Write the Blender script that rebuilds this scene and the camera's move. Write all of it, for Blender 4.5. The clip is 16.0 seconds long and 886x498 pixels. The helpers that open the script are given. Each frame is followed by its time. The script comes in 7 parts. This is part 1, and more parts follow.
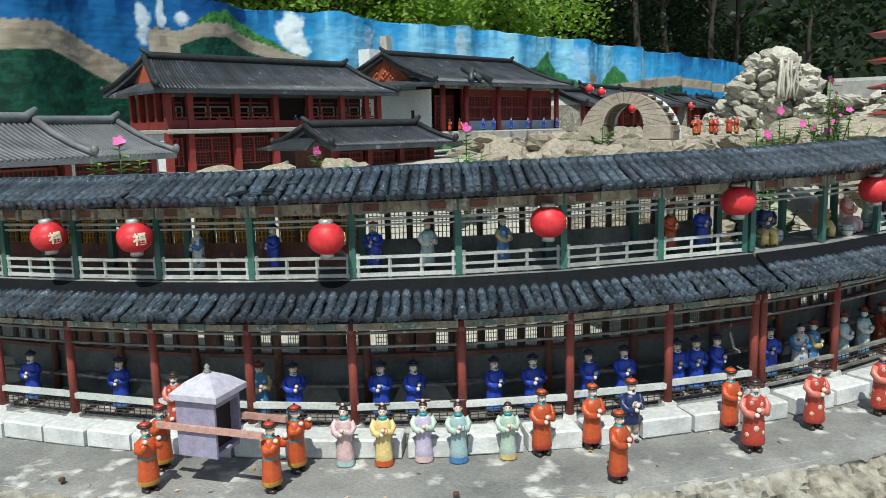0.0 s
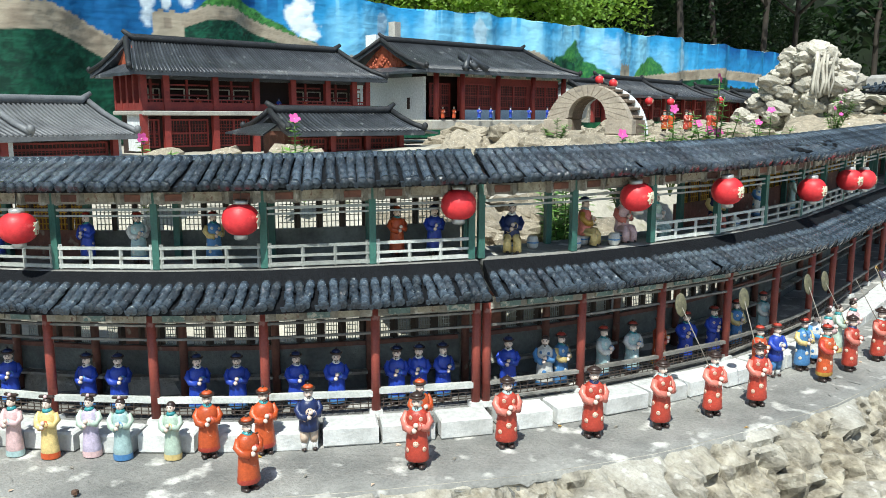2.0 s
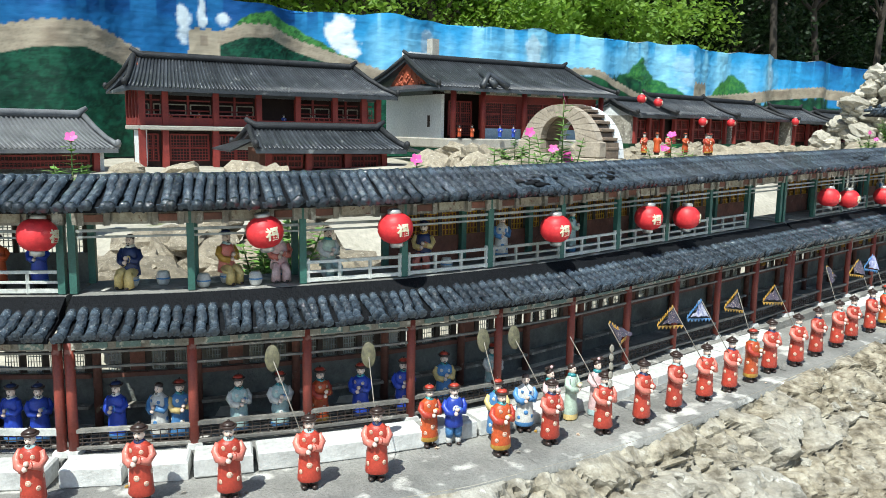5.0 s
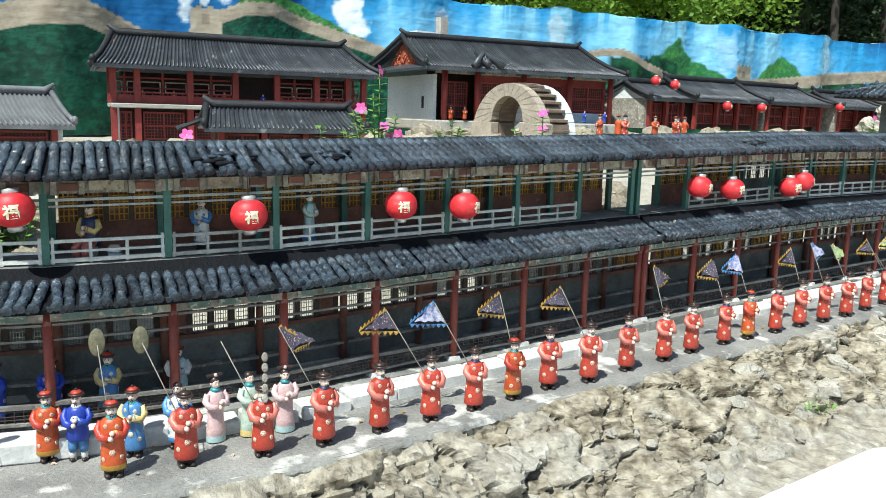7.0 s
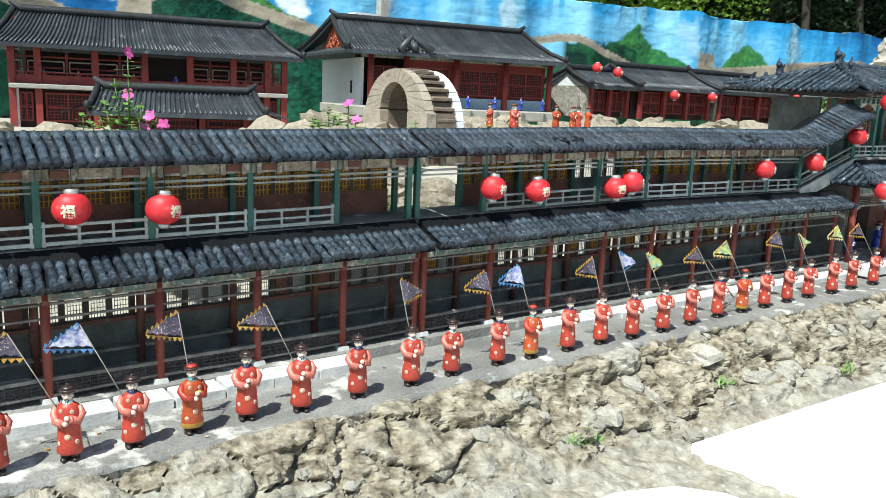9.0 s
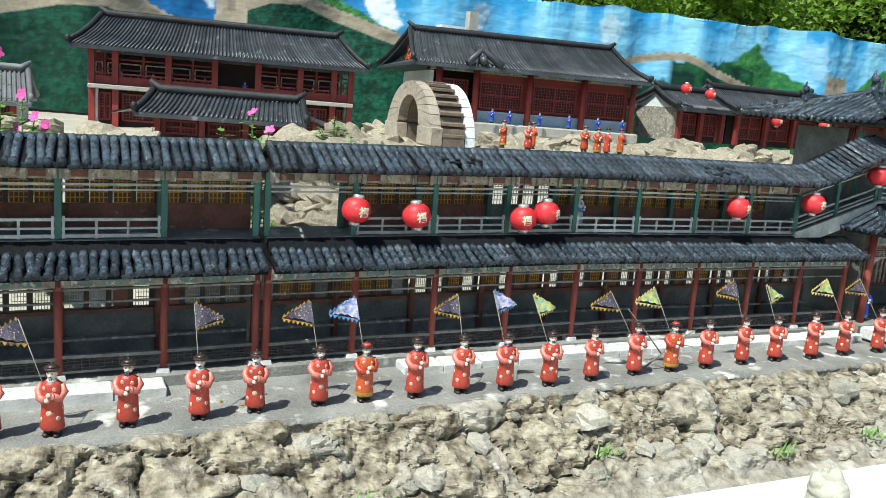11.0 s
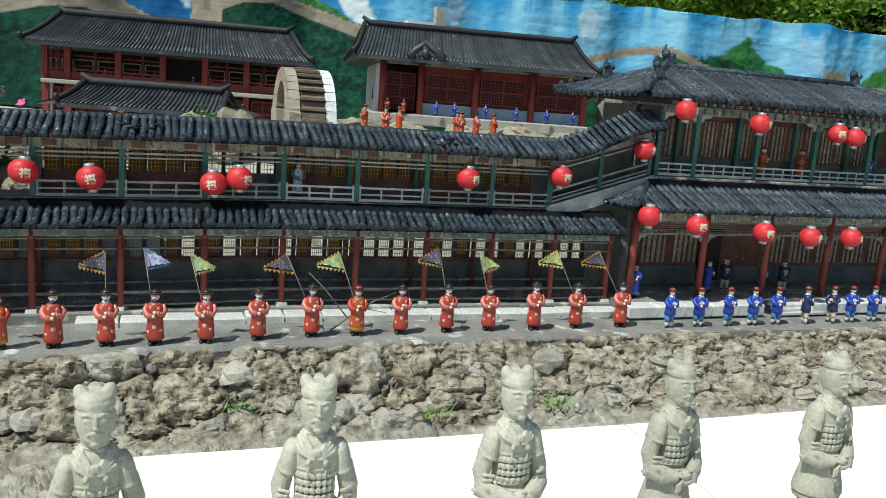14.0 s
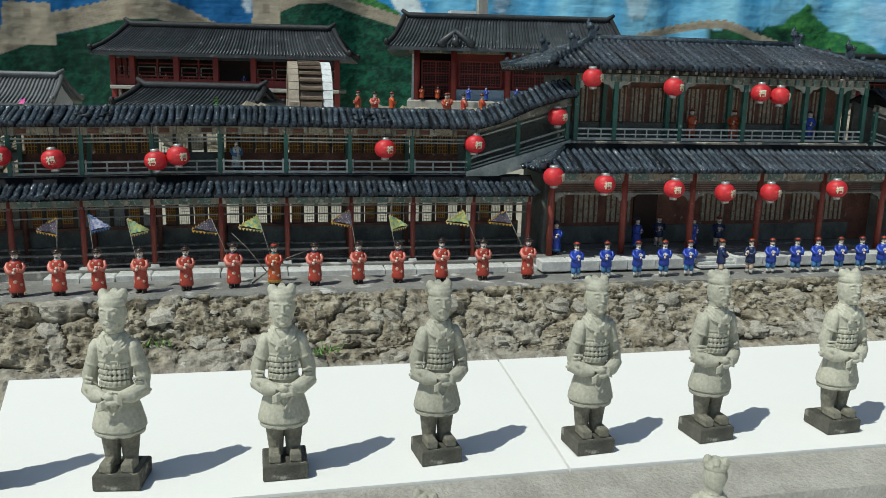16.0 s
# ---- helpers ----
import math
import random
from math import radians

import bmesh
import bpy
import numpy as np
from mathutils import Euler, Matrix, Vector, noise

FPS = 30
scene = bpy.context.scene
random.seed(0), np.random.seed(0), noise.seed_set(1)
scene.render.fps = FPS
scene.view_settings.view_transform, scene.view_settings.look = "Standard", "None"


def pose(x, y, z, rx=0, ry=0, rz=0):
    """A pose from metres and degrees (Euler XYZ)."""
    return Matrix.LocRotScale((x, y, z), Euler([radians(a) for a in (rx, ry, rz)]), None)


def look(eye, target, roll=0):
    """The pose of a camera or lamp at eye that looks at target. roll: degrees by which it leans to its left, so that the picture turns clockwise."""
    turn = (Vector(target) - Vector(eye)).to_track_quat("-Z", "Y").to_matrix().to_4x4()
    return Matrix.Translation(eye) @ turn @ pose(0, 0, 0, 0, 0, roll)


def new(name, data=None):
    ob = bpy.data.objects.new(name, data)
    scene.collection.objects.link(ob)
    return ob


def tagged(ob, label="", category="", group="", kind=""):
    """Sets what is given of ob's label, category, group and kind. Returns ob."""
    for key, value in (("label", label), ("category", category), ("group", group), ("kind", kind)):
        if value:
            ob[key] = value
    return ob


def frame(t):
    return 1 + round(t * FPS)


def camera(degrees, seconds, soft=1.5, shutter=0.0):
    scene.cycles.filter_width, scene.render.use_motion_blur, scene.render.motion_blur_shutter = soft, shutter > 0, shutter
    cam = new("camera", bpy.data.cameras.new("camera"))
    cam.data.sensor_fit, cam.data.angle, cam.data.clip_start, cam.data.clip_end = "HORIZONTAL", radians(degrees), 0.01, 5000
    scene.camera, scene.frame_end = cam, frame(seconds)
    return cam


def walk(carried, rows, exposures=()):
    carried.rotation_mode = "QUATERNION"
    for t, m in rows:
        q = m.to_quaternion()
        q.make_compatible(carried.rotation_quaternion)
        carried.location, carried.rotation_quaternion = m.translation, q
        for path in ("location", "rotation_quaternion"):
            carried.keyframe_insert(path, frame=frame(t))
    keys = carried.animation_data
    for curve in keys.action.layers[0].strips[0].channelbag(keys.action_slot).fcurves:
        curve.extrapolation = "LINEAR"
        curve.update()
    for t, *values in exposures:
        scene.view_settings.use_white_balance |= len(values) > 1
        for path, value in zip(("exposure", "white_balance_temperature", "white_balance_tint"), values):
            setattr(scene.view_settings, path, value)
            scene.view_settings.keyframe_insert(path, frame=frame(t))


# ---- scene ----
cam = camera(58.1, 16.0, soft=0.8)
METRES, EYE, TILT, LEAN, TURN = 8.0, 1.5, 0.0, 0.0, 34.3
ROWS = [
    (0.0, 0.0, 0.0, 0.0, -0.2, -8.61, 1.32),
    (0.5, 0.0337, -0.0151, -0.0004, 0.69, -6.53, 0.63),
    (1.0, 0.0627, -0.0148, -0.0008, 3.22, -8.18, 0.31),
    (1.5, 0.0912, 0.0067, 0.0017, 4.83, -9.24, -0.54),
    (2.0, 0.1213, 0.0135, 0.002, 4.96, -9.53, -0.21),
    (2.5, 0.1588, 0.0035, 0.0033, 5.17, -9.45, -1.32),
    (3.0, 0.1857, 0.0072, 0.003, 5.38, -8.96, -1.97),
    (5.5, 0.3103, 0.0952, 0.0068, 15.86, -8.46, -0.64),
    (6.0, 0.343, 0.1131, 0.0053, 16.75, -8.55, -0.5),
    (6.5, 0.3786, 0.1236, 0.0048, 18.48, -8.93, -0.9),
    (7.0, 0.3985, 0.1523, 0.005, 20.02, -9.68, -1.63),
    (7.5, 0.4134, 0.1794, 0.0096, 18.98, -9.93, -2.29),
    (8.0, 0.4347, 0.1954, 0.0084, 18.65, -10.36, -1.97),
    (10.5, 0.5507, 0.2794, 0.0179, 27.71, -10.73, -4.07),
    (11.0, 0.5737, 0.3034, 0.0184, 30.95, -10.46, -4.65),
    (11.5, 0.5965, 0.3261, 0.0238, 30.79, -9.97, -6.08),
    (12.0, 0.6298, 0.3374, 0.0202, 29.99, -9.56, -5.88),
    (12.5, 0.6605, 0.3477, 0.0181, 31.42, -9.79, -5.22),
    (13.0, 0.6786, 0.3706, 0.0198, 33.56, -10.18, -4.75),
    (13.5, 0.6952, 0.3883, 0.0198, 34.87, -10.04, -4.67),
    (14.0, 0.7219, 0.3889, 0.0153, 35.89, -10.49, -4.36),
    (14.5, 0.7607, 0.3853, 0.0136, 38.08, -11.87, -4.08),
    (15.0, 0.7808, 0.3983, 0.0143, 40.74, -12.41, -3.48),
    (15.5, 0.798, 0.4072, 0.0141, 42.49, -11.73, -1.84),
    (16.0, 0.8335, 0.4166, 0.0128, 43.44, -11.44, -1.33),
]
walk(cam, [(t, pose(0, 0, EYE, TILT, LEAN, TURN) @ pose(METRES * x, METRES * y, METRES * z, 90 + pitch, roll, yaw)) for t, x, y, z, yaw, pitch, roll in ROWS],
     exposures=[(0.0, -0.12, 6300, 3), (1.0, 0.24, 6300, 3), (2.5, 0.32, 6300, 3), (8.0, 0.40, 6300, 3), (12.5, 0.14, 6400, 1), (14.0, -0.23, 6400, 1), (16.0, -0.66, 6400, 1)])

# ---- world, sun, exposure ----
SUN_DIR = Vector((0.36, -0.72, 1.28)).normalized()
world = bpy.data.worlds.new("world")
world.use_nodes = True
scene.world = world
wn = world.node_tree
sky = wn.nodes.new("ShaderNodeTexSky")
sky.sky_type, sky.sun_disc = "NISHITA", False
sky.sun_elevation = math.asin(SUN_DIR.z)
sky.sun_rotation = math.atan2(SUN_DIR.x, SUN_DIR.y)
wn.links.new(sky.outputs[0], wn.nodes["Background"].inputs[0])
wn.nodes["Background"].inputs[1].default_value = 0.112
sun = new("sun", bpy.data.lights.new("sun", "SUN"))
sun.data.energy, sun.data.angle, sun.data.color = 5.0, radians(0.6), (1.0, 0.97, 0.91)
sun.matrix_world = look(SUN_DIR * 30, (0, 0, 0))

# ---- materials ----
def mat(name, a, b=None, scale=8.0, rough=0.7, bump=0.0, bscale=60.0, metal=0.0, c=None, spread=0.0, wear=0.35):
    """Two-tone procedural paint or stone: broad stains, fine grain, relief; c: a third colour in worn spots."""
    m = bpy.data.materials.new(name)
    m.use_nodes = True
    t = m.node_tree
    p = t.nodes["Principled BSDF"]
    b = b or tuple(v * 0.7 for v in a)
    geo = t.nodes.new("ShaderNodeTexCoord")
    n1, n2 = t.nodes.new("ShaderNodeTexNoise"), t.nodes.new("ShaderNodeTexNoise")
    for n, s, d in ((n1, scale, 6.0), (n2, bscale, 4.0)):
        n.inputs["Scale"].default_value, n.inputs["Detail"].default_value = s, d
        n.inputs["Roughness"].default_value = 0.62
        t.links.new(geo.outputs["Object"], n.inputs["Vector"])
    ramp = t.nodes.new("ShaderNodeValToRGB")
    ramp.color_ramp.elements[0].position, ramp.color_ramp.elements[1].position = 0.32, 0.68
    ramp.color_ramp.elements[0].color, ramp.color_ramp.elements[1].color = (*b, 1), (*a, 1)
    t.links.new(n1.outputs[0], ramp.inputs[0])
    out = ramp.outputs[0]
    mix = t.nodes.new("ShaderNodeMix")
    mix.data_type, mix.blend_type = "RGBA", "MULTIPLY"
    mix.inputs[0].default_value = 0.45
    gr = t.nodes.new("ShaderNodeValToRGB")
    gr.color_ramp.elements[0].position, gr.color_ramp.elements[1].position = 0.3, 0.62
    gr.color_ramp.elements[0].color = (0.45, 0.45, 0.45, 1)
    t.links.new(n2.outputs[0], gr.inputs[0])
    t.links.new(out, mix.inputs[6])
    t.links.new(gr.outputs[0], mix.inputs[7])
    out = mix.outputs[2]
    if c:
        n3 = t.nodes.new("ShaderNodeTexNoise")
        n3.inputs["Scale"].default_value, n3.inputs["Detail"].default_value = scale * 2.3, 8.0
        t.links.new(geo.outputs["Object"], n3.inputs["Vector"])
        r3 = t.nodes.new("ShaderNodeValToRGB")
        r3.color_ramp.elements[0].position, r3.color_ramp.elements[1].position = 1.0 - wear - 0.06, 1.0 - wear + 0.04
        t.links.new(n3.outputs[0], r3.inputs[0])
        m3 = t.nodes.new("ShaderNodeMix")
        m3.data_type = "RGBA"
        m3.inputs[7].default_value = (*c, 1)
        t.links.new(r3.outputs[0], m3.inputs[0])
        t.links.new(out, m3.inputs[6])
        out = m3.outputs[2]
    if spread:
        info = t.nodes.new("ShaderNodeObjectInfo")
        hs = t.nodes.new("ShaderNodeHueSaturation")
        mr = t.nodes.new("ShaderNodeMapRange")
        mr.inputs[3].default_value, mr.inputs[4].default_value = 1 - spread, 1 + spread
        t.links.new(info.outputs["Random"], mr.inputs[0])
        t.links.new(mr.outputs[0], hs.inputs["Value"])
        t.links.new(out, hs.inputs["Color"])
        out = hs.outputs[0]
    t.links.new(out, p.inputs["Base Color"])
    p.inputs["Roughness"].default_value, p.inputs["Metallic"].default_value = rough, metal
    if bump:
        bn = t.nodes.new("ShaderNodeBump")
        bn.inputs["Strength"].default_value, bn.inputs["Distance"].default_value = bump, 0.012
        t.links.new(n2.outputs[0], bn.inputs["Height"])
        t.links.new(bn.outputs[0], p.inputs["Normal"])
    return m


TILE = mat("slate_tile_paint", (0.070, 0.096, 0.124), (0.010, 0.015, 0.024), 45, 0.15, 0.5, 170, c=(0.36, 0.40, 0.42), spread=0.42, wear=0.28)
TILE_FAR = mat("dark_tile_paint", (0.070, 0.079, 0.092), (0.030, 0.035, 0.043), 5, 0.40, 0.3, 60, c=(0.19, 0.20, 0.205), spread=0.35, wear=0.32)
RIDGE_DARK = mat("black_ridge_mortar", (0.030, 0.033, 0.038), (0.013, 0.014, 0.017), 12, 0.6, 0.6, 70, c=(0.12, 0.12, 0.115), wear=0.26)
# lighter tile for the cottages, with sun glint put into its colour
TILE_PALE = mat("tile_painted_sun_glint", (0.20, 0.21, 0.22), (0.11, 0.115, 0.125), 5, 0.5, 0.3, 60)
TAR = mat("black_bitumen", (0.0085, 0.010, 0.013), (0.005, 0.006, 0.008), 20, 0.75, 0.5, 90)
TAR.node_tree.nodes["Principled BSDF"].inputs["Specular IOR Level"].default_value = 0.15
RED_POST = mat("red_post_paint", (0.36, 0.075, 0.05), (0.22, 0.045, 0.035), 14, 0.5, 0.2, 120, c=(0.42, 0.22, 0.19), spread=0.15, wear=0.3)
GREEN_POST = mat("green_post_paint", (0.055, 0.19, 0.15), (0.035, 0.11, 0.09), 14, 0.5, 0.2, 120, c=(0.3, 0.36, 0.32), spread=0.15, wear=0.28)
BEAM = mat("weathered_beam", (0.44, 0.415, 0.355), (0.19, 0.17, 0.14), 16, 0.8, 0.5, 120, c=(0.56, 0.54, 0.48), wear=0.38)
PANEL_A = mat("faded_teal_panel", (0.20, 0.30, 0.28), (0.12, 0.18, 0.17), 30, 0.75, 0.3, 160, c=(0.5, 0.49, 0.42), wear=0.4)
PANEL_B = mat("faded_cream_panel", (0.52, 0.48, 0.38), (0.26, 0.23, 0.17), 34, 0.8, 0.3, 160, c=(0.20, 0.12, 0.09), wear=0.38)
RAIL = mat("rail_grey_white", (0.5, 0.52, 0.48), (0.28, 0.30, 0.28), 18, 0.65, 0.3, 150, c=(0.20, 0.20, 0.17), spread=0.2, wear=0.3)
RAIL_WHITE = mat("rail_white", (0.72, 0.74, 0.70), (0.45, 0.48, 0.45), 14, 0.6, 0.25, 150, c=(0.3, 0.3, 0.25), spread=0.1, wear=0.28)
LOW_RAIL = mat("low_rail_grey", (0.30, 0.29, 0.26), (0.13, 0.125, 0.115), 18, 0.75, 0.4, 150, c=(0.5, 0.48, 0.43), spread=0.25, wear=0.3)
BACK_WALL = mat("dark_back_wall", (0.20, 0.215, 0.20), (0.085, 0.09, 0.082), 9, 0.85, 0.4, 90)
BACK_RED = mat("dark_red_wood", (0.26, 0.105, 0.072), (0.11, 0.048, 0.036), 12, 0.7, 0.3, 90, c=(0.30, 0.24, 0.19), wear=0.30)
LATTICE = mat("dark_lattice", (0.09, 0.065, 0.05), (0.045, 0.035, 0.03), 20, 0.7)
YELLOW = mat("ochre_window_lattice", (0.62, 0.36, 0.03), (0.42, 0.22, 0.02), 20, 0.6)
PAPER = mat("pale_window_paper", (0.72, 0.70, 0.62), (0.55, 0.52, 0.45), 20, 0.9)
PLINTH = mat("white_painted_block", (0.74, 0.75, 0.73), (0.55, 0.56, 0.54), 10, 0.75, 0.25, 60, c=(0.36, 0.35, 0.31), spread=0.10, wear=0.27)
CEMENT = mat("grey_cement", (0.34, 0.335, 0.31), (0.175, 0.175, 0.165), 5, 0.9, 0.55, 110, c=(0.58, 0.57, 0.53), wear=0.37)
PALE_CEMENT = mat("pale_mortar", (0.42, 0.415, 0.39), (0.28, 0.275, 0.26), 9, 0.9, 0.5, 110, c=(0.52, 0.51, 0.48), wear=0.3)
def bank_rock():
    """Rubble: each stone between brown grit and pale limestone, with dark specks, lichen and a pitted grain."""
    m = mat("rough_rubble_rock", (0.58, 0.56, 0.50), (0.30, 0.285, 0.24), 14, 0.95, 0.6, 130, c=(0.74, 0.73, 0.68), wear=0.34)
    t = m.node_tree
    p = t.nodes["Principled BSDF"]
    pale = p.inputs["Base Color"].links[0].from_socket
    tc = t.nodes["Texture Coordinate"]
    at = t.nodes.new("ShaderNodeAttribute")
    at.attribute_name = "tone"
    n = t.nodes.new("ShaderNodeTexNoise")
    n.inputs["Scale"].default_value, n.inputs["Detail"].default_value, n.inputs["Roughness"].default_value = 24, 6, 0.58
    t.links.new(tc.outputs["Object"], n.inputs["Vector"])
    grit = t.nodes.new("ShaderNodeValToRGB")
    e = grit.color_ramp.elements
    e[0].position, e[0].color, e[1].position, e[1].color = 0.34, (0.10, 0.082, 0.055, 1), 0.68, (0.50, 0.45, 0.34, 1)
    e.new(0.50).color = (0.265, 0.23, 0.165, 1)
    t.links.new(n.outputs[0], grit.inputs[0])
    add = t.nodes.new("ShaderNodeMath")
    add.operation = "MULTIPLY_ADD"
    add.inputs[1].default_value, add.inputs[2].default_value = 0.7, -0.35
    t.links.new(n.outputs[0], add.inputs[0])
    tot = t.nodes.new("ShaderNodeMath")
    tot.operation, tot.use_clamp = "ADD", True
    t.links.new(at.outputs["Fac"], tot.inputs[0])
    t.links.new(add.outputs[0], tot.inputs[1])
    mx = t.nodes.new("ShaderNodeMix")
    mx.data_type = "RGBA"
    t.links.new(tot.outputs[0], mx.inputs[0])
    t.links.new(grit.outputs[0], mx.inputs[6])
    t.links.new(pale, mx.inputs[7])
    t.links.new(mx.outputs[2], p.inputs["Base Color"])
    t.nodes["Bump"].inputs["Distance"].default_value = 0.012
    return m


ROCK = bank_rock()
ROCK_B = mat("pale_boulder", (0.60, 0.57, 0.49), (0.36, 0.335, 0.275), 7, 0.95, 0.9, 60, c=(0.34, 0.315, 0.26), spread=0.22, wear=0.33)
ROCK_B.node_tree.nodes["Bump"].inputs["Distance"].default_value = 0.003
ROCK_C = mat("ochre_garden_rock", (0.46, 0.40, 0.30), (0.24, 0.21, 0.16), 5, 0.95, 0.9, 50, c=(0.62, 0.58, 0.48), spread=0.2, wear=0.34)
ROCK_C.node_tree.nodes["Bump"].inputs["Distance"].default_value = 0.006
SLAB = mat("white_slab_paint", (0.93, 0.93, 0.91), (0.90, 0.90, 0.87), 0.9, 0.7, 0.05, 160)
SLAB.node_tree.nodes["Mix"].inputs[0].default_value = 0.05
CONC = mat("raw_concrete_edge", (0.52, 0.50, 0.45), (0.36, 0.34, 0.30), 8, 0.9, 0.6, 80)
TERRA = mat("grey_clay", (0.60, 0.585, 0.48), (0.43, 0.42, 0.335), 9, 0.8, 0.10, 110, c=(0.20, 0.195, 0.145), spread=0.22, wear=0.30)
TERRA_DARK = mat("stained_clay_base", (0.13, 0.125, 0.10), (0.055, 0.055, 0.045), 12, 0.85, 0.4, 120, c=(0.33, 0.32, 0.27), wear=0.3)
# damp stain of the legs, reused as painted shade between the belly plates
TERRA_LEG = mat("damp_stain_groove_shade_clay", (0.31, 0.295, 0.23), (0.15, 0.142, 0.11), 14, 0.85, 0.3, 110, c=(0.10, 0.095, 0.075), spread=0.2, wear=0.32)
SOIL = mat("pale_soil", (0.54, 0.51, 0.43), (0.37, 0.345, 0.28), 3, 0.95, 0.8, 40, c=(0.17, 0.18, 0.09), wear=0.3)
LANTERN = mat("red_lantern_cloth", (0.74, 0.040, 0.048), (0.62, 0.022, 0.035), 20, 0.5, 0.1, 80, c=(0.80, 0.15, 0.14), wear=0.3)
SILVER = mat("lantern_silver", (0.7, 0.7, 0.68), (0.5, 0.5, 0.48), 30, 0.35, 0, 60, 0.6)
EMBLEM = mat("cream_gold_emblem", (0.85, 0.82, 0.68), (0.75, 0.66, 0.42), 60, 0.5)
WIRE = mat("dark_wire", (0.04, 0.04, 0.04), None, 10, 0.6)
HOUSE_RED = mat("house_red_paint", (0.33, 0.045, 0.035), (0.20, 0.028, 0.025), 6, 0.6, 0.15, 60)
# dark walls, and interior shade painted behind windows and doorways
HOUSE_DARK = mat("dark_walls_and_interior_shade", (0.05, 0.025, 0.02), (0.025, 0.014, 0.012), 6, 0.8)
HOUSE_WHITE = mat("house_whitewash", (0.86, 0.89, 0.90), (0.74, 0.78, 0.80), 3, 0.8, 0.2, 40)
GABLE = mat("gable_orange_red", (0.50, 0.13, 0.06), (0.36, 0.08, 0.04), 10, 0.6, 0.4, 60)
HOUSE_BLUE = mat("house_pale_blue", (0.36, 0.48, 0.60), (0.28, 0.38, 0.48), 8, 0.7)
BRIDGE_STONE = mat("bridge_stone", (0.52, 0.45, 0.36), (0.34, 0.29, 0.23), 7, 0.9, 0.6, 60, c=(0.22, 0.19, 0.16), wear=0.3)
STEP_BROWN = mat("bridge_steps", (0.30, 0.23, 0.17), (0.17, 0.13, 0.10), 12, 0.9, 0.5, 70)
LEAF = mat("garden_leaf", (0.22, 0.42, 0.085), (0.10, 0.23, 0.04), 12, 0.5, 0, 40)
PETAL = mat("magenta_petal", (0.78, 0.12, 0.42), (0.66, 0.07, 0.33), 12, 0.55)
STEM = mat("green_stem", (0.14, 0.22, 0.06), None, 12, 0.7)
BARK = mat("tree_bark", (0.16, 0.13, 0.10), (0.07, 0.06, 0.05), 4, 0.9, 0.6, 20)
SKIN = mat("painted_ceramic_skin", (0.80, 0.66, 0.57), (0.70, 0.54, 0.45), 60, 0.4)
BLACK = mat("black_glaze", (0.030, 0.022, 0.020), (0.06, 0.035, 0.028), 60, 0.35)
GOLD = mat("ochre_glaze", (0.55, 0.33, 0.06), (0.42, 0.23, 0.04), 60, 0.4)
CREAM = mat("cream_glaze", (0.72, 0.60, 0.47), (0.60, 0.42, 0.30), 60, 0.4)
MAUVE = mat("mauve_board", (0.36, 0.33, 0.45), (0.29, 0.26, 0.37), 12, 0.7, 0.2, 80)
LILAC = mat("lilac_roof_board", (0.60, 0.58, 0.66), (0.5, 0.48, 0.56), 12, 0.7, 0.2, 80)


def glaze(name, col):
    return mat(name, col, tuple(v * 0.72 for v in col), 60, 0.38, 0.1, 200, spread=0.12)


G_RED = mat("scarlet_glaze", (0.53, 0.066, 0.038), (0.36, 0.042, 0.027), 60, 0.38, 0.15, 200, c=(0.64, 0.36, 0.29), spread=0.14, wear=0.27)
G_ORANGE = mat("orange_red_glaze", (0.60, 0.105, 0.028), (0.42, 0.07, 0.02), 60, 0.38, 0.15, 200, c=(0.64, 0.38, 0.26), spread=0.14, wear=0.25)
G_BLUE, G_PINK, G_AQUA = glaze("cobalt_glaze", (0.03, 0.075, 0.50)), glaze("pink_glaze", (0.80, 0.56, 0.56)), glaze("aqua_glaze", (0.48, 0.66, 0.66))
G_YELLOW, G_LILAC, G_MINT = glaze("yellow_glaze", (0.78, 0.60, 0.25)), glaze("lilac_glaze", (0.64, 0.56, 0.72)), glaze("mint_glaze", (0.58, 0.72, 0.60))
G_SALMON = glaze("salmon_glaze", (0.70, 0.22, 0.17))
G_SKY, G_TEAL, G_NAVY, G_WHITE = glaze("sky_blue_glaze", (0.10, 0.28, 0.58)), glaze("teal_glaze", (0.06, 0.33, 0.36)), glaze("navy_glaze", (0.02, 0.035, 0.12)), glaze("white_glaze", (0.76, 0.76, 0.72))


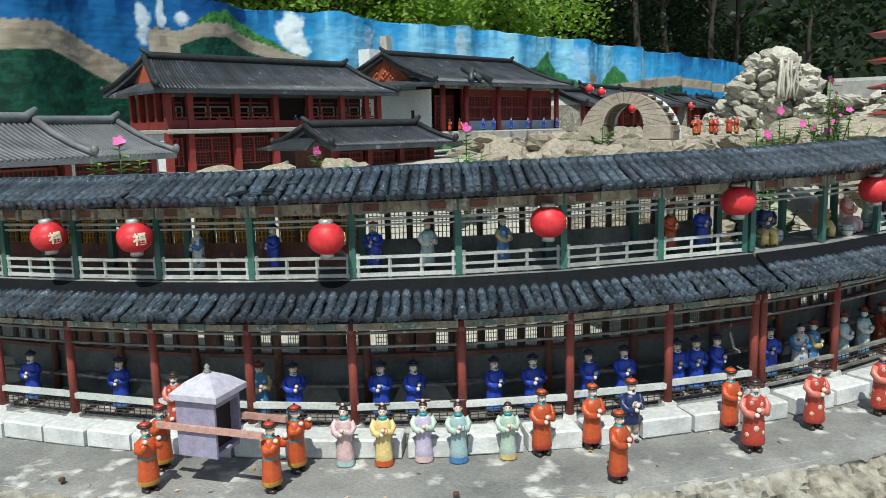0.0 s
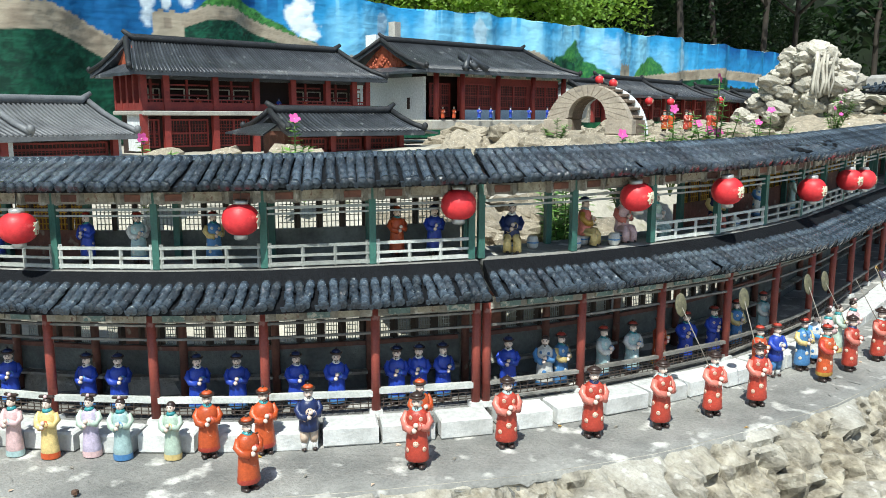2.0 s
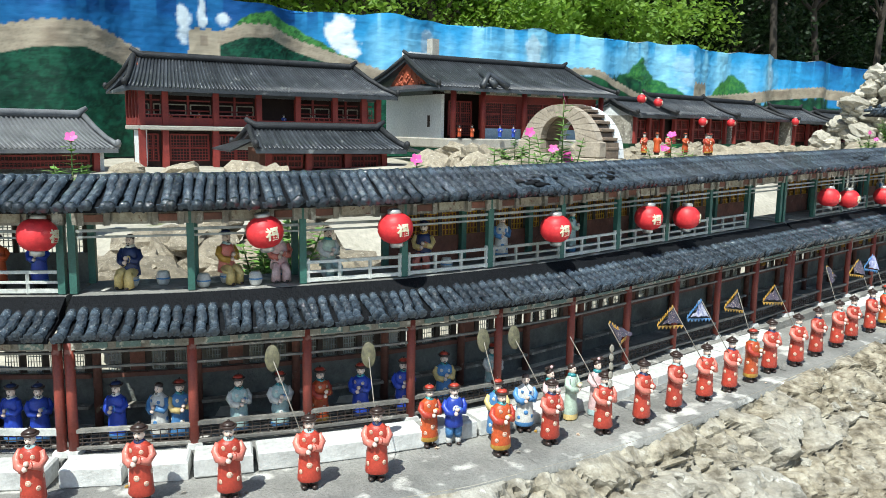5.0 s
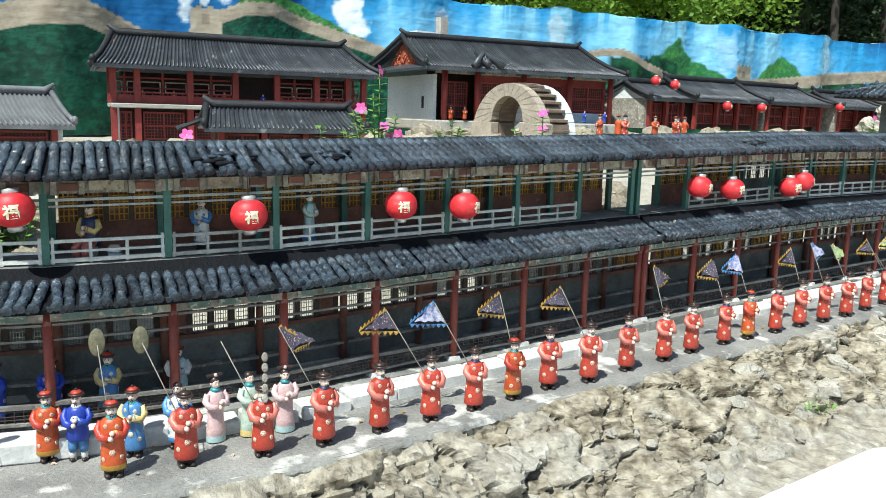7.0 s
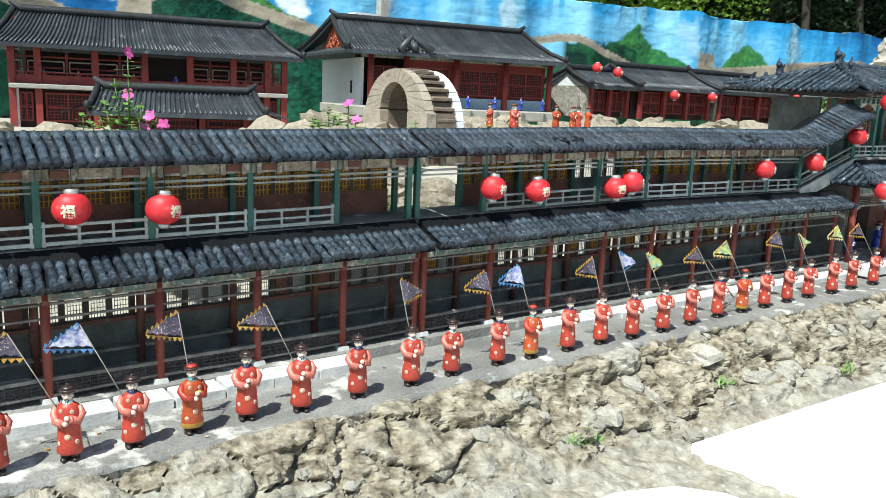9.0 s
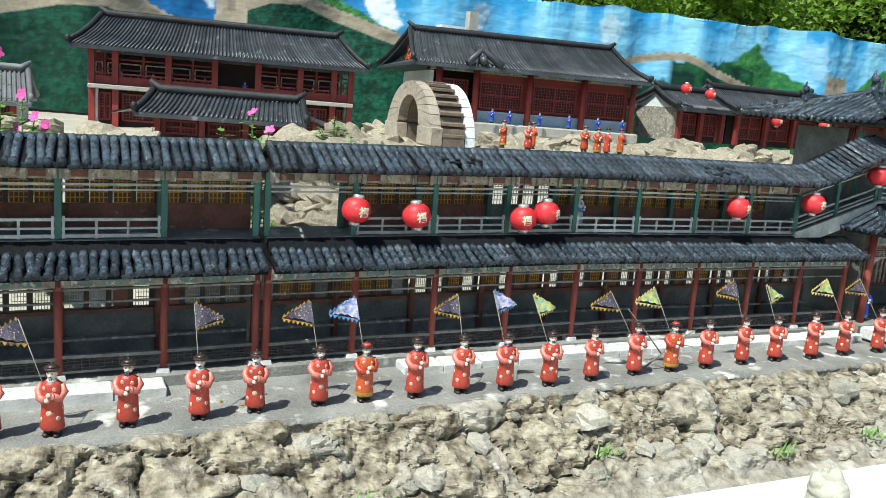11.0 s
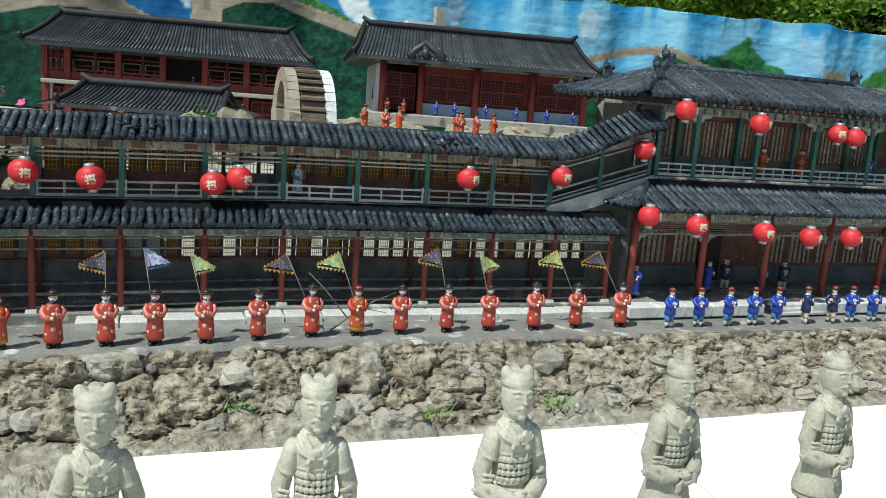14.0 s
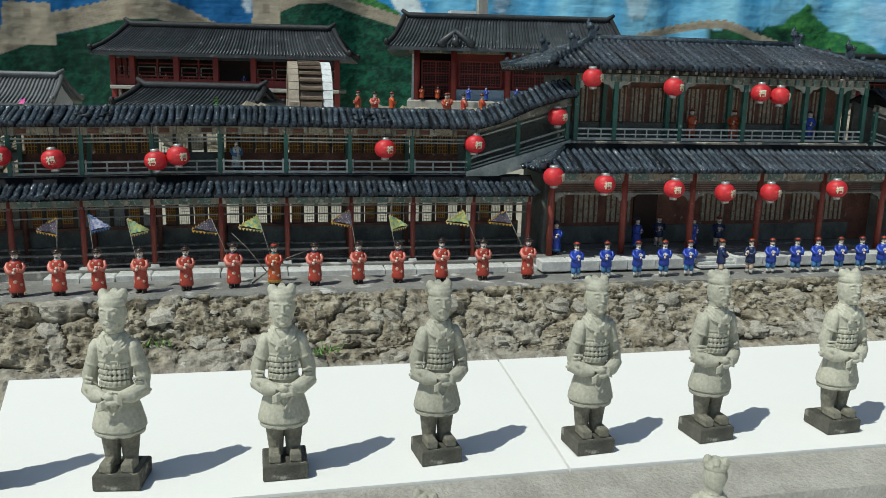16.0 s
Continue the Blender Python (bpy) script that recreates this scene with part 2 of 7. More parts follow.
# ---- mesh builder ----
class Shape:
    """Collects faces of one mesh; each form may carry its own material slot."""

    def __init__(self):
        self.v, self.f, self.m, self.s = [], [], [], []

    def add(self, verts, faces, mi=0, smooth=False, tf=None):
        o = len(self.v)
        self.v += [tuple(tf @ Vector(p)) for p in verts] if tf is not None else [tuple(p) for p in verts]
        self.f += [tuple(i + o for i in q) for q in faces]
        self.m += [mi] * len(faces)
        self.s += [smooth] * len(faces)
        return self

    def box(self, c, size, mi=0, tf=None, taper=1.0, bevel=0.0):
        x, y, z = (d / 2 for d in size)
        if bevel:
            k = bevel
            pts, fs = [], []
            for zz, r in ((-z, k), (-z + k, 0), (z - k, 0), (z, k)):
                pts += [(c[0] + px, c[1] + py, c[2] + zz) for px, py in ((-x + r, -y + r), (x - r, -y + r), (x - r, y - r), (-x + r, y - r))]
            for l in range(3):
                fs += [(l * 4 + i, l * 4 + (i + 1) % 4, l * 4 + 4 + (i + 1) % 4, l * 4 + 4 + i) for i in range(4)]
            fs += [(3, 2, 1, 0), (12, 13, 14, 15)]
            return self.add(pts, fs, mi, False, tf)
        t = taper
        p = [(-x, -y, -z), (x, -y, -z), (x, y, -z), (-x, y, -z), (-x * t, -y * t, z), (x * t, -y * t, z), (x * t, y * t, z), (-x * t, y * t, z)]
        return self.add([(c[0] + a, c[1] + b, c[2] + d) for a, b, d in p], [(3, 2, 1, 0), (4, 5, 6, 7), (0, 1, 5, 4), (1, 2, 6, 5), (2, 3, 7, 6), (3, 0, 4, 7)], mi, False, tf)

    def bar(self, p0, p1, w, h, mi=0):
        """A square bar between two points, w across, h high."""
        p0, p1 = Vector(p0), Vector(p1)
        d = (p1 - p0).normalized()
        side = d.cross(Vector((0, 0, 1)))
        side = side.normalized() if side.length > 1e-4 else Vector((1, 0, 0))
        up = side.cross(d)
        pts = [q + side * a * w / 2 + up * b * h / 2 for q in (p0, p1) for a, b in ((-1, -1), (1, -1), (1, 1), (-1, 1))]
        return self.add(pts, [(0, 1, 2, 3), (7, 6, 5, 4), (0, 4, 5, 1), (1, 5, 6, 2), (2, 6, 7, 3), (3, 7, 4, 0)], mi)

    def tube(self, pts, radii, n=8, mi=0, smooth=True, caps=True, flat=1.0):
        pts = [Vector(p) for p in pts]
        radii = radii if isinstance(radii, (list, tuple)) else [radii] * len(pts)
        o, vs, fs = 0, [], []
        ref = None
        for i, p in enumerate(pts):
            d = (pts[min(i + 1, len(pts) - 1)] - pts[max(i - 1, 0)]).normalized()
            a = d.cross(Vector((0, 0, 1)) if abs(d.z) < 0.95 else Vector((0, 1, 0))).normalized()
            if ref is not None and a.dot(ref) < 0:
                a = -a
            ref = a
            b = d.cross(a)
            vs += [p + (a * math.cos(k * math.tau / n) + b * math.sin(k * math.tau / n) * flat) * radii[i] for k in range(n)]
        for i in range(len(pts) - 1):
            fs += [(i * n + k, i * n + (k + 1) % n, i * n + n + (k + 1) % n, i * n + n + k) for k in range(n)]
        if caps:
            fs += [tuple(range(n - 1, -1, -1)), tuple(range((len(pts) - 1) * n, len(pts) * n))]
        return self.add(vs, fs, mi, smooth)

    def lathe(self, prof, c=(0, 0, 0), n=12, mi=0, sx=1.0, sy=1.0, smooth=True, tf=None, cap=True):
        """prof: rows (radius, z), turned about z at c; sx, sy flatten it."""
        vs, fs = [], []
        for r, z in prof:
            vs += [(c[0] + r * sx * math.cos(k * math.tau / n), c[1] + r * sy * math.sin(k * math.tau / n), c[2] + z) for k in range(n)]
        for i in range(len(prof) - 1):
            fs += [(i * n + k, i * n + (k + 1) % n, i * n + n + (k + 1) % n, i * n + n + k) for k in range(n)]
        if cap:
            fs += [tuple(range(n - 1, -1, -1)), tuple(range((len(prof) - 1) * n, len(prof) * n))]
        return self.add(vs, fs, mi, smooth, tf)

    def ball(self, c, r, mi=0, n=10, sz=1.0, sx=1.0, sy=1.0, tf=None):
        rows = max(4, n // 2)
        return self.lathe([(max(1e-4, r * math.sin(math.pi * i / rows)), -r * sz * math.cos(math.pi * i / rows)) for i in range(rows + 1)], c, n, mi, sx, sy, True, tf)

    def prism(self, poly, p0, ax, ay, depth, mi=0):
        """A flat outline in the axes ax, ay at p0, thickened along depth."""
        p0, ax, ay, depth = Vector(p0), Vector(ax), Vector(ay), Vector(depth)
        a = [p0 + ax * u + ay * v for u, v in poly]
        k = len(a)
        return self.add(a + [q + depth for q in a], [tuple(range(k)), tuple(range(2 * k - 1, k - 1, -1))] + [(i, i + k, (i + 1) % k + k, (i + 1) % k) for i in range(k)], mi)

    def mesh(self, name, mats):
        me = bpy.data.meshes.new(name)
        me.from_pydata(self.v, [], self.f)
        for m in mats if isinstance(mats, (list, tuple)) else [mats]:
            me.materials.append(m)
        me.polygons.foreach_set("material_index", self.m)
        me.polygons.foreach_set("use_smooth", self.s)
        me.update()
        return me


def thing(name, label, category, m=None, group="", kind=""):
    ob = new(name)
    ob.empty_display_size = 0.05
    if m is not None:
        ob.matrix_world = m
    return tagged(ob, label, category, group, kind)


def part(name, shape, mats, parent, label="", m=None):
    me = shape if isinstance(shape, bpy.types.Mesh) else shape.mesh(name, mats)
    ob = new(name, me)
    ob.parent = parent
    if m is not None:
        ob.matrix_basis = m
    return tagged(ob, label)


def solid(name, shape, mats, label, category, m=None, group="", kind=""):
    me = shape if isinstance(shape, bpy.types.Mesh) else shape.mesh(name, mats)
    ob = new(name, me)
    if m is not None:
        ob.matrix_world = m
    return tagged(ob, label, category, group, kind)


def fbm(x, y, z, o=4):
    return noise.fractal(Vector((x, y, z)), 0.9, 2.1, o)


# ---- plan of the gallery: a straight run that bends away at its near end ----
BAY = 0.284
HEADINGS = [5, 5, 5, 6, 8, 10, 13, 17, 21, 26, 32, 39, 47, 50, 58, 65, 69, 78, 82]
POSTS = {15: Vector((-0.085, 3.69))}
for k, h in zip(range(14, -5, -1), reversed(HEADINGS)):
    POSTS[k] = POSTS[k + 1] - BAY * Vector((math.cos(radians(h)), math.sin(radians(h))))
for k in range(16, 42):
    POSTS[k] = Vector((-0.085 + 0.0043 * (k - 15), 3.69 + 0.2868 * (k - 15)))


def base(u):
    return 1.10 + 0.0056 * (min(u, 24) - 5)


def plan(u):
    k = max(-4, min(40, math.floor(u)))
    return POSTS[k].lerp(POSTS[k + 1], u - k)


def out(u):
    d = (plan(min(u + 0.5, 41)) - plan(max(u - 0.5, -4))).normalized()
    return Vector((d.y, -d.x))


def G(u, o, z):
    """A point of the gallery: bay u, o metres outwards of the post line, z above the balcony floor."""
    p = plan(u) + out(u) * o
    return Vector((p.x, p.y, base(u) + z))


def GM(u, o, z, turn=0.0):
    n = out(u)
    return Matrix.Translation(G(u, o, z)) @ Matrix.Rotation(math.atan2(n.y, n.x) + radians(turn), 4, "Z")


def strip(shape, us, prof, mi=0, smooth=False):
    """Sweeps a closed outline (o, z) along the gallery."""
    k = len(prof)
    vs = [G(u, o, z) for u in us for o, z in prof]
    fs = []
    for i in range(len(us) - 1):
        fs += [(i * k + j, i * k + (j + 1) % k, i * k + k + (j + 1) % k, i * k + k + j) for j in range(k)]
    fs += [tuple(range(k - 1, -1, -1)), tuple(range((len(us) - 1) * k, len(us) * k))]
    return shape.add(vs, fs, mi, smooth)


def steps(a, b, d=0.25):
    n = max(1, round((b - a) / d))
    return [a + (b - a) * i / n for i in range(n + 1)]

# ---- ground and terrace ----
TERR = -0.435


def foot_z(y):
    """Height of the bank's foot: deep at the near end, up to the slab further on."""
    t = max(0.0, min(1.0, (y - 2.6) / 2.2))
    return 0.16 + (0.560 - 0.16) * t * t * (3 - 2 * t)


def build_terrace():
    s = Shape()
    strip(s, steps(-4, 36), [(-0.32, TERR), (0.445, TERR), (0.445, TERR - 0.06), (-0.32, TERR - 0.06)])
    ob = solid("terrace", s, CEMENT, "grey cement terrace along the gallery, stained and spotted", "terrace", kind="structure")
    rng = random.Random(5)
    # thin strips of paler mortar under the row of figures
    u = 2.0
    while u < 28.6:
        w = rng.uniform(0.7, 2.2)
        uu = steps(u, min(u + w, 29.0), 0.05)
        o0 = 0.385 + rng.uniform(-0.02, 0.02)
        inner = [G(v, o0 + 0.05 * fbm(v * 3.1, o0 * 9, 0.4) + rng.uniform(-0.006, 0.006), TERR + 0.002) for v in uu]
        mid = [G(v, 0.448 + 0.006 * fbm(v * 5, 1.0, 2.0), TERR + 0.001) for v in uu]
        outer = [G(v, 0.452 + 0.006 * fbm(v * 9, 3.0, 2.0), TERR - 0.014 + 0.008 * fbm(v * 17, 1.0, 5.0)) for v in uu]
        k = len(uu)
        s = Shape().add(inner + mid + outer, [(r * k + i, r * k + k + i, r * k + k + i + 1, r * k + i + 1) for r in (0, 1) for i in range(k - 1)], 0, True)
        part("mortar_strip", s, CEMENT, ob)
        u += w * 0.97
    return ob


terrace = build_terrace()


def rock_noise(p, f):
    d, pts = noise.voronoi(Vector(p) * f)
    edge = min(1.0, (d[1] - d[0]) * 2.2)
    c = noise.cell_vector(Vector(pts[0]) * 7.3)
    return edge, c[0]


def rock_skin(p, q, deep):
    """How far the bank stands out at p, and its stone tone (0 brown grit to 1 pale limestone)."""
    w = Vector((fbm(p.x * 5, p.y * 5, p.z * 5 + 5), fbm(p.x * 5 + 9, p.y * 5, p.z * 5), fbm(p.x * 5, p.y * 5 + 9, p.z * 5))) * 0.055
    e = p + w
    e.z *= 1.3
    d, pts = noise.voronoi(e * 5.0)
    c = Vector(pts[0])
    h = noise.cell_vector(c * 7.3)
    k = noise.cell_vector(c * 3.7 + Vector((31, 7, 3)))
    gap = min(1.0, (d[1] - d[0]) * 3.6)
    facet = (e * 5.0 - c).dot(Vector((k[0] - 0.5, k[1] - 0.5, k[2] - 0.4))) * 0.060
    gritty = h[1] < 0.72 - 0.45 * max(0.0, q - 0.40) - 0.22 * deep
    d2, pts2 = noise.voronoi(e * 13)
    gap2 = min(1.0, (d2[1] - d2[0]) * 2.6)
    d3, pts3 = noise.voronoi(e * 38)
    pebble = min(1.0, (d3[1] - d3[0]) * 2.0) ** 0.6 * noise.cell_vector(Vector(pts3[0]) * 5.1)[0]
    big = fbm(p.x * 8, p.y * 8, p.z * 8, 5)
    fine = fbm(p.x * 42, p.y * 42, p.z * 42, 3)
    if gritty:
        z = 0.016 * gap ** 0.5 + (0.045 * (h[0] - 0.6) + 0.6 * facet * (1 - 0.6 * deep)) * gap ** 0.6 + 0.026 * gap2 ** 0.6 * (noise.cell_vector(Vector(pts2[0]) * 2.9)[0] - 0.3) + 0.011 * pebble + 0.034 * big + 0.010 * fine
        tone = 0.22 + 0.30 * (h[2] - 0.5) + 0.34 * pebble + 0.15 * fine
    else:
        z = (0.026 + 0.030 * deep) * gap ** 0.6 + (0.024 * (h[0] - 0.5) + facet * (1 - 0.6 * deep)) * gap ** 0.6 + 0.024 * big + 0.014 * gap2 ** 0.5 * noise.cell_vector(Vector(pts2[0]) * 2.9)[1] + 0.006 * fine + 0.003 * pebble
        tone = 0.52 + 0.45 * (h[2] - 0.5) + 0.35 * big + 0.15 * fine
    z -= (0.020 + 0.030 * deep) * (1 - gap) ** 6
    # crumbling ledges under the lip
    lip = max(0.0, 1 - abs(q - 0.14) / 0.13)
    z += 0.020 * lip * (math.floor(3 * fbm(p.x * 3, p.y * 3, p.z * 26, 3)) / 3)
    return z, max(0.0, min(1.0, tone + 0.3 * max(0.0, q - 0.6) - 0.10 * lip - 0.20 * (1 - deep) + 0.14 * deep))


def build_bank():
    """The rubble bank under the terrace, and the rough apron at its foot."""
    us = steps(-4, 36, 0.030)
    rows, extra = 64, 26
    vs, tones = [], []
    for u in us:
        top = G(u, 0.44, TERR + 0.002)
        n = out(u)
        fz = foot_z(top.y)
        deep = max(0.0, min(1.0, (4.9 - top.y) / 2.5))
        run = 0.30 + 0.42 * deep
        for j in range(rows + extra + 1):
            if j > rows:
                q = 0.55 * ((j - rows) / extra) ** 1.2
                px, py = top.x + n.x * (run + q), top.y + n.y * (run + q)
                d, pts = noise.voronoi(Vector((px, py, 2.0)) * 19)
                lump = min(1.0, (d[1] - d[0]) * 2.5) ** 0.6 * noise.cell_vector(Vector(pts[0]) * 3.1)[0]
                vs.append((px, py, fz - 0.014 + (0.020 * lump + 0.018 * fbm(px * 9, py * 9, 0) + 0.005 * fbm(px * 45, py * 45, 1)) * (1 if q < 0.35 else 0.6) - 0.04 * q))
                tones.append(min(1.0, 0.45 + 0.3 * lump + 0.25 * fbm(px * 6, py * 6, 4)))
                continue
            q = j / rows
            drop = (top.z - fz) * (1 - (1 - q) ** 1.25)
            p = Vector((top.x + n.x * run * q ** 0.95, top.y + n.y * run * q ** 0.95, top.z - drop))
            amp = min(1.0, q * 9) * min(1.0, (1 - q) * 7 + 0.1)
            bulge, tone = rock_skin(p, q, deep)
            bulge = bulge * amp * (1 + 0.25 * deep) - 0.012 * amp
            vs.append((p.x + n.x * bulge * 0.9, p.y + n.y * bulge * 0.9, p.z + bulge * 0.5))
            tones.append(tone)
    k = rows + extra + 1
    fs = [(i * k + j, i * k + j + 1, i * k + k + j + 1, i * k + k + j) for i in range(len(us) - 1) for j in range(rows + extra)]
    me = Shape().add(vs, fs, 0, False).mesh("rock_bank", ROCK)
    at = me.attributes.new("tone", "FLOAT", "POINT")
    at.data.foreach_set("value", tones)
    return solid("rock_bank", me, None, "rough bank of pale boulders and brown cracked rubble", "rock bank", kind="structure")


bank = build_bank()


def boulder(rng, r, flat=0.7):
    s = Shape()
    n, rows = 12, 8
    off = rng.uniform(0, 90)
    vs, fs = [], []
    for i in range(rows + 1):
        th = math.pi * i / rows
        for j in range(n):
            ph = math.tau * j / n
            d = Vector((math.sin(th) * math.cos(ph), math.sin(th) * math.sin(ph), math.cos(th)))
            e, c = rock_noise((d.x + off, d.y, d.z), 1.3)
            q = r * (0.8 + 0.28 * e + 0.25 * fbm(d.x * 1.6 + off, d.y * 1.6, d.z * 1.6))
            vs.append((d.x * q, d.y * q * 1.25, d.z * q * flat))
    for i in range(rows):
        fs += [(i * n + j, i * n + n + j, i * n + n + (j + 1) % n, i * n + (j + 1) % n) for j in range(n)]
    return s.add(vs, fs, 0, False)


rng = random.Random(11)
STONES = [boulder(rng, 1.0).mesh("stone", ROCK_B) for i in range(7)]
for i in range(270):
    u = rng.uniform(6, 34.5)
    q = rng.uniform(0.15, 1.0) if i < 90 else 0.04 + 0.7 * rng.random() ** 1.6
    top = G(u, 0.43, TERR)
    n = out(u)
    run = 0.34 + 0.40 * max(0.0, min(1.0, (4.9 - top.y) / 2.5))
    z = top.z - (top.z - foot_z(top.y)) * (1 - (1 - q) ** 1.7)
    r = rng.uniform(0.012, 0.055) * (1.25 - 0.4 * q) if i < 90 else rng.uniform(0.006, 0.020)
    part("stone", rng.choice(STONES), None, bank, "", Matrix.Translation((top.x + n.x * run * q ** 0.85, top.y + n.y * run * q ** 0.85, z - 0.15 * r)) @ Euler((rng.uniform(-0.5, 0.5), rng.uniform(-0.5, 0.5), rng.uniform(0, 6))).to_matrix().to_4x4() @ Matrix.Diagonal((r, r, r, 1)))


def build_ground():
    """One sheet: low on the visitor's side, rising behind the gallery to the little town, and on to the horizon."""
    xs = [-120, -80, -50, -34, -24, -18, -14] + [-12 + 0.5 * i for i in range(16)] + [-4 + 0.14 * i for i in range(36)] + [1.4, 2, 3, 5, 8, 14, 30, 60, 120]
    ys = [-90, -50, -25, -12, -6, -3, -1.5] + [-0.6 + 0.16 * i for i in range(72)] + [11.4 + 0.6 * i for i in range(25)] + [28, 34, 45, 65, 100]
    cu = np.arange(-4, 41, 0.1)
    cp = np.array([plan(u) for u in cu])
    cn = np.array([out(u) for u in cu])
    vs = []
    for x in xs:
        for y in ys:
            dd = (cp[:, 0] - x) ** 2 + (cp[:, 1] - y) ** 2
            i = int(np.argmin(dd))
            o = (x - cp[i, 0]) * cn[i, 0] + (y - cp[i, 1]) * cn[i, 1]
            hill = math.exp(-((x + 3.8) / 1.6) ** 2) * max(0, min(1, (y - 5.4) / 0.8)) * max(0, min(1, (11.5 - y) / 1.2))
            z = 1.13 + 0.11 * hill + 0.04 * fbm(x * 1.2, y * 1.2, 0)
            if o > -1.3:
                z = 0.76 + (z - 0.76) * max(0.0, min(1.0, (-0.62 - o) / 0.5))
            if o > -0.12:
                z = 0.1
            if x < -9:
                z += (-9 - x) * 0.25
            vs.append((x, y, z))
    k = len(ys)
    fs = [(i * k + j, i * k + k + j, i * k + k + j + 1, i * k + j + 1) for i in range(len(xs) - 1) for j in range(k - 1)]
    return solid("ground", Shape().add(vs, fs, 0, True), SOIL, "pale earth and stones behind and before the gallery", "ground", kind="structure")


ground = build_ground()

# ---- the two-storey gallery ----
rng = random.Random(3)


def tile_row(seed, length, segs, r=0.0118):
    """One column of overlapping round cover tiles, from the ridge (y = 0) down to the eave (y = length), with its end disc and drip."""
    g = random.Random(seed)
    s = Shape()
    for i in range(segs):
        a, b = length * i / segs, length * (i + 1) / segs + 0.008
        dx, dz = g.uniform(-0.0022, 0.0022), g.uniform(-0.001, 0.003)
        ra, rb = r * g.uniform(0.93, 1.0), r * g.uniform(1.0, 1.1)
        vs = []
        for y, q, zz in ((a, ra, 0.001), (b, rb, 0.0025)):
            vs += [(dx + q * math.cos(math.pi * j / 6), y, dz + zz + q * math.sin(math.pi * j / 6) - 0.003) for j in range(7)]
        s.add(vs, [(j, j + 1, j + 8, j + 7) for j in range(6)] + [(7, 8, 9, 10, 11, 12, 13)], 0, True)
    s.tube([(0, length + 0.004, 0.004), (0, length + 0.014, 0.0035)], [r * 1.08, r * 1.15], 9)
    s.prism([(-0.008, 0.002), (0.008, 0.002), (0.006, -0.010), (0, -0.015), (-0.006, -0.010)], (r * 1.2, length + 0.006, 0), (1, 0, 0), (0, 0, 1), (0, 0.004, 0))
    return s.mesh("tile", TILE)


ROWS_UP = [tile_row(i, 0.155, 3) for i in range(8)]
ROWS_LOW = [tile_row(20 + i, 0.135, 3) for i in range(8)]


def lay_row(parent, mesh, a, b, length, g):
    """Lays a tile column from the ridge point a to the eave point b."""
    d = b - a
    y = d.normalized()
    x = y.cross(Vector((0, 0, 1))).normalized()
    z = x.cross(y)
    k = d.length / length
    m = Matrix(((x.x, y.x, z.x, a.x), (x.y, y.y, z.y, a.y), (x.z, y.z, z.z, a.z), (0, 0, 0, 1)))
    part("tile", mesh, None, parent, "", m @ Matrix.Rotation(radians(g.uniform(-2.5, 2.5)), 4, "Z") @ Matrix.Diagonal((1, k * g.uniform(0.98, 1.04), 1, 1)))


POST_LOW = Shape().tube([(0, 0, 0), (0, 0, 0.31)], 0.0125, 10, 0).box((0, 0, 0.006), (0.04, 0.04, 0.014), 1, None, 0.85).mesh("lower_post", [RED_POST, PLINTH])
POST_UP = Shape().box((0, 0, 0.105), (0.018, 0.018, 0.21), 0, None, 1, 0.003).mesh("upper_post", GREEN_POST)
BLOCK = [Shape().box((0, 0, 0.025), (0.085, w, 0.052), 0, None, 1, 0.005).mesh("plinth_block", PLINTH) for w in (0.138, 0.141, 0.136)]


def lattice(s, u0, u1, o, z0, z1, nx, nz, w=0.0022, mi=0):
    for i in range(nx + 1):
        u = u0 + (u1 - u0) * i / nx
        s.bar(G(u, o, z0), G(u, o, z1), w, w, mi)
    for j in range(nz + 1):
        z = z0 + (z1 - z0) * j / nz
        s.bar(G(u0, o, z), G(u1, o, z), w, w, mi)


def roof_patch(th, u, o, g):
    """A lumpy dab of bitumen with torn pale edges over broken tiles."""
    for i in range(11):
        du, do = g.uniform(-0.28, 0.28), g.uniform(-0.030, 0.030)
        c = G(u + du, o + do, 0.306 - 0.42 * (o + do + 0.055))
        s = Shape()
        r = g.uniform(0.010, 0.020)
        s.ball((0, 0, 0), r, 0, 8, 0.40, g.uniform(0.8, 1.3), g.uniform(0.9, 1.8))
        part("roof_patch", s, TILE if i % 3 == 0 else TAR, th, "", Matrix.Translation(c - Vector((0, 0, 0.010))) @ Matrix.Rotation(g.uniform(0, 3), 4, "Z"))


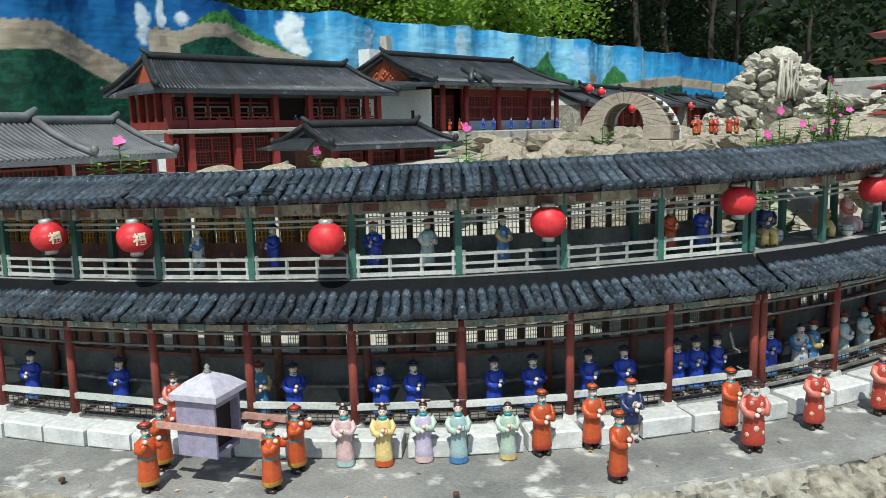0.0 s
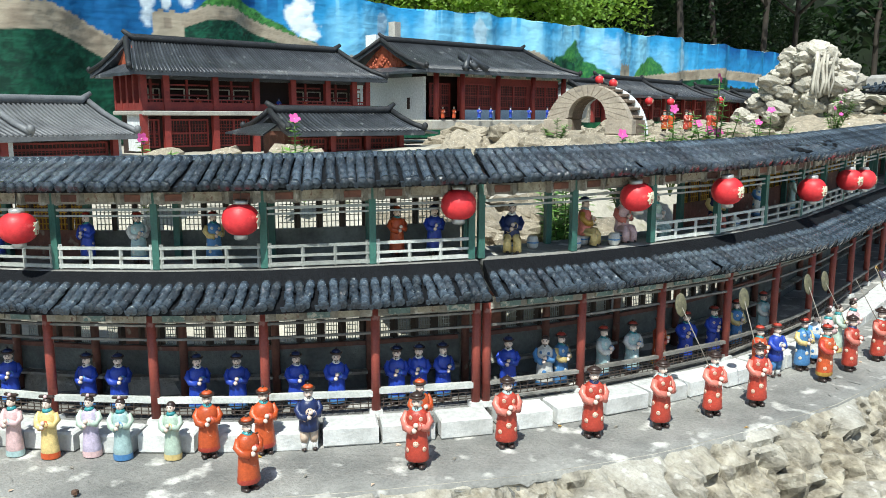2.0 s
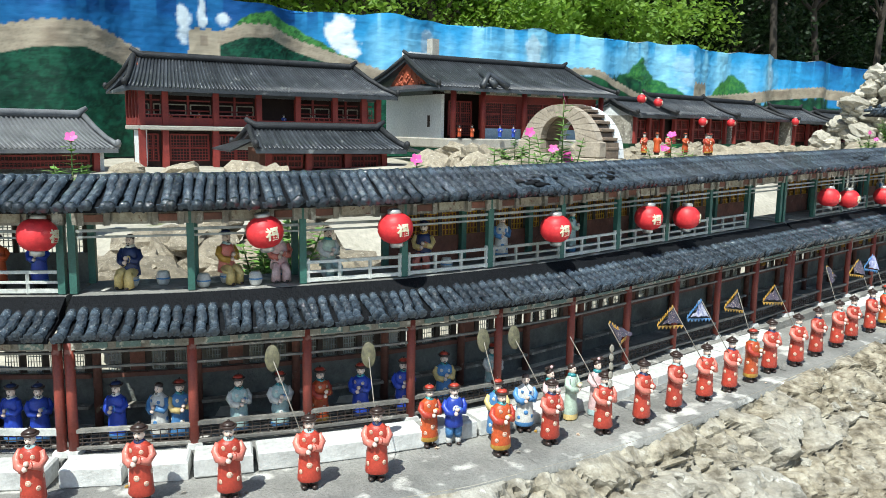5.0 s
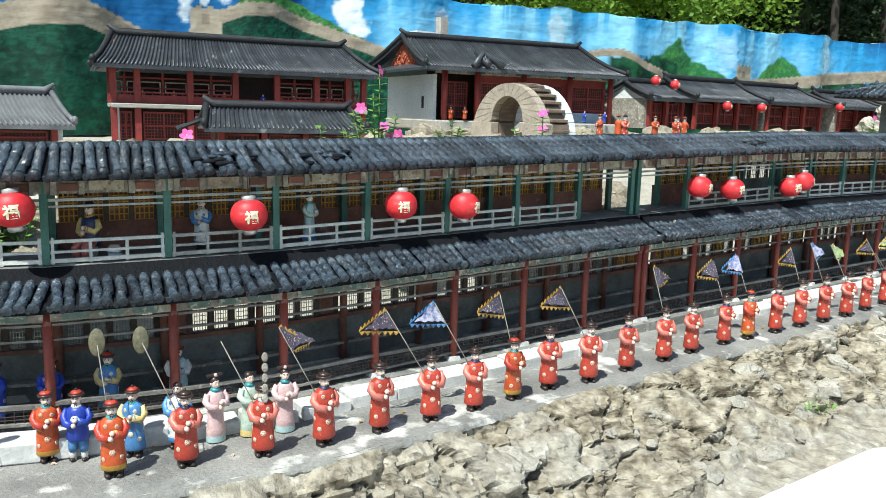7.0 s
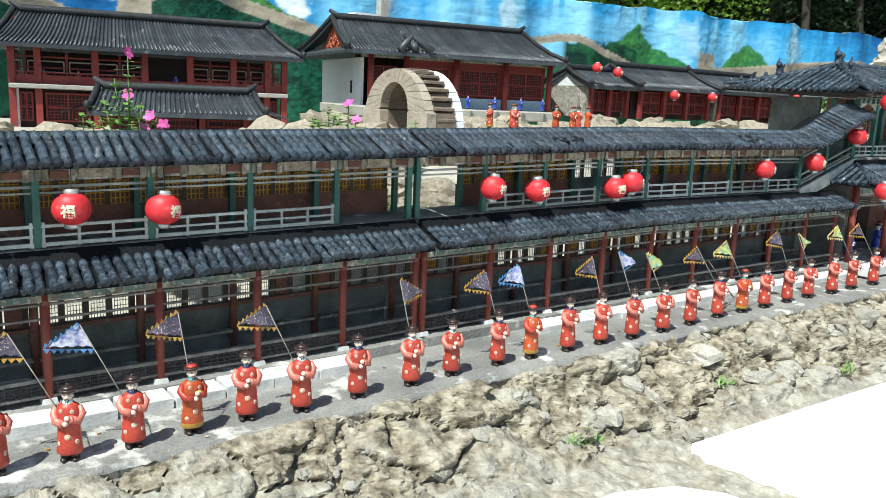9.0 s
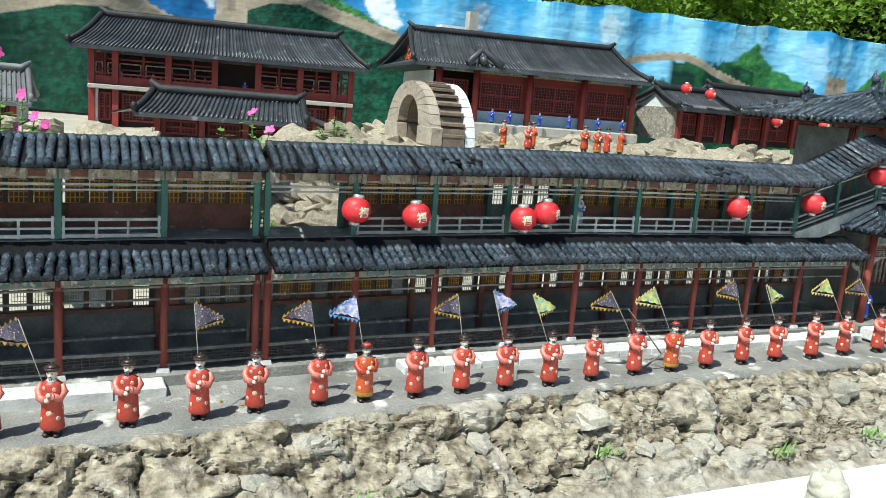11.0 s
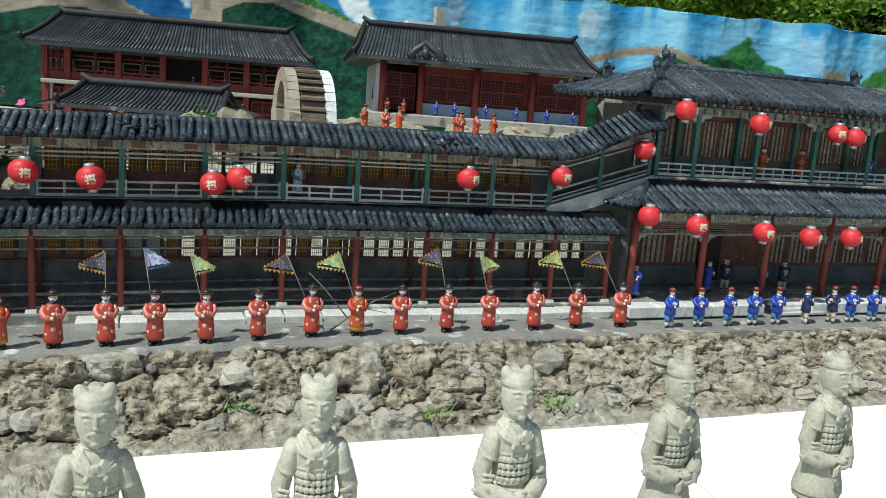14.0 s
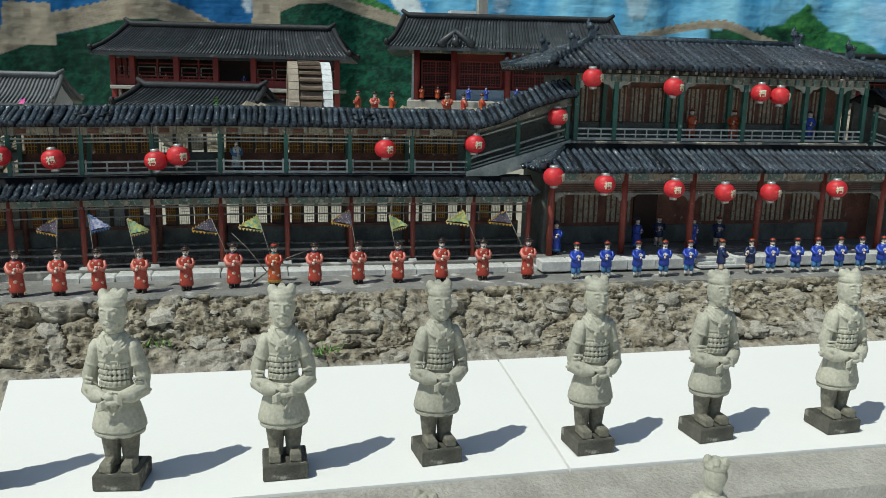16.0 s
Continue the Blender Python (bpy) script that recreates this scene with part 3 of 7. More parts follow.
def section(a, b, label, opened=(), yellow=(), top=None):
    """Bays a to b of the gallery, as one building with all its parts. opened: bays whose upper back wall is missing."""
    th = thing("gallery", label, "gallery", group="gallery sections")
    n = round(b - a)
    bays = [a + i for i in range(n)]
    us = steps(a, b, 0.2)
    top = top or b
    ut = steps(a, top, 0.2)
    part("lower_floor", strip(Shape(), us, [(-0.19, -0.402), (0.105, -0.402), (0.105, -0.436), (-0.19, -0.436)]), CEMENT, th)
    part("balcony_floor", strip(Shape(), ut, [(-0.18, -0.002), (0.022, -0.002), (0.022, -0.018), (-0.18, -0.018)]), CEMENT, th)
    part("bitumen_strip", strip(Shape(), us, [(0.024, -0.003), (0.072, -0.036), (0.072, -0.055), (0.018, -0.03)]), TAR, th, "black bitumen seal above the lower roof")
    part("lower_roof_deck", strip(Shape(), us, [(0.03, -0.034), (0.152, -0.078), (0.152, -0.090), (0.03, -0.05)]), TAR, th)
    part("upper_roof_deck", strip(Shape(), ut, [(0.088, 0.222), (-0.06, 0.283), (-0.21, 0.222), (-0.21, 0.212), (-0.06, 0.268), (0.088, 0.211)]), TAR, th)
    part("ridge", strip(Shape(), ut, [(-0.045, 0.284), (-0.06, 0.297), (-0.075, 0.284), (-0.06, 0.278)]), TILE, th)
    part("lower_back_dado", strip(Shape(), us, [(-0.155, -0.402), (-0.155, -0.255), (-0.175, -0.255), (-0.175, -0.402)]), BACK_WALL, th)
    part("lower_back_lintel", strip(Shape(), us, [(-0.155, -0.135), (-0.155, -0.02), (-0.175, -0.02), (-0.175, -0.135)]), BACK_WALL, th)
    part("upper_back_lintel", strip(Shape(), ut, [(-0.155, 0.165), (-0.155, 0.245), (-0.175, 0.24), (-0.175, 0.165)]), BACK_RED, th)
    for k in bays:
        u0, u1 = k + 0.03, k + 0.97
        g = random.Random(k * 7 + 1)
        part("lower_post", POST_LOW, None, th, "", GM(k, 0.06, -0.402, g.uniform(-20, 20)))
        if k > top - 0.5:
            lower_only = True
        else:
            lower_only = False
            part("upper_post", POST_UP, None, th, "", GM(k, 0.0, -0.002))
            part("rear_post", POST_UP, None, th, "", GM(k, -0.145, -0.002))
        for i in range(2):
            if 19.1 < k + 0.25 + 0.5 * i < 21.5:
                continue
            part("plinth_block", g.choice(BLOCK), None, th, "", GM(k + 0.25 + 0.5 * i, 0.148 + g.uniform(-0.004, 0.004), TERR + g.uniform(-0.003, 0.002) - (0.024 if k > 19.5 else (0.017 if k > 13.5 else 0)), g.uniform(-1.5, 1.5)))
        part("lower_rear_post", Shape().tube([G(k, -0.14, -0.402), G(k, -0.14, -0.02)], 0.012, 8), BACK_RED, th)
        part("wall_rail", Shape().bar(G(u0, -0.15, -0.262), G(u1, -0.15, -0.262), 0.012, 0.012), BACK_RED, th)
        part("bench", Shape().bar(G(u0, -0.135, -0.345), G(u1, -0.135, -0.345), 0.03, 0.008), BEAM, th)
        # lower storey: eave beam, painted panels, lattice strip, handrails
        s = Shape().bar(G(u0 - 0.02, 0.06, -0.112), G(u1 + 0.02, 0.06, -0.112), 0.02, 0.034, 0)
        s.bar(G(u0, 0.06, -0.176), G(u1, 0.06, -0.176), 0.008, 0.006, 1)
        s.bar(G(u0, 0.06, -0.138), G(u1, 0.06, -0.138), 0.010, 0.006, 1)
        part("lower_beam", s, [BEAM, LOW_RAIL], th)
        for i in range(3):
            c0 = k + 0.12 + 0.27 * i
            part("painted_panel", Shape().bar(G(c0, 0.0735, -0.112), G(c0 + 0.2, 0.0735, -0.112), 0.005, 0.024), PANEL_A if (i + k) % 2 else PANEL_B, th)
        s = Shape()
        near = k < 9.5
        for z, w in ((-0.338, 0.016 if near else 0.010),) if near else ((-0.338, 0.010), (-0.382, 0.007)):
            dz = g.uniform(-0.003, 0.003)
            s.bar(G(u0, 0.062, z + dz), G(u1, 0.062, z + g.uniform(-0.005, 0.005)), 0.013, w)
        for z in (-0.352, -0.362, -0.372, -0.382):
            s.bar(G(u0, 0.060, z), G(u1, 0.060, z + g.uniform(-0.002, 0.002)), 0.0022, 0.0022, 1)
        for i in range(1, 14):
            s.bar(G(k + i / 14, 0.060, -0.386), G(k + i / 14, 0.060, -0.34), 0.0020, 0.0020, 1)
        part("lower_handrail", s, [RAIL_WHITE if near else LOW_RAIL, LATTICE], th)
        # upper storey
        if not lower_only:
            s = Shape().bar(G(u0 - 0.02, 0.0, 0.192), G(u1 + 0.02, 0.0, 0.192), 0.02, 0.036, 0)
            s.bar(G(u0, 0.0, 0.158), G(u1, 0.0, 0.158), 0.008, 0.007, 1)
            s.bar(G(u0, 0.0, 0.142), G(u1, 0.0, 0.142), 0.006, 0.005, 1)
            for i in range(4):
                c = k + (0.08, 0.3, 0.7, 0.92)[i]
                s.bar(G(c, 0.012, 0.172), G(c, 0.012, 0.212), 0.016, 0.014, 0)
            part("upper_beam", s, [BEAM, RAIL], th)
            c0 = k + 0.36
            part("painted_panel", Shape().bar(G(c0, 0.014, 0.194), G(c0 + 0.28, 0.014, 0.194), 0.006, 0.026), PANEL_B, th)
            part("painted_panel", Shape().bar(G(k + 0.12, 0.013, 0.190), G(k + 0.28, 0.013, 0.190), 0.005, 0.018), BACK_RED, th)
            part("painted_panel", Shape().bar(G(k + 0.74, 0.013, 0.190), G(k + 0.9, 0.013, 0.190), 0.005, 0.018), BACK_RED, th)
            if int(k) not in (10, 11, 19, 20):
                s = Shape()
                for z, w in ((0.008, 0.010), (0.030, 0.006), (0.056, 0.008)):
                    s.bar(G(u0, 0.004, z), G(u1, 0.004, z), 0.008, w)
                for c in (0.05, 0.35, 0.65, 0.95):
                    s.bar(G(k + c, 0.004, 0.0), G(k + c, 0.004, 0.066 if c in (0.05, 0.95) else 0.058), 0.007, 0.007)
                part("balcony_rail", s, RAIL_WHITE if g.random() < 0.45 else RAIL, th)
        # rear walls with lattice windows
        for i in range(4):
            c0 = k + 0.06 + 0.225 * i
            if g.random() < (0.8 if k < 19.5 else 0.5):
                s = Shape()
                lattice(s, c0 + 0.03, c0 + 0.17, -0.165, -0.255, -0.135, 5, 8, 0.0018)
                part("window_lattice", s, RAIL, th)
            else:
                part("shutter", Shape().bar(G(c0 + 0.02, -0.165, -0.195), G(c0 + 0.18, -0.165, -0.195), 0.01, 0.118), BACK_RED, th)
                if k > 19.5:
                    s = Shape()
                    lattice(s, c0 + 0.03, c0 + 0.17, -0.157, -0.235, -0.155, 4, 5, 0.0026)
                    part("window_lattice", s, YELLOW, th)
            part("mullion", Shape().bar(G(c0 + 0.2, -0.165, -0.256), G(c0 + 0.2, -0.165, -0.134), 0.018, 0.016), LATTICE, th)
        if int(k) not in opened and not lower_only:
            part("upper_dado", Shape().bar(G(u0 - 0.03, -0.165, 0.038), G(u1 + 0.03, -0.165, 0.038), 0.016, 0.084), BACK_RED if int(k) in yellow else BACK_WALL, th)
            for i in range(4):
                c0 = k + 0.05 + 0.235 * i
                s = Shape()
                if int(k) in yellow:
                    s.bar(G(c0 + 0.012, -0.17, 0.122), G(c0 + 0.188, -0.17, 0.122), 0.004, 0.088, 1)
                lattice(s, c0 + 0.01, c0 + 0.19, -0.163, 0.08, 0.165, 4, 5, 0.003 if int(k) in yellow else 0.002)
                part("window_lattice", s, [YELLOW, BACK_RED] if int(k) in yellow else [RAIL, LATTICE], th)
                part("mullion", Shape().bar(G(c0 + 0.212, -0.165, 0.08), G(c0 + 0.212, -0.165, 0.166), 0.012, 0.014), LATTICE, th)
    part("lower_post", POST_LOW, None, th, "", GM(b - 0.05, 0.06, -0.402))
    part("upper_post", POST_UP, None, th, "", GM(top - 0.05, 0.0, -0.002))
    for u, o in ((14.55, 0.045), (15.55, 0.05), (22.3, 0.03), (5.2, 0.05), (26.4, 0.04)):
        if a < u < top:
            roof_patch(th, u, o, random.Random(int(u * 100)))
    nt = round((b - a) * 10.5)
    for i in range(nt):
        u = a + (i + 0.5) * (b - a) / nt
        if u < top:
            lay_row(th, rng.choice(ROWS_UP), G(u, -0.055, 0.288 + rng.uniform(-0.001, 0.002)), G(u + rng.uniform(-0.02, 0.02), 0.088, 0.228 + rng.uniform(-0.002, 0.003)), 0.155, rng)
        lay_row(th, rng.choice(ROWS_LOW), G(u, 0.062, -0.034 + rng.uniform(-0.003, 0.003)), G(u + rng.uniform(-0.035, 0.035), 0.150, -0.072 + rng.uniform(-0.004, 0.004)), 0.135, rng)
    return th


section(-4, 10, "curved two-storey gallery with red and green posts, dark tiled roofs", yellow=(0, 1, 2, 3, 4, 5))
section(10.05, 20.05, "straight two-storey gallery with red and green posts, worn tiled roofs", opened=(10, 11, 12), yellow=(13, 14, 15, 16, 17, 18, 19))
section(20.12, 29.12, "two-storey gallery joined to a covered stair, ochre lattice windows", opened=(20,), yellow=(21, 22, 24, 25, 26, 27), top=28.12)

# ---- painted figures: one mesh each, plain shapes ----
def figure(name, robe, sleeve, trim, hat, kind="official", spots=None, collar=None):
    """A small painted ceramic figure, 0.172 high, facing +x, feet at z = 0. Slots: robe, sleeve, trim, skin, hat, dark, spots, collar."""
    s = Shape()
    if kind == "lady":
        s.lathe([(0.020, 0), (0.027, 0.004), (0.026, 0.03), (0.022, 0.06), (0.0215, 0.085), (0.024, 0.105), (0.022, 0.122), (0.012, 0.133)], (0, 0, 0), 16, 0, 0.82, 1.0)
        s.lathe([(0.0272, 0.002), (0.0278, 0.010), (0.0268, 0.018)], (0, 0, 0), 16, 2, 0.82, 1.0, cap=False)
        lift = 0.0
    elif kind == "short":
        s.lathe([(0.024, 0.052), (0.028, 0.055), (0.026, 0.075), (0.0235, 0.095), (0.026, 0.112), (0.022, 0.126), (0.012, 0.134)], (0, 0, 0), 16, 0, 0.84, 1.0)
        for y in (-0.0115, 0.0115):
            s.tube([(0, y, 0.062), (0.001, y * 1.1, 0.035), (0.002, y * 1.2, 0.022)], [0.013, 0.0125, 0.0095], 10, 2)
            s.lathe([(0.008, 0), (0.0085, 0.012), (0.0095, 0.028)], (0.001, y * 1.2, 0), 8, 7)
            s.ball((0.006, y * 1.25, 0.004), 0.0085, 5, 8, 0.5, 1.4, 0.9)
    elif kind == "seated":
        s.lathe([(0.018, 0.055), (0.027, 0.058), (0.027, 0.068), (0.0235, 0.085), (0.0255, 0.108), (0.022, 0.126), (0.012, 0.134)], (0, 0, 0), 18, 0, 0.84, 1.0)
        for y in (-0.0125, 0.0125):
            s.tube([(0.0, y, 0.067), (0.036, y * 1.15, 0.066), (0.040, y * 1.2, 0.058), (0.036, y * 1.2, 0.030)], [0.0135, 0.0125, 0.0125, 0.0145], 10, 2)
            s.ball((0.044, y * 1.2, 0.030), 0.008, 5, 8, 0.55, 1.4, 0.9)
    else:
        s.lathe([(0.0262, 0.020), (0.0282, 0.022), (0.0280, 0.030), (0.0272, 0.047), (0.0262, 0.060), (0.0246, 0.080), (0.0242, 0.088), (0.0254, 0.096), (0.0272, 0.110), (0.0250, 0.125), (0.012, 0.135)], (0, 0, 0), 18, 0, 0.82, 1.0)
        if kind == "bearer":
            s.lathe([(0.0246, 0.083), (0.0252, 0.085), (0.0246, 0.088)], (0, 0, 0), 18, 7, 0.82, 1.0, cap=False)
        s.lathe([(0.0270, 0.019), (0.0290, 0.022), (0.0286, 0.031)], (0, 0, 0), 18, 2, 0.82, 1.0, cap=False)
        for y in (-0.011, 0.011):
            s.lathe([(0.0105, 0.002), (0.0105, 0.024)], (0, y, 0), 8, 5)
            s.ball((0.007, y * 1.15, 0.005), 0.0105, 5, 8, 0.55, 1.35, 0.85)
    # collar, neck, head
    s.lathe([(0.0140, 0.130), (0.0115, 0.136), (0.0075, 0.140)], (0, 0, 0), 12, 7)
    s.ball((0.001, 0, 0.149), 0.0122, 3, 12, 1.18, 0.95, 0.88)
    s.ball((0.0122, 0, 0.147), 0.0022, 3, 6, 1.4)
    for y in (-1, 1):
        s.ball((0.0106, y * 0.0042, 0.1508), 0.0016, 5, 6, 0.7, 0.6, 1.3)
        s.tube([(0.0112, y * 0.0022, 0.1540), (0.0098, y * 0.0066, 0.1538)], 0.0007, 4, 5)
        s.ball((0.0, y * 0.0110, 0.1485), 0.0028, 3, 6, 1.4, 0.9, 0.5)
        if kind != "lady":
            s.tube([(0.0122, y * 0.0006, 0.1435), (0.0108, y * 0.0048, 0.1412)], 0.0010, 4, 5)
            s.tube([(0.0100, y * 0.0022, 0.1385), (0.0112, y * 0.0012, 0.1330)], [0.0020, 0.0006], 5, 5)
    s.ball((0.0112, 0, 0.1420), 0.0018, 4 if kind == "lady" else 3, 6, 0.5, 0.6, 1.3)
    # sleeves meeting before the chest
    if kind == "bearer":
        for y in (-1, 1):
            s.tube([(0.0, y * 0.021, 0.124), (0.010, y * 0.028, 0.108), (0.024, y * 0.024, 0.112), (0.030, y * 0.018, 0.126)], [0.0092, 0.0098, 0.0090, 0.0085], 10, 1)
            s.ball((0.031, y * 0.017, 0.134), 0.0066, 3, 8, 0.9)
    for y, h in ((-1, 0.098), (1, 0.110)) if kind != "bearer" else ():
        s.tube([(0.0, y * 0.021, 0.124), (0.003, y * 0.031, 0.108), (0.015, y * 0.025, 0.095), (0.026, y * 0.007, h - 0.006)], [0.0088, 0.0092, 0.0088, 0.0092], 10, 1)
        s.lathe([(0.0094, 0), (0.0099, 0.003)], (0, 0, 0), 10, 2, tf=Matrix.Translation((0.0245, y * 0.0095, h - 0.007)) @ Euler((radians(90), 0, radians(y * 62))).to_matrix().to_4x4())
        s.ball((0.029, y * 0.002, h - 0.004), 0.0068, 3, 8, 0.9)
    # headwear
    if kind == "lady":
        s.ball((-0.002, 0, 0.156), 0.0125, 5, 10, 0.9)
        if hat:
            s.box((-0.002, 0, 0.1695), (0.009, 0.040, 0.008), 5, None, 1, 0.002)
            s.ball((0.004, 0, 0.171), 0.005, 4, 8)
    elif hat:
        s.lathe([(0.0128, 0.1560), (0.0172, 0.1585), (0.0180, 0.1625), (0.0168, 0.1640), (0.0130, 0.1635)], (-0.001, 0, 0), 16, 5)
        s.lathe([(0.0135, 0.1630), (0.0122, 0.1672), (0.0080, 0.1700), (0.0040, 0.1712)], (-0.001, 0, 0), 14, 4)
        s.lathe([(0.0030, 0.1708), (0.0034, 0.1728), (0.0026, 0.1750), (0.001, 0.1762)], (-0.001, 0, 0), 8, 5)
    else:
        s.ball((-0.001, 0, 0.157), 0.0118, 5, 10, 0.8)
    # round crests on the robe
    if spots:
        for a, z, r in ((0, 0.060, 0.0068), (48, 0.048, 0.0056), (-50, 0.044, 0.0056), (28, 0.117, 0.0052), (-30, 0.119, 0.0052), (95, 0.07, 0.0056), (-95, 0.066, 0.0056), (180, 0.08, 0.007)) if kind != "short" else ((0, 0.105, 0.0105), (180, 0.105, 0.0105)):
            rr = float(np.interp(z, [0.03, 0.047, 0.060, 0.08, 0.108, 0.119], [0.0280, 0.0272, 0.0262, 0.0246, 0.0270, 0.0258])) + 0.0004
            rad = Vector((math.cos(radians(a)) * rr * 0.83, math.sin(radians(a)) * rr, z))
            put = Matrix.Translation(rad) @ Euler((0, radians(86), radians(a))).to_matrix().to_4x4()
            s.lathe([(r * 1.05, -0.0014), (r * 0.95, -0.0002), (r * 0.2, 0.0002)], (0, 0, 0), 11, 6, tf=put)
            for b in range(5):
                s.ball((r * 0.52 * math.cos(b * 1.257), r * 0.52 * math.sin(b * 1.257), 0.0001), r * 0.20, 1, 5, 0.3, tf=put)
    me = s.mesh(name, [robe, sleeve, trim, SKIN, hat or GOLD, BLACK, spots or CREAM, collar or G_TEAL])
    for v in me.vertices:
        q = 0.93 + 0.07 * min(1.0, max(0.0, (v.co.z - 0.118) / 0.02))
        v.co.x, v.co.y = v.co.x * q, v.co.y * q
        if kind == "seated":
            v.co.z -= 0.026
    return me


RED_A = figure("figurine", G_RED, G_SALMON, G_RED, BLACK, "official", CREAM, G_NAVY)
RED_B = figure("figurine", G_ORANGE, G_RED, GOLD, G_RED, "official", CREAM)
RED_C = figure("figurine", G_RED, G_SALMON, G_RED, BLACK, "official", CREAM, G_AQUA)
RED_D = figure("figurine", G_ORANGE, G_RED, GOLD, None, "official", GOLD)
BEARER = figure("figurine", G_ORANGE, G_ORANGE, GOLD, G_RED, "bearer")
RED_PLAIN = figure("figurine", G_ORANGE, G_ORANGE, G_RED, G_ORANGE, "official")
BLUE_S = figure("figurine", G_BLUE, G_BLUE, G_SKY, G_RED, "short", G_WHITE, G_WHITE)
BLUE_L = figure("figurine", G_BLUE, G_BLUE, G_SKY, G_NAVY, "official", None, G_WHITE)
BLUE_R = figure("figurine", G_BLUE, G_BLUE, G_NAVY, G_RED, "official", CREAM)
WHITE_BLUE = figure("figurine", G_WHITE, G_SKY, G_SKY, None, "official", G_SKY, G_WHITE)
AQUA_M = figure("figurine", G_AQUA, G_WHITE, G_SKY, G_RED, "official", G_WHITE)
YELLOW_M = figure("figurine", G_SKY, G_YELLOW, G_SKY, G_RED, "official", G_WHITE)
NAVY_M = figure("figurine", G_NAVY, G_NAVY, CREAM, G_ORANGE, "short", CREAM, G_WHITE)
L_PINK = figure("figurine", G_PINK, G_PINK, G_AQUA, G_PINK, "lady")
L_YELLOW = figure("figurine", G_YELLOW, G_YELLOW, G_ORANGE, G_PINK, "lady")
L_LILAC = figure("figurine", G_LILAC, G_MINT, G_PINK, G_PINK, "lady")
L_AQUA = figure("figurine", G_AQUA, G_MINT, G_SKY, G_PINK, "lady")
L_MINT = figure("figurine", G_MINT, G_MINT, G_YELLOW, None, "lady")

SIT_NAVY = figure("figurine", G_NAVY, G_NAVY, G_YELLOW, None, "seated", None, G_WHITE)
SIT_BROWN = figure("figurine", G_SALMON, GOLD, G_YELLOW, G_NAVY, "seated", None, G_AQUA)
SIT_PINK = figure("figurine", G_PINK, G_SALMON, G_PINK, None, "seated", None, G_WHITE)
SIT_PALE = figure("figurine", G_MINT, G_WHITE, G_AQUA, None, "seated", None, G_TEAL)
SIT_PLUM = figure("figurine", G_NAVY, G_YELLOW, G_SALMON, G_NAVY, "seated", None, GOLD)

ON_TERRACE = TERR + 0.001
INSIDE = -0.401


def stand(me, u, o, z, label, group, turn=0.0, k=1.0):
    return solid("figurine", me, None, label, "figurine", GM(u, o, z, turn) @ Matrix.Diagonal((k, k, k, 1)), group)


rng = random.Random(21)
# the long row of red-robed figures along the terrace edge
ROW = [(9.25, 0.34), (10.0, 0.275), (10.73, 0.29), (11.34, 0.314), (11.93, 0.312), (12.46, 0.325), (13.5, 0.32), (14.01, 0.325), (14.57, 0.35), (15.03, 0.355), (15.5, 0.36), (16.03, 0.37), (16.52, 0.375), (17.02, 0.37), (17.53, 0.36),
       (18.03, 0.385), (18.65, 0.375), (19.28, 0.374), (19.81, 0.366), (20.45, 0.364), (20.93, 0.367), (21.48, 0.376), (22.02, 0.379), (22.54, 0.39), (23.1, 0.395), (23.7, 0.383), (24.35, 0.37), (24.92, 0.368), (25.5, 0.36), (26.14, 0.35), (26.74, 0.345), (27.4, 0.35), (28.06, 0.34), (28.78, 0.338)]
for i, (u, o) in enumerate(ROW):
    me = (RED_A, RED_C, RED_A, RED_C, RED_C, RED_A, RED_B)[i % 7] if i else RED_C
    stand(me, u, o, ON_TERRACE, "red-robed ceramic figurine with round crests standing on the terrace", "red figurines along the terrace", rng.uniform(-14, 14) - 8, rng.uniform(1.04, 1.11))
# sedan chair bearers, ladies and attendants at the bend
for u, o, tn in ((4.64, 0.40, 60), (4.52, 0.28, 60), (5.58, 0.375, 70), (5.66, 0.265, 70)):
    stand(BEARER, u, o, ON_TERRACE, "orange-robed bearer figurine beside a mauve sedan chair", "sedan chair bearers", tn, 1.0)
stand(RED_C, 4.35, 0.13, ON_TERRACE + 0.052, "red-robed ceramic figurine standing on the white plinth", "attendants", 20, 0.9)
for me, u, o, c in ((L_PINK, 6.02, 0.205, "pink"), (L_YELLOW, 6.34, 0.21, "yellow"), (L_LILAC, 6.66, 0.19, "lilac"), (L_AQUA, 6.94, 0.20, "pale aqua"), (L_MINT, 7.34, 0.20, "mint green")):
    stand(me, u, o + 0.018, ON_TERRACE, c + " robed lady figurine with dark hair before the white plinth", "lady figurines", rng.uniform(-10, 10), 0.93 if me is not L_MINT else 0.88)
for u, o in ((7.62, 0.19), (8.05, 0.175), (8.03, 0.37), (9.34, 0.185)):
    stand(RED_PLAIN, u, o + 0.02, ON_TERRACE, "plain orange-red robed figurine bowing with joined sleeves", "attendants", rng.uniform(10, 40), 1.0)
stand(NAVY_M, 8.4, 0.19, ON_TERRACE, "dark navy robed figurine with a pale necklace before the plinth", "attendants", 10, 1.0)
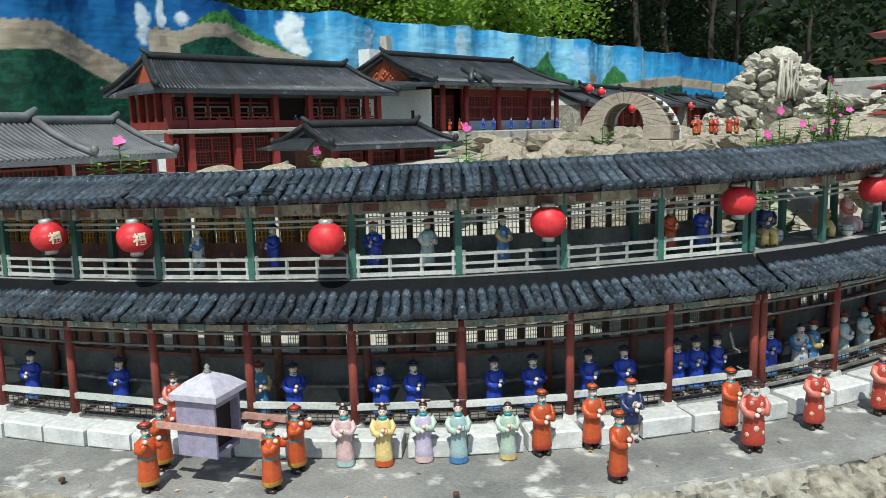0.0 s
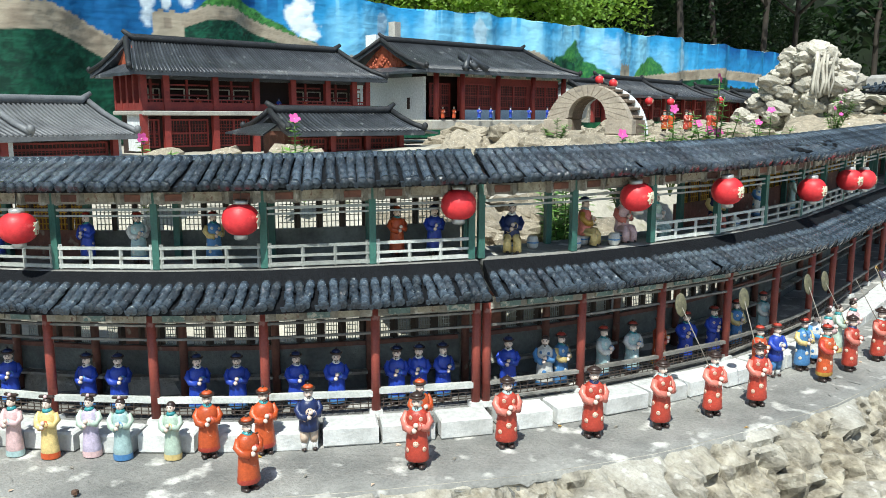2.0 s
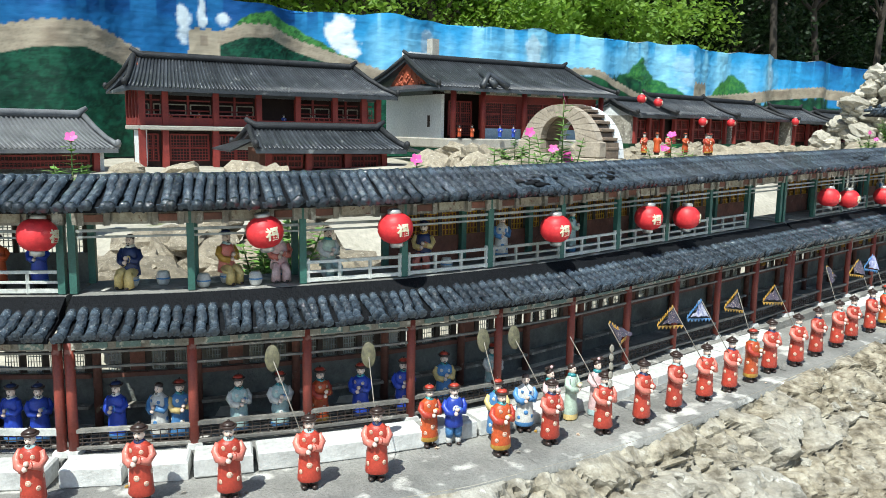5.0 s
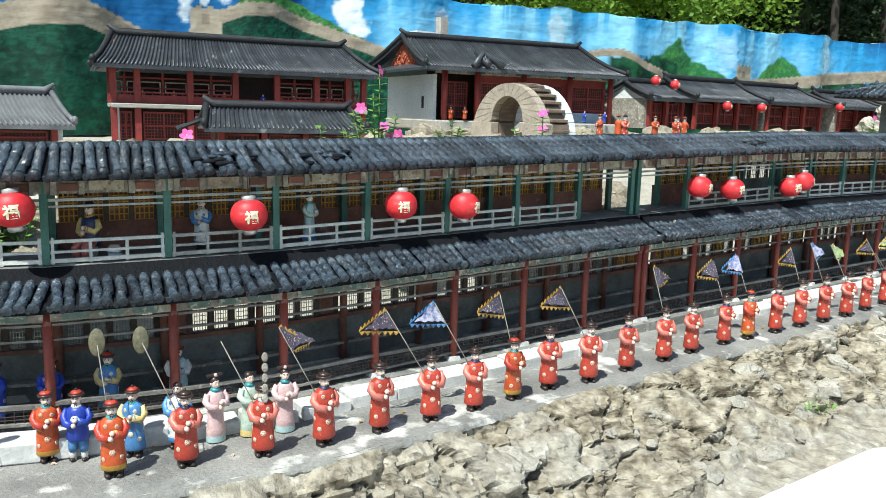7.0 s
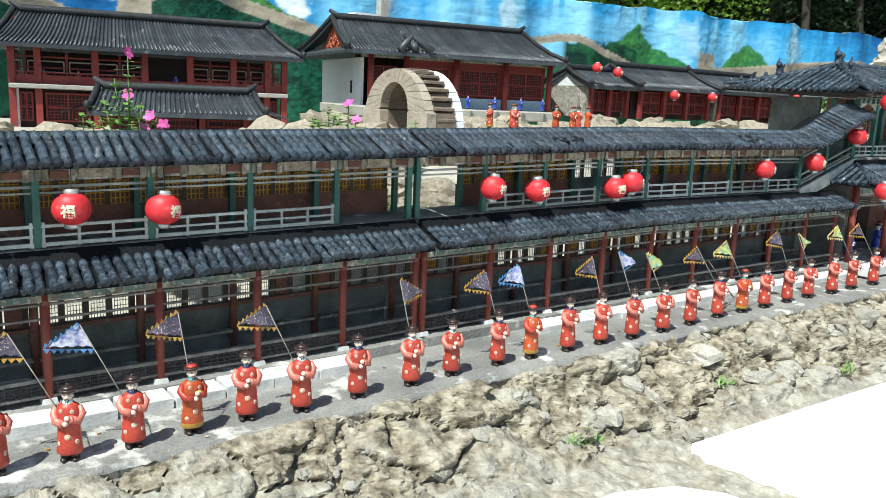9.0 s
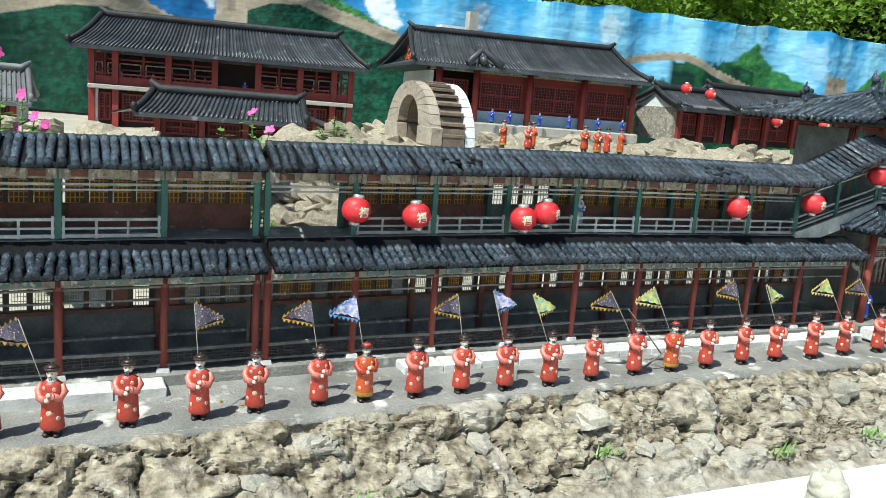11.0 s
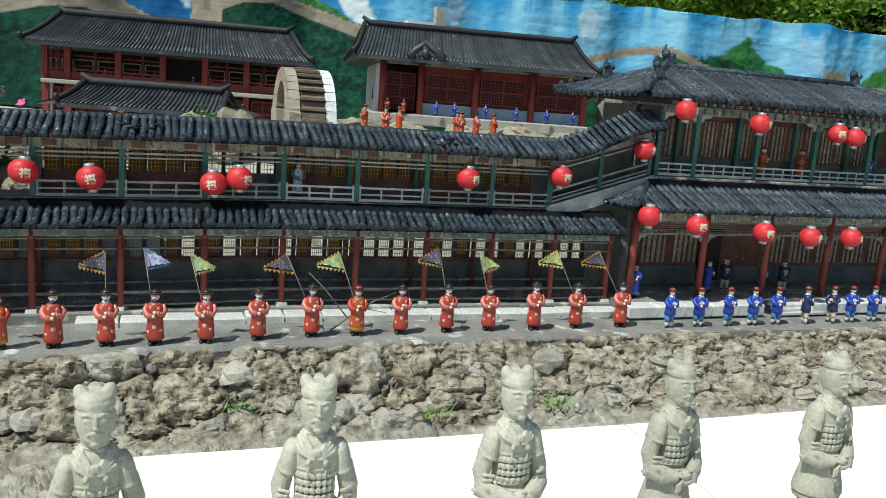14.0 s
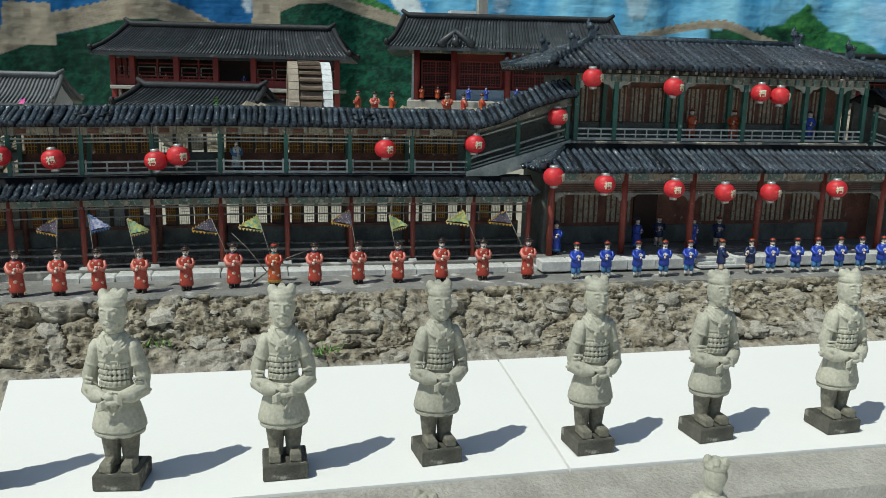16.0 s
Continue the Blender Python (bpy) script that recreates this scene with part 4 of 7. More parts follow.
for me, u, o, l in ((RED_B, 13.06, 0.165, "red-robed figurine turned aside near the plinth"), (BLUE_S, 13.27, 0.185, "bright blue coated figurine with a white chest crest"), (YELLOW_M, 13.66, 0.21, "ochre and blue robed figurine near the plinth"),
                    (WHITE_BLUE, 14.0, 0.2, "white and blue robed figurine near the plinth"), (L_PINK, 14.3, 0.2, "pink seated lady figurine with a flower headdress"), (L_MINT, 14.58, 0.2, "pale green lady figurine"), (L_PINK, 14.86, 0.215, "pink-gowned lady figurine with a black bun")):
    stand(me, u, o + 0.015, ON_TERRACE, l, "attendants by the plinth", rng.uniform(-30, 30), 1.0)
# figures inside the lower storey
for i, u in enumerate((2.2, 3.4, 5.0, 5.35, 6.22, 6.54, 7.32, 7.7, 8.26, 8.64, 9.22, 9.44, 9.68, 10.36, 10.74, 10.92, 11.44, 11.82, 12.2, 12.6, 13.04, 13.5, 14.1)):
    me = BLUE_L if u < 10.6 else (WHITE_BLUE, YELLOW_M, AQUA_M, AQUA_M, RED_B, BLUE_R, BLUE_R, YELLOW_M, AQUA_M)[i - 14]
    if u == 5.0:
        me = YELLOW_M
    col = "cobalt blue robed" if me in (BLUE_L, BLUE_R) else "pale robed"
    stand(me, u, 0.0 if u < 10.6 else 0.015, INSIDE, col + " ceramic figurine standing inside the lower gallery", "figurines inside the gallery", rng.uniform(-35, 35), 0.98)
# figures seated or standing on the balcony
for me, u, z in ((WHITE_BLUE, 4.28, -0.05), (BLUE_L, 5.12, -0.06), (BLUE_R, 6.16, -0.06), (AQUA_M, 6.7, -0.05), (YELLOW_M, 7.46, -0.05), (RED_PLAIN, 9.26, -0.06), (BLUE_L, 9.64, -0.05), (SIT_NAVY, 10.48, -0.03), (SIT_BROWN, 11.36, -0.03), (SIT_PINK, 11.86, -0.05), (SIT_PALE, 12.34, -0.03), (SIT_PLUM, 13.4, -0.04),
                 (WHITE_BLUE, 14.4, -0.03), (L_AQUA, 15.52, -0.03), (WHITE_BLUE, 24.35, -0.06)):
    sits = me in (SIT_NAVY, SIT_BROWN, SIT_PINK, SIT_PALE, SIT_PLUM)
    stand(me, u, -0.07, -0.001, "painted figurine seated on a stool on the balcony" if sits else "painted figurine standing on the balcony of the gallery", "balcony figurines", rng.uniform(-40, 40), 1.0 if sits else 0.85)

# ---- lanterns ----
def lantern():
    body = Shape()
    prof = []
    for i in range(37):
        th = 0.32 + (math.pi - 0.64) * i / 36
        prof.append((0.0335 * math.sin(th) ** 0.8 + (0.0006 if i % 2 else -0.0004), -0.029 * math.cos(th)))
    body.lathe(prof, n=22)
    caps = [Shape().lathe([(0.012, 0.026), (0.0135, 0.028), (0.0135, 0.034), (0.010, 0.036)], n=14), Shape().lathe([(0.009, -0.037), (0.0125, -0.035), (0.0125, -0.029), (0.012, -0.027)], n=14)]
    return body.mesh("body", LANTERN), caps[0].mesh("top_cap", SILVER), caps[1].mesh("bottom_cap", SILVER)


LAN = lantern()


def fu_mesh():
    """The good-fortune character, bent onto the lantern's skin."""
    cu = bpy.data.curves.new("fu", "FONT")
    cu.body, cu.size, cu.align_x, cu.align_y, cu.extrude, cu.offset = "\u798f", 0.0245, "CENTER", "CENTER", 0.0006, 0.0007
    ob = bpy.data.objects.new("fu", cu)
    scene.collection.objects.link(ob)
    me = bpy.data.meshes.new_from_object(ob.evaluated_get(bpy.context.evaluated_depsgraph_get()))
    bpy.data.objects.remove(ob)
    cx = sum(v.co.x for v in me.vertices) / max(1, len(me.vertices))
    cy = sum(v.co.y for v in me.vertices) / max(1, len(me.vertices))
    for v in me.vertices:
        x, y, d = v.co.x - cx, v.co.y - cy, v.co.z
        r = 0.0337 * max(0.2, 1 - (y / 0.030) ** 2 * 0.55) ** 0.5 + 0.0008 + d
        a = x / 0.0335
        v.co = (r * math.cos(a), r * math.sin(a), y)
    me.materials.clear()
    me.materials.append(EMBLEM)
    return me


FU = fu_mesh()


def hang(pos, turn, tilt=0.0, drop=0.05, k=1.42):
    th = thing("lantern", "round red cloth lantern with silver caps and a cream emblem", "lantern", Matrix.Translation(pos) @ Euler((radians(tilt), 0, radians(turn))).to_matrix().to_4x4() @ Matrix.Scale(k, 4), "red lanterns")
    part("body", LAN[0], None, th)
    part("top_cap", LAN[1], None, th, "silver cap")
    part("bottom_cap", LAN[2], None, th, "silver cap")
    part("emblem", FU, None, th, "cream good-fortune character")
    part("wire", Shape().tube([(0, 0, 0.034), (0, 0, max(0.04, drop / k))], 0.0008, 5), WIRE, th)
    return th


for i, (u, h) in enumerate(((1.6, 1.214), (2.92, 1.223), (3.93, 1.226), (5.82, 1.224), (7.82, 1.250), (9.80, 1.280), (11.69, 1.286), (12.86, 1.291), (14.72, 1.264), (16.30, 1.272), (17.10, 1.260), (21.06, 1.285), (21.79, 1.271), (23.21, 1.267), (23.53, 1.289), (26.65, 1.326), (28.10, 1.351))):
    n = out(u)
    z = h - base(u)
    hang(G(u, {4: 0.04, 5: 0.03, 6: 0.05}.get(i, 0.076), z), math.degrees(math.atan2(n.y, n.x)) + ((i * 47) % 60 - 30 if i > 5 else (-70, 60, 45, 100, 80, 70)[i]), (i * 31) % 17 - 8, 0.222 - z)

# ---- covered stair and corner pavilion ----
ROWS_LONG = [tile_row(40 + i, 0.40, 9, 0.0135) for i in range(6)]


def quad_deck(s, pts, mi=0, thick=0.012):
    q = [Vector(p) for p in pts]
    k = len(q)
    s.add(q + [p - Vector((0, 0, thick)) for p in q], [tuple(range(k)), tuple(range(2 * k - 1, k - 1, -1))] + [(i, i + k, (i + 1) % k + k, (i + 1) % k) for i in range(k)], mi)


def ridge_ornament(s, p, k=1.0, mi=0):
    """A knobbly upturned ridge end."""
    p = Vector(p)
    s.box(p + Vector((0, 0, 0.018 * k)), (0.03 * k, 0.03 * k, 0.04 * k), mi, None, 0.75)
    s.ball(p + Vector((0, -0.01 * k, 0.046 * k)), 0.016 * k, mi, 7)
    s.ball(p + Vector((0.004 * k, 0.016 * k, 0.040 * k)), 0.012 * k, mi, 7)
    s.tube([p + Vector((0, 0, 0.03 * k)), p + Vector((0, -0.02 * k, 0.055 * k)), p + Vector((0, -0.012 * k, 0.078 * k))], [0.01 * k, 0.008 * k, 0.003 * k], 6, mi)


def stair(y0, y1, z0, z1, mirror, label):
    th = thing("stair_gallery", label, "covered stair")
    X0 = -0.03

    def S(t, o, z, roof=False):
        r = (z1 - z0) * (t * t * (3 - 2 * t) if roof else t)
        return Vector((X0 + o, y0 + (y1 - y0) * t, z0 + z + r))
    ts = [i / 10 for i in range(11)]

    def sweep(prof, roof=False):
        s, k = Shape(), len(prof)
        vs = [S(t, o, z, roof) for t in ts for o, z in prof]
        fs = [(i * k + j, i * k + (j + 1) % k, i * k + k + (j + 1) % k, i * k + k + j) for i in range(10) for j in range(k)]
        return s.add(vs, fs + [tuple(range(k - 1, -1, -1)), tuple(range(10 * k, 11 * k))])
    part("stair_flight", sweep([(-0.18, 0.0), (0.02, 0.0), (0.02, -0.05), (-0.18, -0.05)]), CEMENT, th)
    part("side_string", sweep([(0.022, 0.012), (0.034, 0.012), (0.034, -0.055), (0.022, -0.055)]), RAIL, th, "pale painted stair string")
    part("roof_deck", sweep([(0.09, 0.222), (-0.06, 0.283), (-0.21, 0.222), (-0.21, 0.212), (-0.06, 0.268), (0.09, 0.21)], True), TAR, th)
    part("rear_wall", sweep([(-0.155, 0.0), (-0.155, 0.22), (-0.175, 0.22), (-0.175, 0.0)]), BACK_WALL, th)
    for i, z in enumerate((0.19, 0.155, 0.065, 0.035, 0.018)):
        part("rail", Shape().bar(S(0, 0.0, z), S(1, 0.0, z), 0.01 if i else 0.018, (0.034, 0.007, 0.009, 0.006, 0.008)[i]), BEAM if i == 0 else RAIL, th)
    for t in (0.02, 0.5, 0.98):
        p = S(t, 0, 0)
        part("upper_post", POST_UP, None, th, "", Matrix.Translation(p))
    n = 18
    for i in range(n):
        t = (i + 0.5) / n
        lay_row(th, rng.choice(ROWS_UP), S(t, -0.055, 0.289, True), S(t, 0.09, 0.229, True), 0.155, rng)
    return th


stair(7.42, 7.93, 1.207, 1.36, False, "covered stair with a climbing dark tiled roof and pale rails")
stair(10.15, 9.62, 1.207, 1.36, True, "covered stair descending beyond the corner pavilion")


def pavilion():
    th = thing("pavilion", "two-storey corner pavilion, red and green posts, hipped dark tiled roofs", "pavilion")
    y0, y1 = 7.80, 9.66
    part("base", Shape().box((-0.2, 9.0, 0.79), (0.66, 2.5, 0.07)), CEMENT, th)
    for i in range(17):
        if i in (5, 6):
            continue
        part("plinth_block", BLOCK[i % 3], None, th, "", Matrix.Translation((0.20, 7.80 + 0.142 * i, 0.782)))
    for i in range(3):
        part("step", Shape().box((0.185 + 0.02 * i, 8.66, 0.815 - 0.014 * i), (0.05, 0.26, 0.013), 0, None, 1, 0.002), PLINTH, th)
    # lower walls
    part("lower_rear_wall", Shape().box((-0.19, 9.03, 1.03), (0.02, 2.46, 0.42)), BACK_RED, th)
    part("end_wall", Shape().box((-0.12, 9.80, 1.02), (0.34, 0.016, 0.40)), CEMENT, th, "grey rendered end wall")
    part("dado", Shape().box((-0.176, (y0 + y1) / 2, 0.875), (0.01, y1 - y0, 0.09)), BACK_WALL, th)
    part("side_wall", Shape().box((-0.12, y0 + 0.005, 1.02), (0.34, 0.016, 0.40)), BACK_WALL, th)
    for i in range(10):
        yy = y0 + 0.12 + 0.18 * i
        if i in (3, 4):
            continue
        s = Shape().box((-0.174, yy, 1.02), (0.012, 0.13, 0.16), 0)
        for j in range(4):
            s.box((-0.166, yy - 0.045 + 0.03 * j, 1.02), (0.008, 0.006, 0.16), 1)
        part("shutter_window", s, [PANEL_B, BACK_RED], th)
    # solid panel; its colour stands for the shade inside the doorway
    part("doorway", Shape().box((-0.173, 8.43, 0.98), (0.014, 0.13, 0.26)), HOUSE_DARK, th, "dark panel painted as the shade of an open doorway")
    ys = [7.82, 8.19, 8.55, 8.92, 9.28, 9.64, 10.0, 10.24]
    for y in ys:
        part("lower_post", Shape().tube([(0.08, y, 0.82), (0.08, y, 1.25)], 0.016, 12), RED_POST, th)
    for a, b in zip(ys, ys[1:]):
        part("lower_beam", Shape().bar((0.08, a, 1.205), (0.08, b, 1.205), 0.022, 0.045), BEAM, th)
        for j in range(3):
            part("painted_panel", Shape().box((0.094, a + (b - a) * (0.2 + 0.3 * j), 1.206), (0.006, 0.085, 0.032)), (PANEL_A, PANEL_B, PANEL_A)[j], th)
        s = Shape()
        for j in range(5):
            s.bar((0.08, a + 0.016, 1.13 + 0.010 * j), (0.08, b - 0.016, 1.13 + 0.010 * j), 0.003, 0.0025)
        s.bar((0.08, a, 1.122), (0.08, b, 1.122), 0.012, 0.008).bar((0.08, a, 1.178), (0.08, b, 1.178), 0.012, 0.007)
        for sg, c in ((1, a), (-1, b)):
            s.prism([(0, 0), (0.055, 0), (0.04, -0.012), (0.02, -0.016), (0.008, -0.035), (0, -0.035)], (0.076, c + sg * 0.014, 1.12), (0, sg, 0), (0, 0, 1), (0.008, 0, 0))
        part("lattice_strip", s, LOW_RAIL, th)
    # lower skirt roof
    s = Shape()
    E, T = (0.215, 7.715, 10.30, 1.245), (0.03, 7.89, 10.25, 1.325)
    quad_deck(s, [(E[0], E[1], E[3]), (E[0], E[2], E[3]), (T[0], T[2], T[3]), (T[0], T[1], T[3])])
    quad_deck(s, [(-0.6, E[1], E[3]), (E[0], E[1], E[3]), (T[0], T[1], T[3]), (-0.6, T[1], T[3])])
    part("lower_roof_deck", s, TAR, th)
    part("bitumen_strip", Shape().box((0.012, 9.05, 1.335), (0.05, 2.34, 0.04), 0, None, 0.98), TAR, th, "black bitumen seal")
    n = 76
    for i in range(n):
        y = E[1] + (E[2] - E[1]) * (i + 0.5) / n
        top = 0.03
        if y < T[1]:
            top = E[0] + (T[0] - E[0]) * (y - E[1]) / (T[1] - E[1])
        f = (E[0] - top) / (E[0] - T[0])
        if f < 0.12:
            continue
        lay_row(th, rng.choice(ROWS_LOW), Vector((top, y, E[3] + (T[3] - E[3]) * f + 0.004)), Vector((E[0], y + rng.uniform(-0.006, 0.006), E[3] + 0.006)), 0.135, rng)
    for i in range(22):
        x = E[0] - 0.8 * (i + 0.5) / 22
        topy = T[1] if x < T[0] else E[1] + (T[1] - E[1]) * (E[0] - x) / (E[0] - T[0])
        f = (topy - E[1]) / (T[1] - E[1])
        if f > 0.12:
            lay_row(th, rng.choice(ROWS_LOW), Vector((x, topy, E[3] + (T[3] - E[3]) * f + 0.004)), Vector((x, E[1], E[3] + 0.006)), 0.135, rng)
    s = Shape().tube([(T[0], T[1], T[3] + 0.012), ((T[0] + E[0]) / 2, (T[1] + E[1]) / 2, 1.29), (E[0], E[1], E[3] + 0.02)], 0.014, 8)
    ridge_ornament(s, (E[0] - 0.02, E[1] + 0.02, E[3] + 0.01), 0.7)
    part("hip_ridge", s, TILE, th)
    # balcony
    part("balcony_floor", Shape().box((-0.28, 8.76, 1.352), (0.54, 1.66, 0.028), 0, None, 1, 0.004), BEAM, th)
    uy = [7.97, 8.17, 8.52, 8.87, 9.22, 9.42, 9.57]
    for y in uy:
        part("upper_post", Shape().box((-0.05, y, 1.52), (0.022, 0.022, 0.31), 0, None, 1, 0.004), GREEN_POST, th)
        part("rear_post", Shape().box((-0.185, y, 1.52), (0.022, 0.022, 0.31), 0, None, 1, 0.004), GREEN_POST, th)
    for a, b in zip(uy, uy[1:]):
        s = Shape()
        for z, w in ((1.376, 0.012), (1.398, 0.006), (1.424, 0.008)):
            s.bar((-0.045, a, z), (-0.045, b, z), 0.009, w)
        nb = max(2, round((b - a) / 0.06))
        for j in range(1, nb):
            s.bar((-0.045, a + (b - a) * j / nb, 1.37), (-0.045, a + (b - a) * j / nb, 1.424), 0.005, 0.005)
        part("balcony_rail", s, RAIL_WHITE, th)
        s = Shape().bar((-0.05, a, 1.668), (-0.05, b, 1.668), 0.024, 0.036)
        for j in range(max(2, round((b - a) / 0.05))):
            yy = a + 0.025 + 0.05 * j
            s.box((-0.032, yy, 1.668), (0.02, 0.018, 0.028), 1)
            s.box((-0.02, yy + 0.02, 1.700), (0.03, 0.014, 0.018), 0)
        part("bracket_beam", s, [BEAM, PANEL_A], th)
        s = Shape()
        for sg, c in ((1, a), (-1, b)):
            s = Shape().prism([(0, 0), (0.065, 0), (0.05, -0.012), (0.025, -0.016), (0.012, -0.034), (0, -0.034)], (-0.054, c + sg * 0.011, 1.65), (0, sg, 0), (0, 0, 1), (0.008, 0, 0))
            part("corner_bracket", s, RAIL, th)
    part("upper_rear_wall", Shape().box((-0.22, 8.76, 1.52), (0.02, 1.56, 0.32)), BACK_RED, th)
    for i in range(14):
        yy = 8.05 + 0.105 * i
        s = Shape().box((-0.206, yy, 1.54), (0.012, 0.075, 0.17), 0)
        for j in range(3):
            s.box((-0.198, yy - 0.025 + 0.025 * j, 1.54), (0.007, 0.006, 0.17), 1)
        part("shutter_window", s, [PANEL_B, BACK_RED], th)
    part("upper_dado", Shape().box((-0.206, 8.76, 1.41), (0.012, 1.56, 0.08)), BACK_WALL, th)
    part("left_wall", Shape().box((-0.42, 7.99, 1.52), (0.3, 0.016, 0.32)), BACK_WALL, th)
    # upper hipped roof
    E2, R = (0.06, -0.78, 7.80, 9.70, 1.715), (-0.27, 8.12, 9.285, 1.85)

    def deck(e):
        s = Shape()
        quad_deck(s, [(E2[0], E2[2], E2[4]), (E2[0], E2[3], E2[4]), (R[0], R[2], R[3]), (R[0], R[1], R[3])])
        quad_deck(s, [(E2[1], E2[3], E2[4]), (E2[1], E2[2], E2[4]), (R[0], R[1], R[3]), (R[0], R[2], R[3])])
        quad_deck(s, [(E2[1], E2[2], E2[4]), (E2[0], E2[2], E2[4]), (R[0], R[1], R[3])])
        quad_deck(s, [(E2[0], E2[3], E2[4]), (E2[1], E2[3], E2[4]), (R[0], R[2], R[3])])
        return s
    part("upper_roof_deck", deck(0), TAR, th)
    n = 56
    for i in range(n):
        y = E2[2] + (E2[3] - E2[2]) * (i + 0.5) / n
        f = min(1.0, (y - E2[2]) / (R[1] - E2[2]), (E2[3] - y) / (E2[3] - R[2]))
        if f < 0.1:
            continue
        lay_row(th, rng.choice(ROWS_LONG if f > 0.5 else ROWS_UP), Vector((E2[0] + (R[0] - E2[0]) * f, y, E2[4] + (R[3] - E2[4]) * f + 0.005)), Vector((E2[0] + 0.005, y, E2[4] + 0.006)), 0.40 if f > 0.5 else 0.155, rng)
    for i in range(22):
        x = E2[0] + (E2[1] - E2[0]) * (i + 0.5) / 22
        f = 1 - (x - R[0]) / (E2[0] - R[0]) if x > R[0] else 1 - (R[0] - x) / (R[0] - E2[1])
        if f > 0.1:
            lay_row(th, rng.choice(ROWS_UP), Vector((x, E2[2] + (R[1] - E2[2]) * f, E2[4] + (R[3] - E2[4]) * f + 0.005)), Vector((x, E2[2] - 0.005, E2[4] + 0.006)), 0.155, rng)
    s = Shape().tube([(R[0], R[1] - 0.02, R[3] + 0.018), (R[0], R[2] + 0.02, R[3] + 0.018)], 0.017, 8)
    ridge_ornament(s, (R[0], R[1], R[3] + 0.01), 1.35)
    ridge_ornament(s, (R[0], R[2], R[3] + 0.01), 1.35)
    part("main_ridge", s, TILE, th)
    for ex, ey, ry in ((E2[0], E2[2], R[1]), (E2[1], E2[2], R[1]), (E2[0], E2[3], R[2]), (E2[1], E2[3], R[2])):
        a, b = Vector((R[0], ry, R[3] + 0.014)), Vector((ex, ey, E2[4] + 0.03))
        s = Shape().tube([a, a.lerp(b, 0.5) - Vector((0, 0, 0.012)), a.lerp(b, 0.85) - Vector((0, 0, 0.012)), b], [0.017, 0.015, 0.014, 0.012], 8)
        ridge_ornament(s, a.lerp(b, 0.5), 1.15)
        for q in (0.62, 0.74, 0.84, 0.93):
            s.ball(a.lerp(b, q) + Vector((0, 0, 0.006)), 0.014, 0, 6, 1.4)
        part("hip_ridge", s, TILE, th)
    return th


pavilion()
for i, y in enumerate((7.854, 8.0, 8.152, 8.284, 8.412, 8.575, 8.728, 8.838, 8.972, 9.085, 9.21, 9.33, 9.45)):
    me = NAVY_M if i in (5, 6) else BLUE_S
    solid("figurine", me, None, "blue-coated ceramic guard figurine with a white chest crest" if me is BLUE_S else "dark-coated figurine with a white sash and brimmed hat", "figurine",
          Matrix.Translation((0.345, y, 0.775)) @ Euler((0, 0, radians(random.Random(i).uniform(-25, 10) if i not in (5, 6) else (70 if i == 5 else -80)))).to_matrix().to_4x4() @ Matrix.Scale(0.97, 4), "blue guard figurines")
for x, y, z, me in ((0.06, 7.86, 0.825, BLUE_L), (-0.02, 8.32, 0.825, BLUE_L), (-0.08, 8.47, 0.825, NAVY_M), (0.0, 8.62, 0.825, BLUE_R), (-0.03, 8.78, 0.825, NAVY_M), (-0.11, 8.62, 1.366, RED_PLAIN), (-0.11, 8.86, 1.366, RED_PLAIN), (-0.11, 9.3, 1.366, BLUE_L)):
    solid("figurine", me, None, "robed ceramic figurine inside the corner pavilion", "figurine", Matrix.Translation((x, y, z)) @ Matrix.Rotation(radians((y * 777) % 80 - 40), 4, "Z") @ Matrix.Scale(0.95, 4), "pavilion figurines")
for x, y, z in ((0.032, 7.848, 1.481), (0.11, 7.98, 1.663), (0.09, 8.40, 1.63), (0.075, 8.875, 1.613), (0.07, 8.985, 1.60), (0.248, 7.764, 1.223), (0.24, 8.015, 1.187), (0.275, 8.344, 1.169), (0.27, 8.61, 1.15), (0.27, 8.85, 1.15), (0.27, 9.21, 1.165)):
    hang(Vector((x, y, z)), (y * 631) % 70 - 30, (y * 977) % 14 - 7, 0.04)


# ---- white slab and clay warriors ----
def slab(pts, z, t, label, m=SLAB):
    s = Shape()
    k = len(pts)
    quad_deck(s, [(x, y, z) for x, y in pts], 0, t)
    return solid("slab", s, m, label, "slab", kind="structure")


SLAB_TOP = 0.585
slab([(0.79, 5.63), (1.10, 5.69), (1.735, 5.75), (1.728, 7.30), (0.832, 7.355)], SLAB_TOP, 0.25, "white painted concrete slab in full sun")
slab([(0.832, 7.363), (1.728, 7.308), (1.755, 10.6), (0.85, 10.6)], SLAB_TOP, 0.25, "white painted concrete slab in full sun")
slab([(0.87, 3.9), (1.72, 3.9), (1.725, 5.60), (1.2, 5.50), (1.03, 5.46), (0.93, 5.37), (0.87, 5.20)], SLAB_TOP - 0.008, 0.25, "white painted concrete slab beside the rubble bank")
slab([(1.737, 3.9), (1.92, 3.9), (1.955, 10.6), (1.762, 10.6), (1.732, 7.3)], SLAB_TOP - 0.008, 0.3, "raw concrete kerb below the white slab", CONC)
slab([(1.93, 5.2), (3.0, 5.9), (3.0, 10.6), (1.96, 10.6)], 0.41, 0.3, "lower white painted slab")


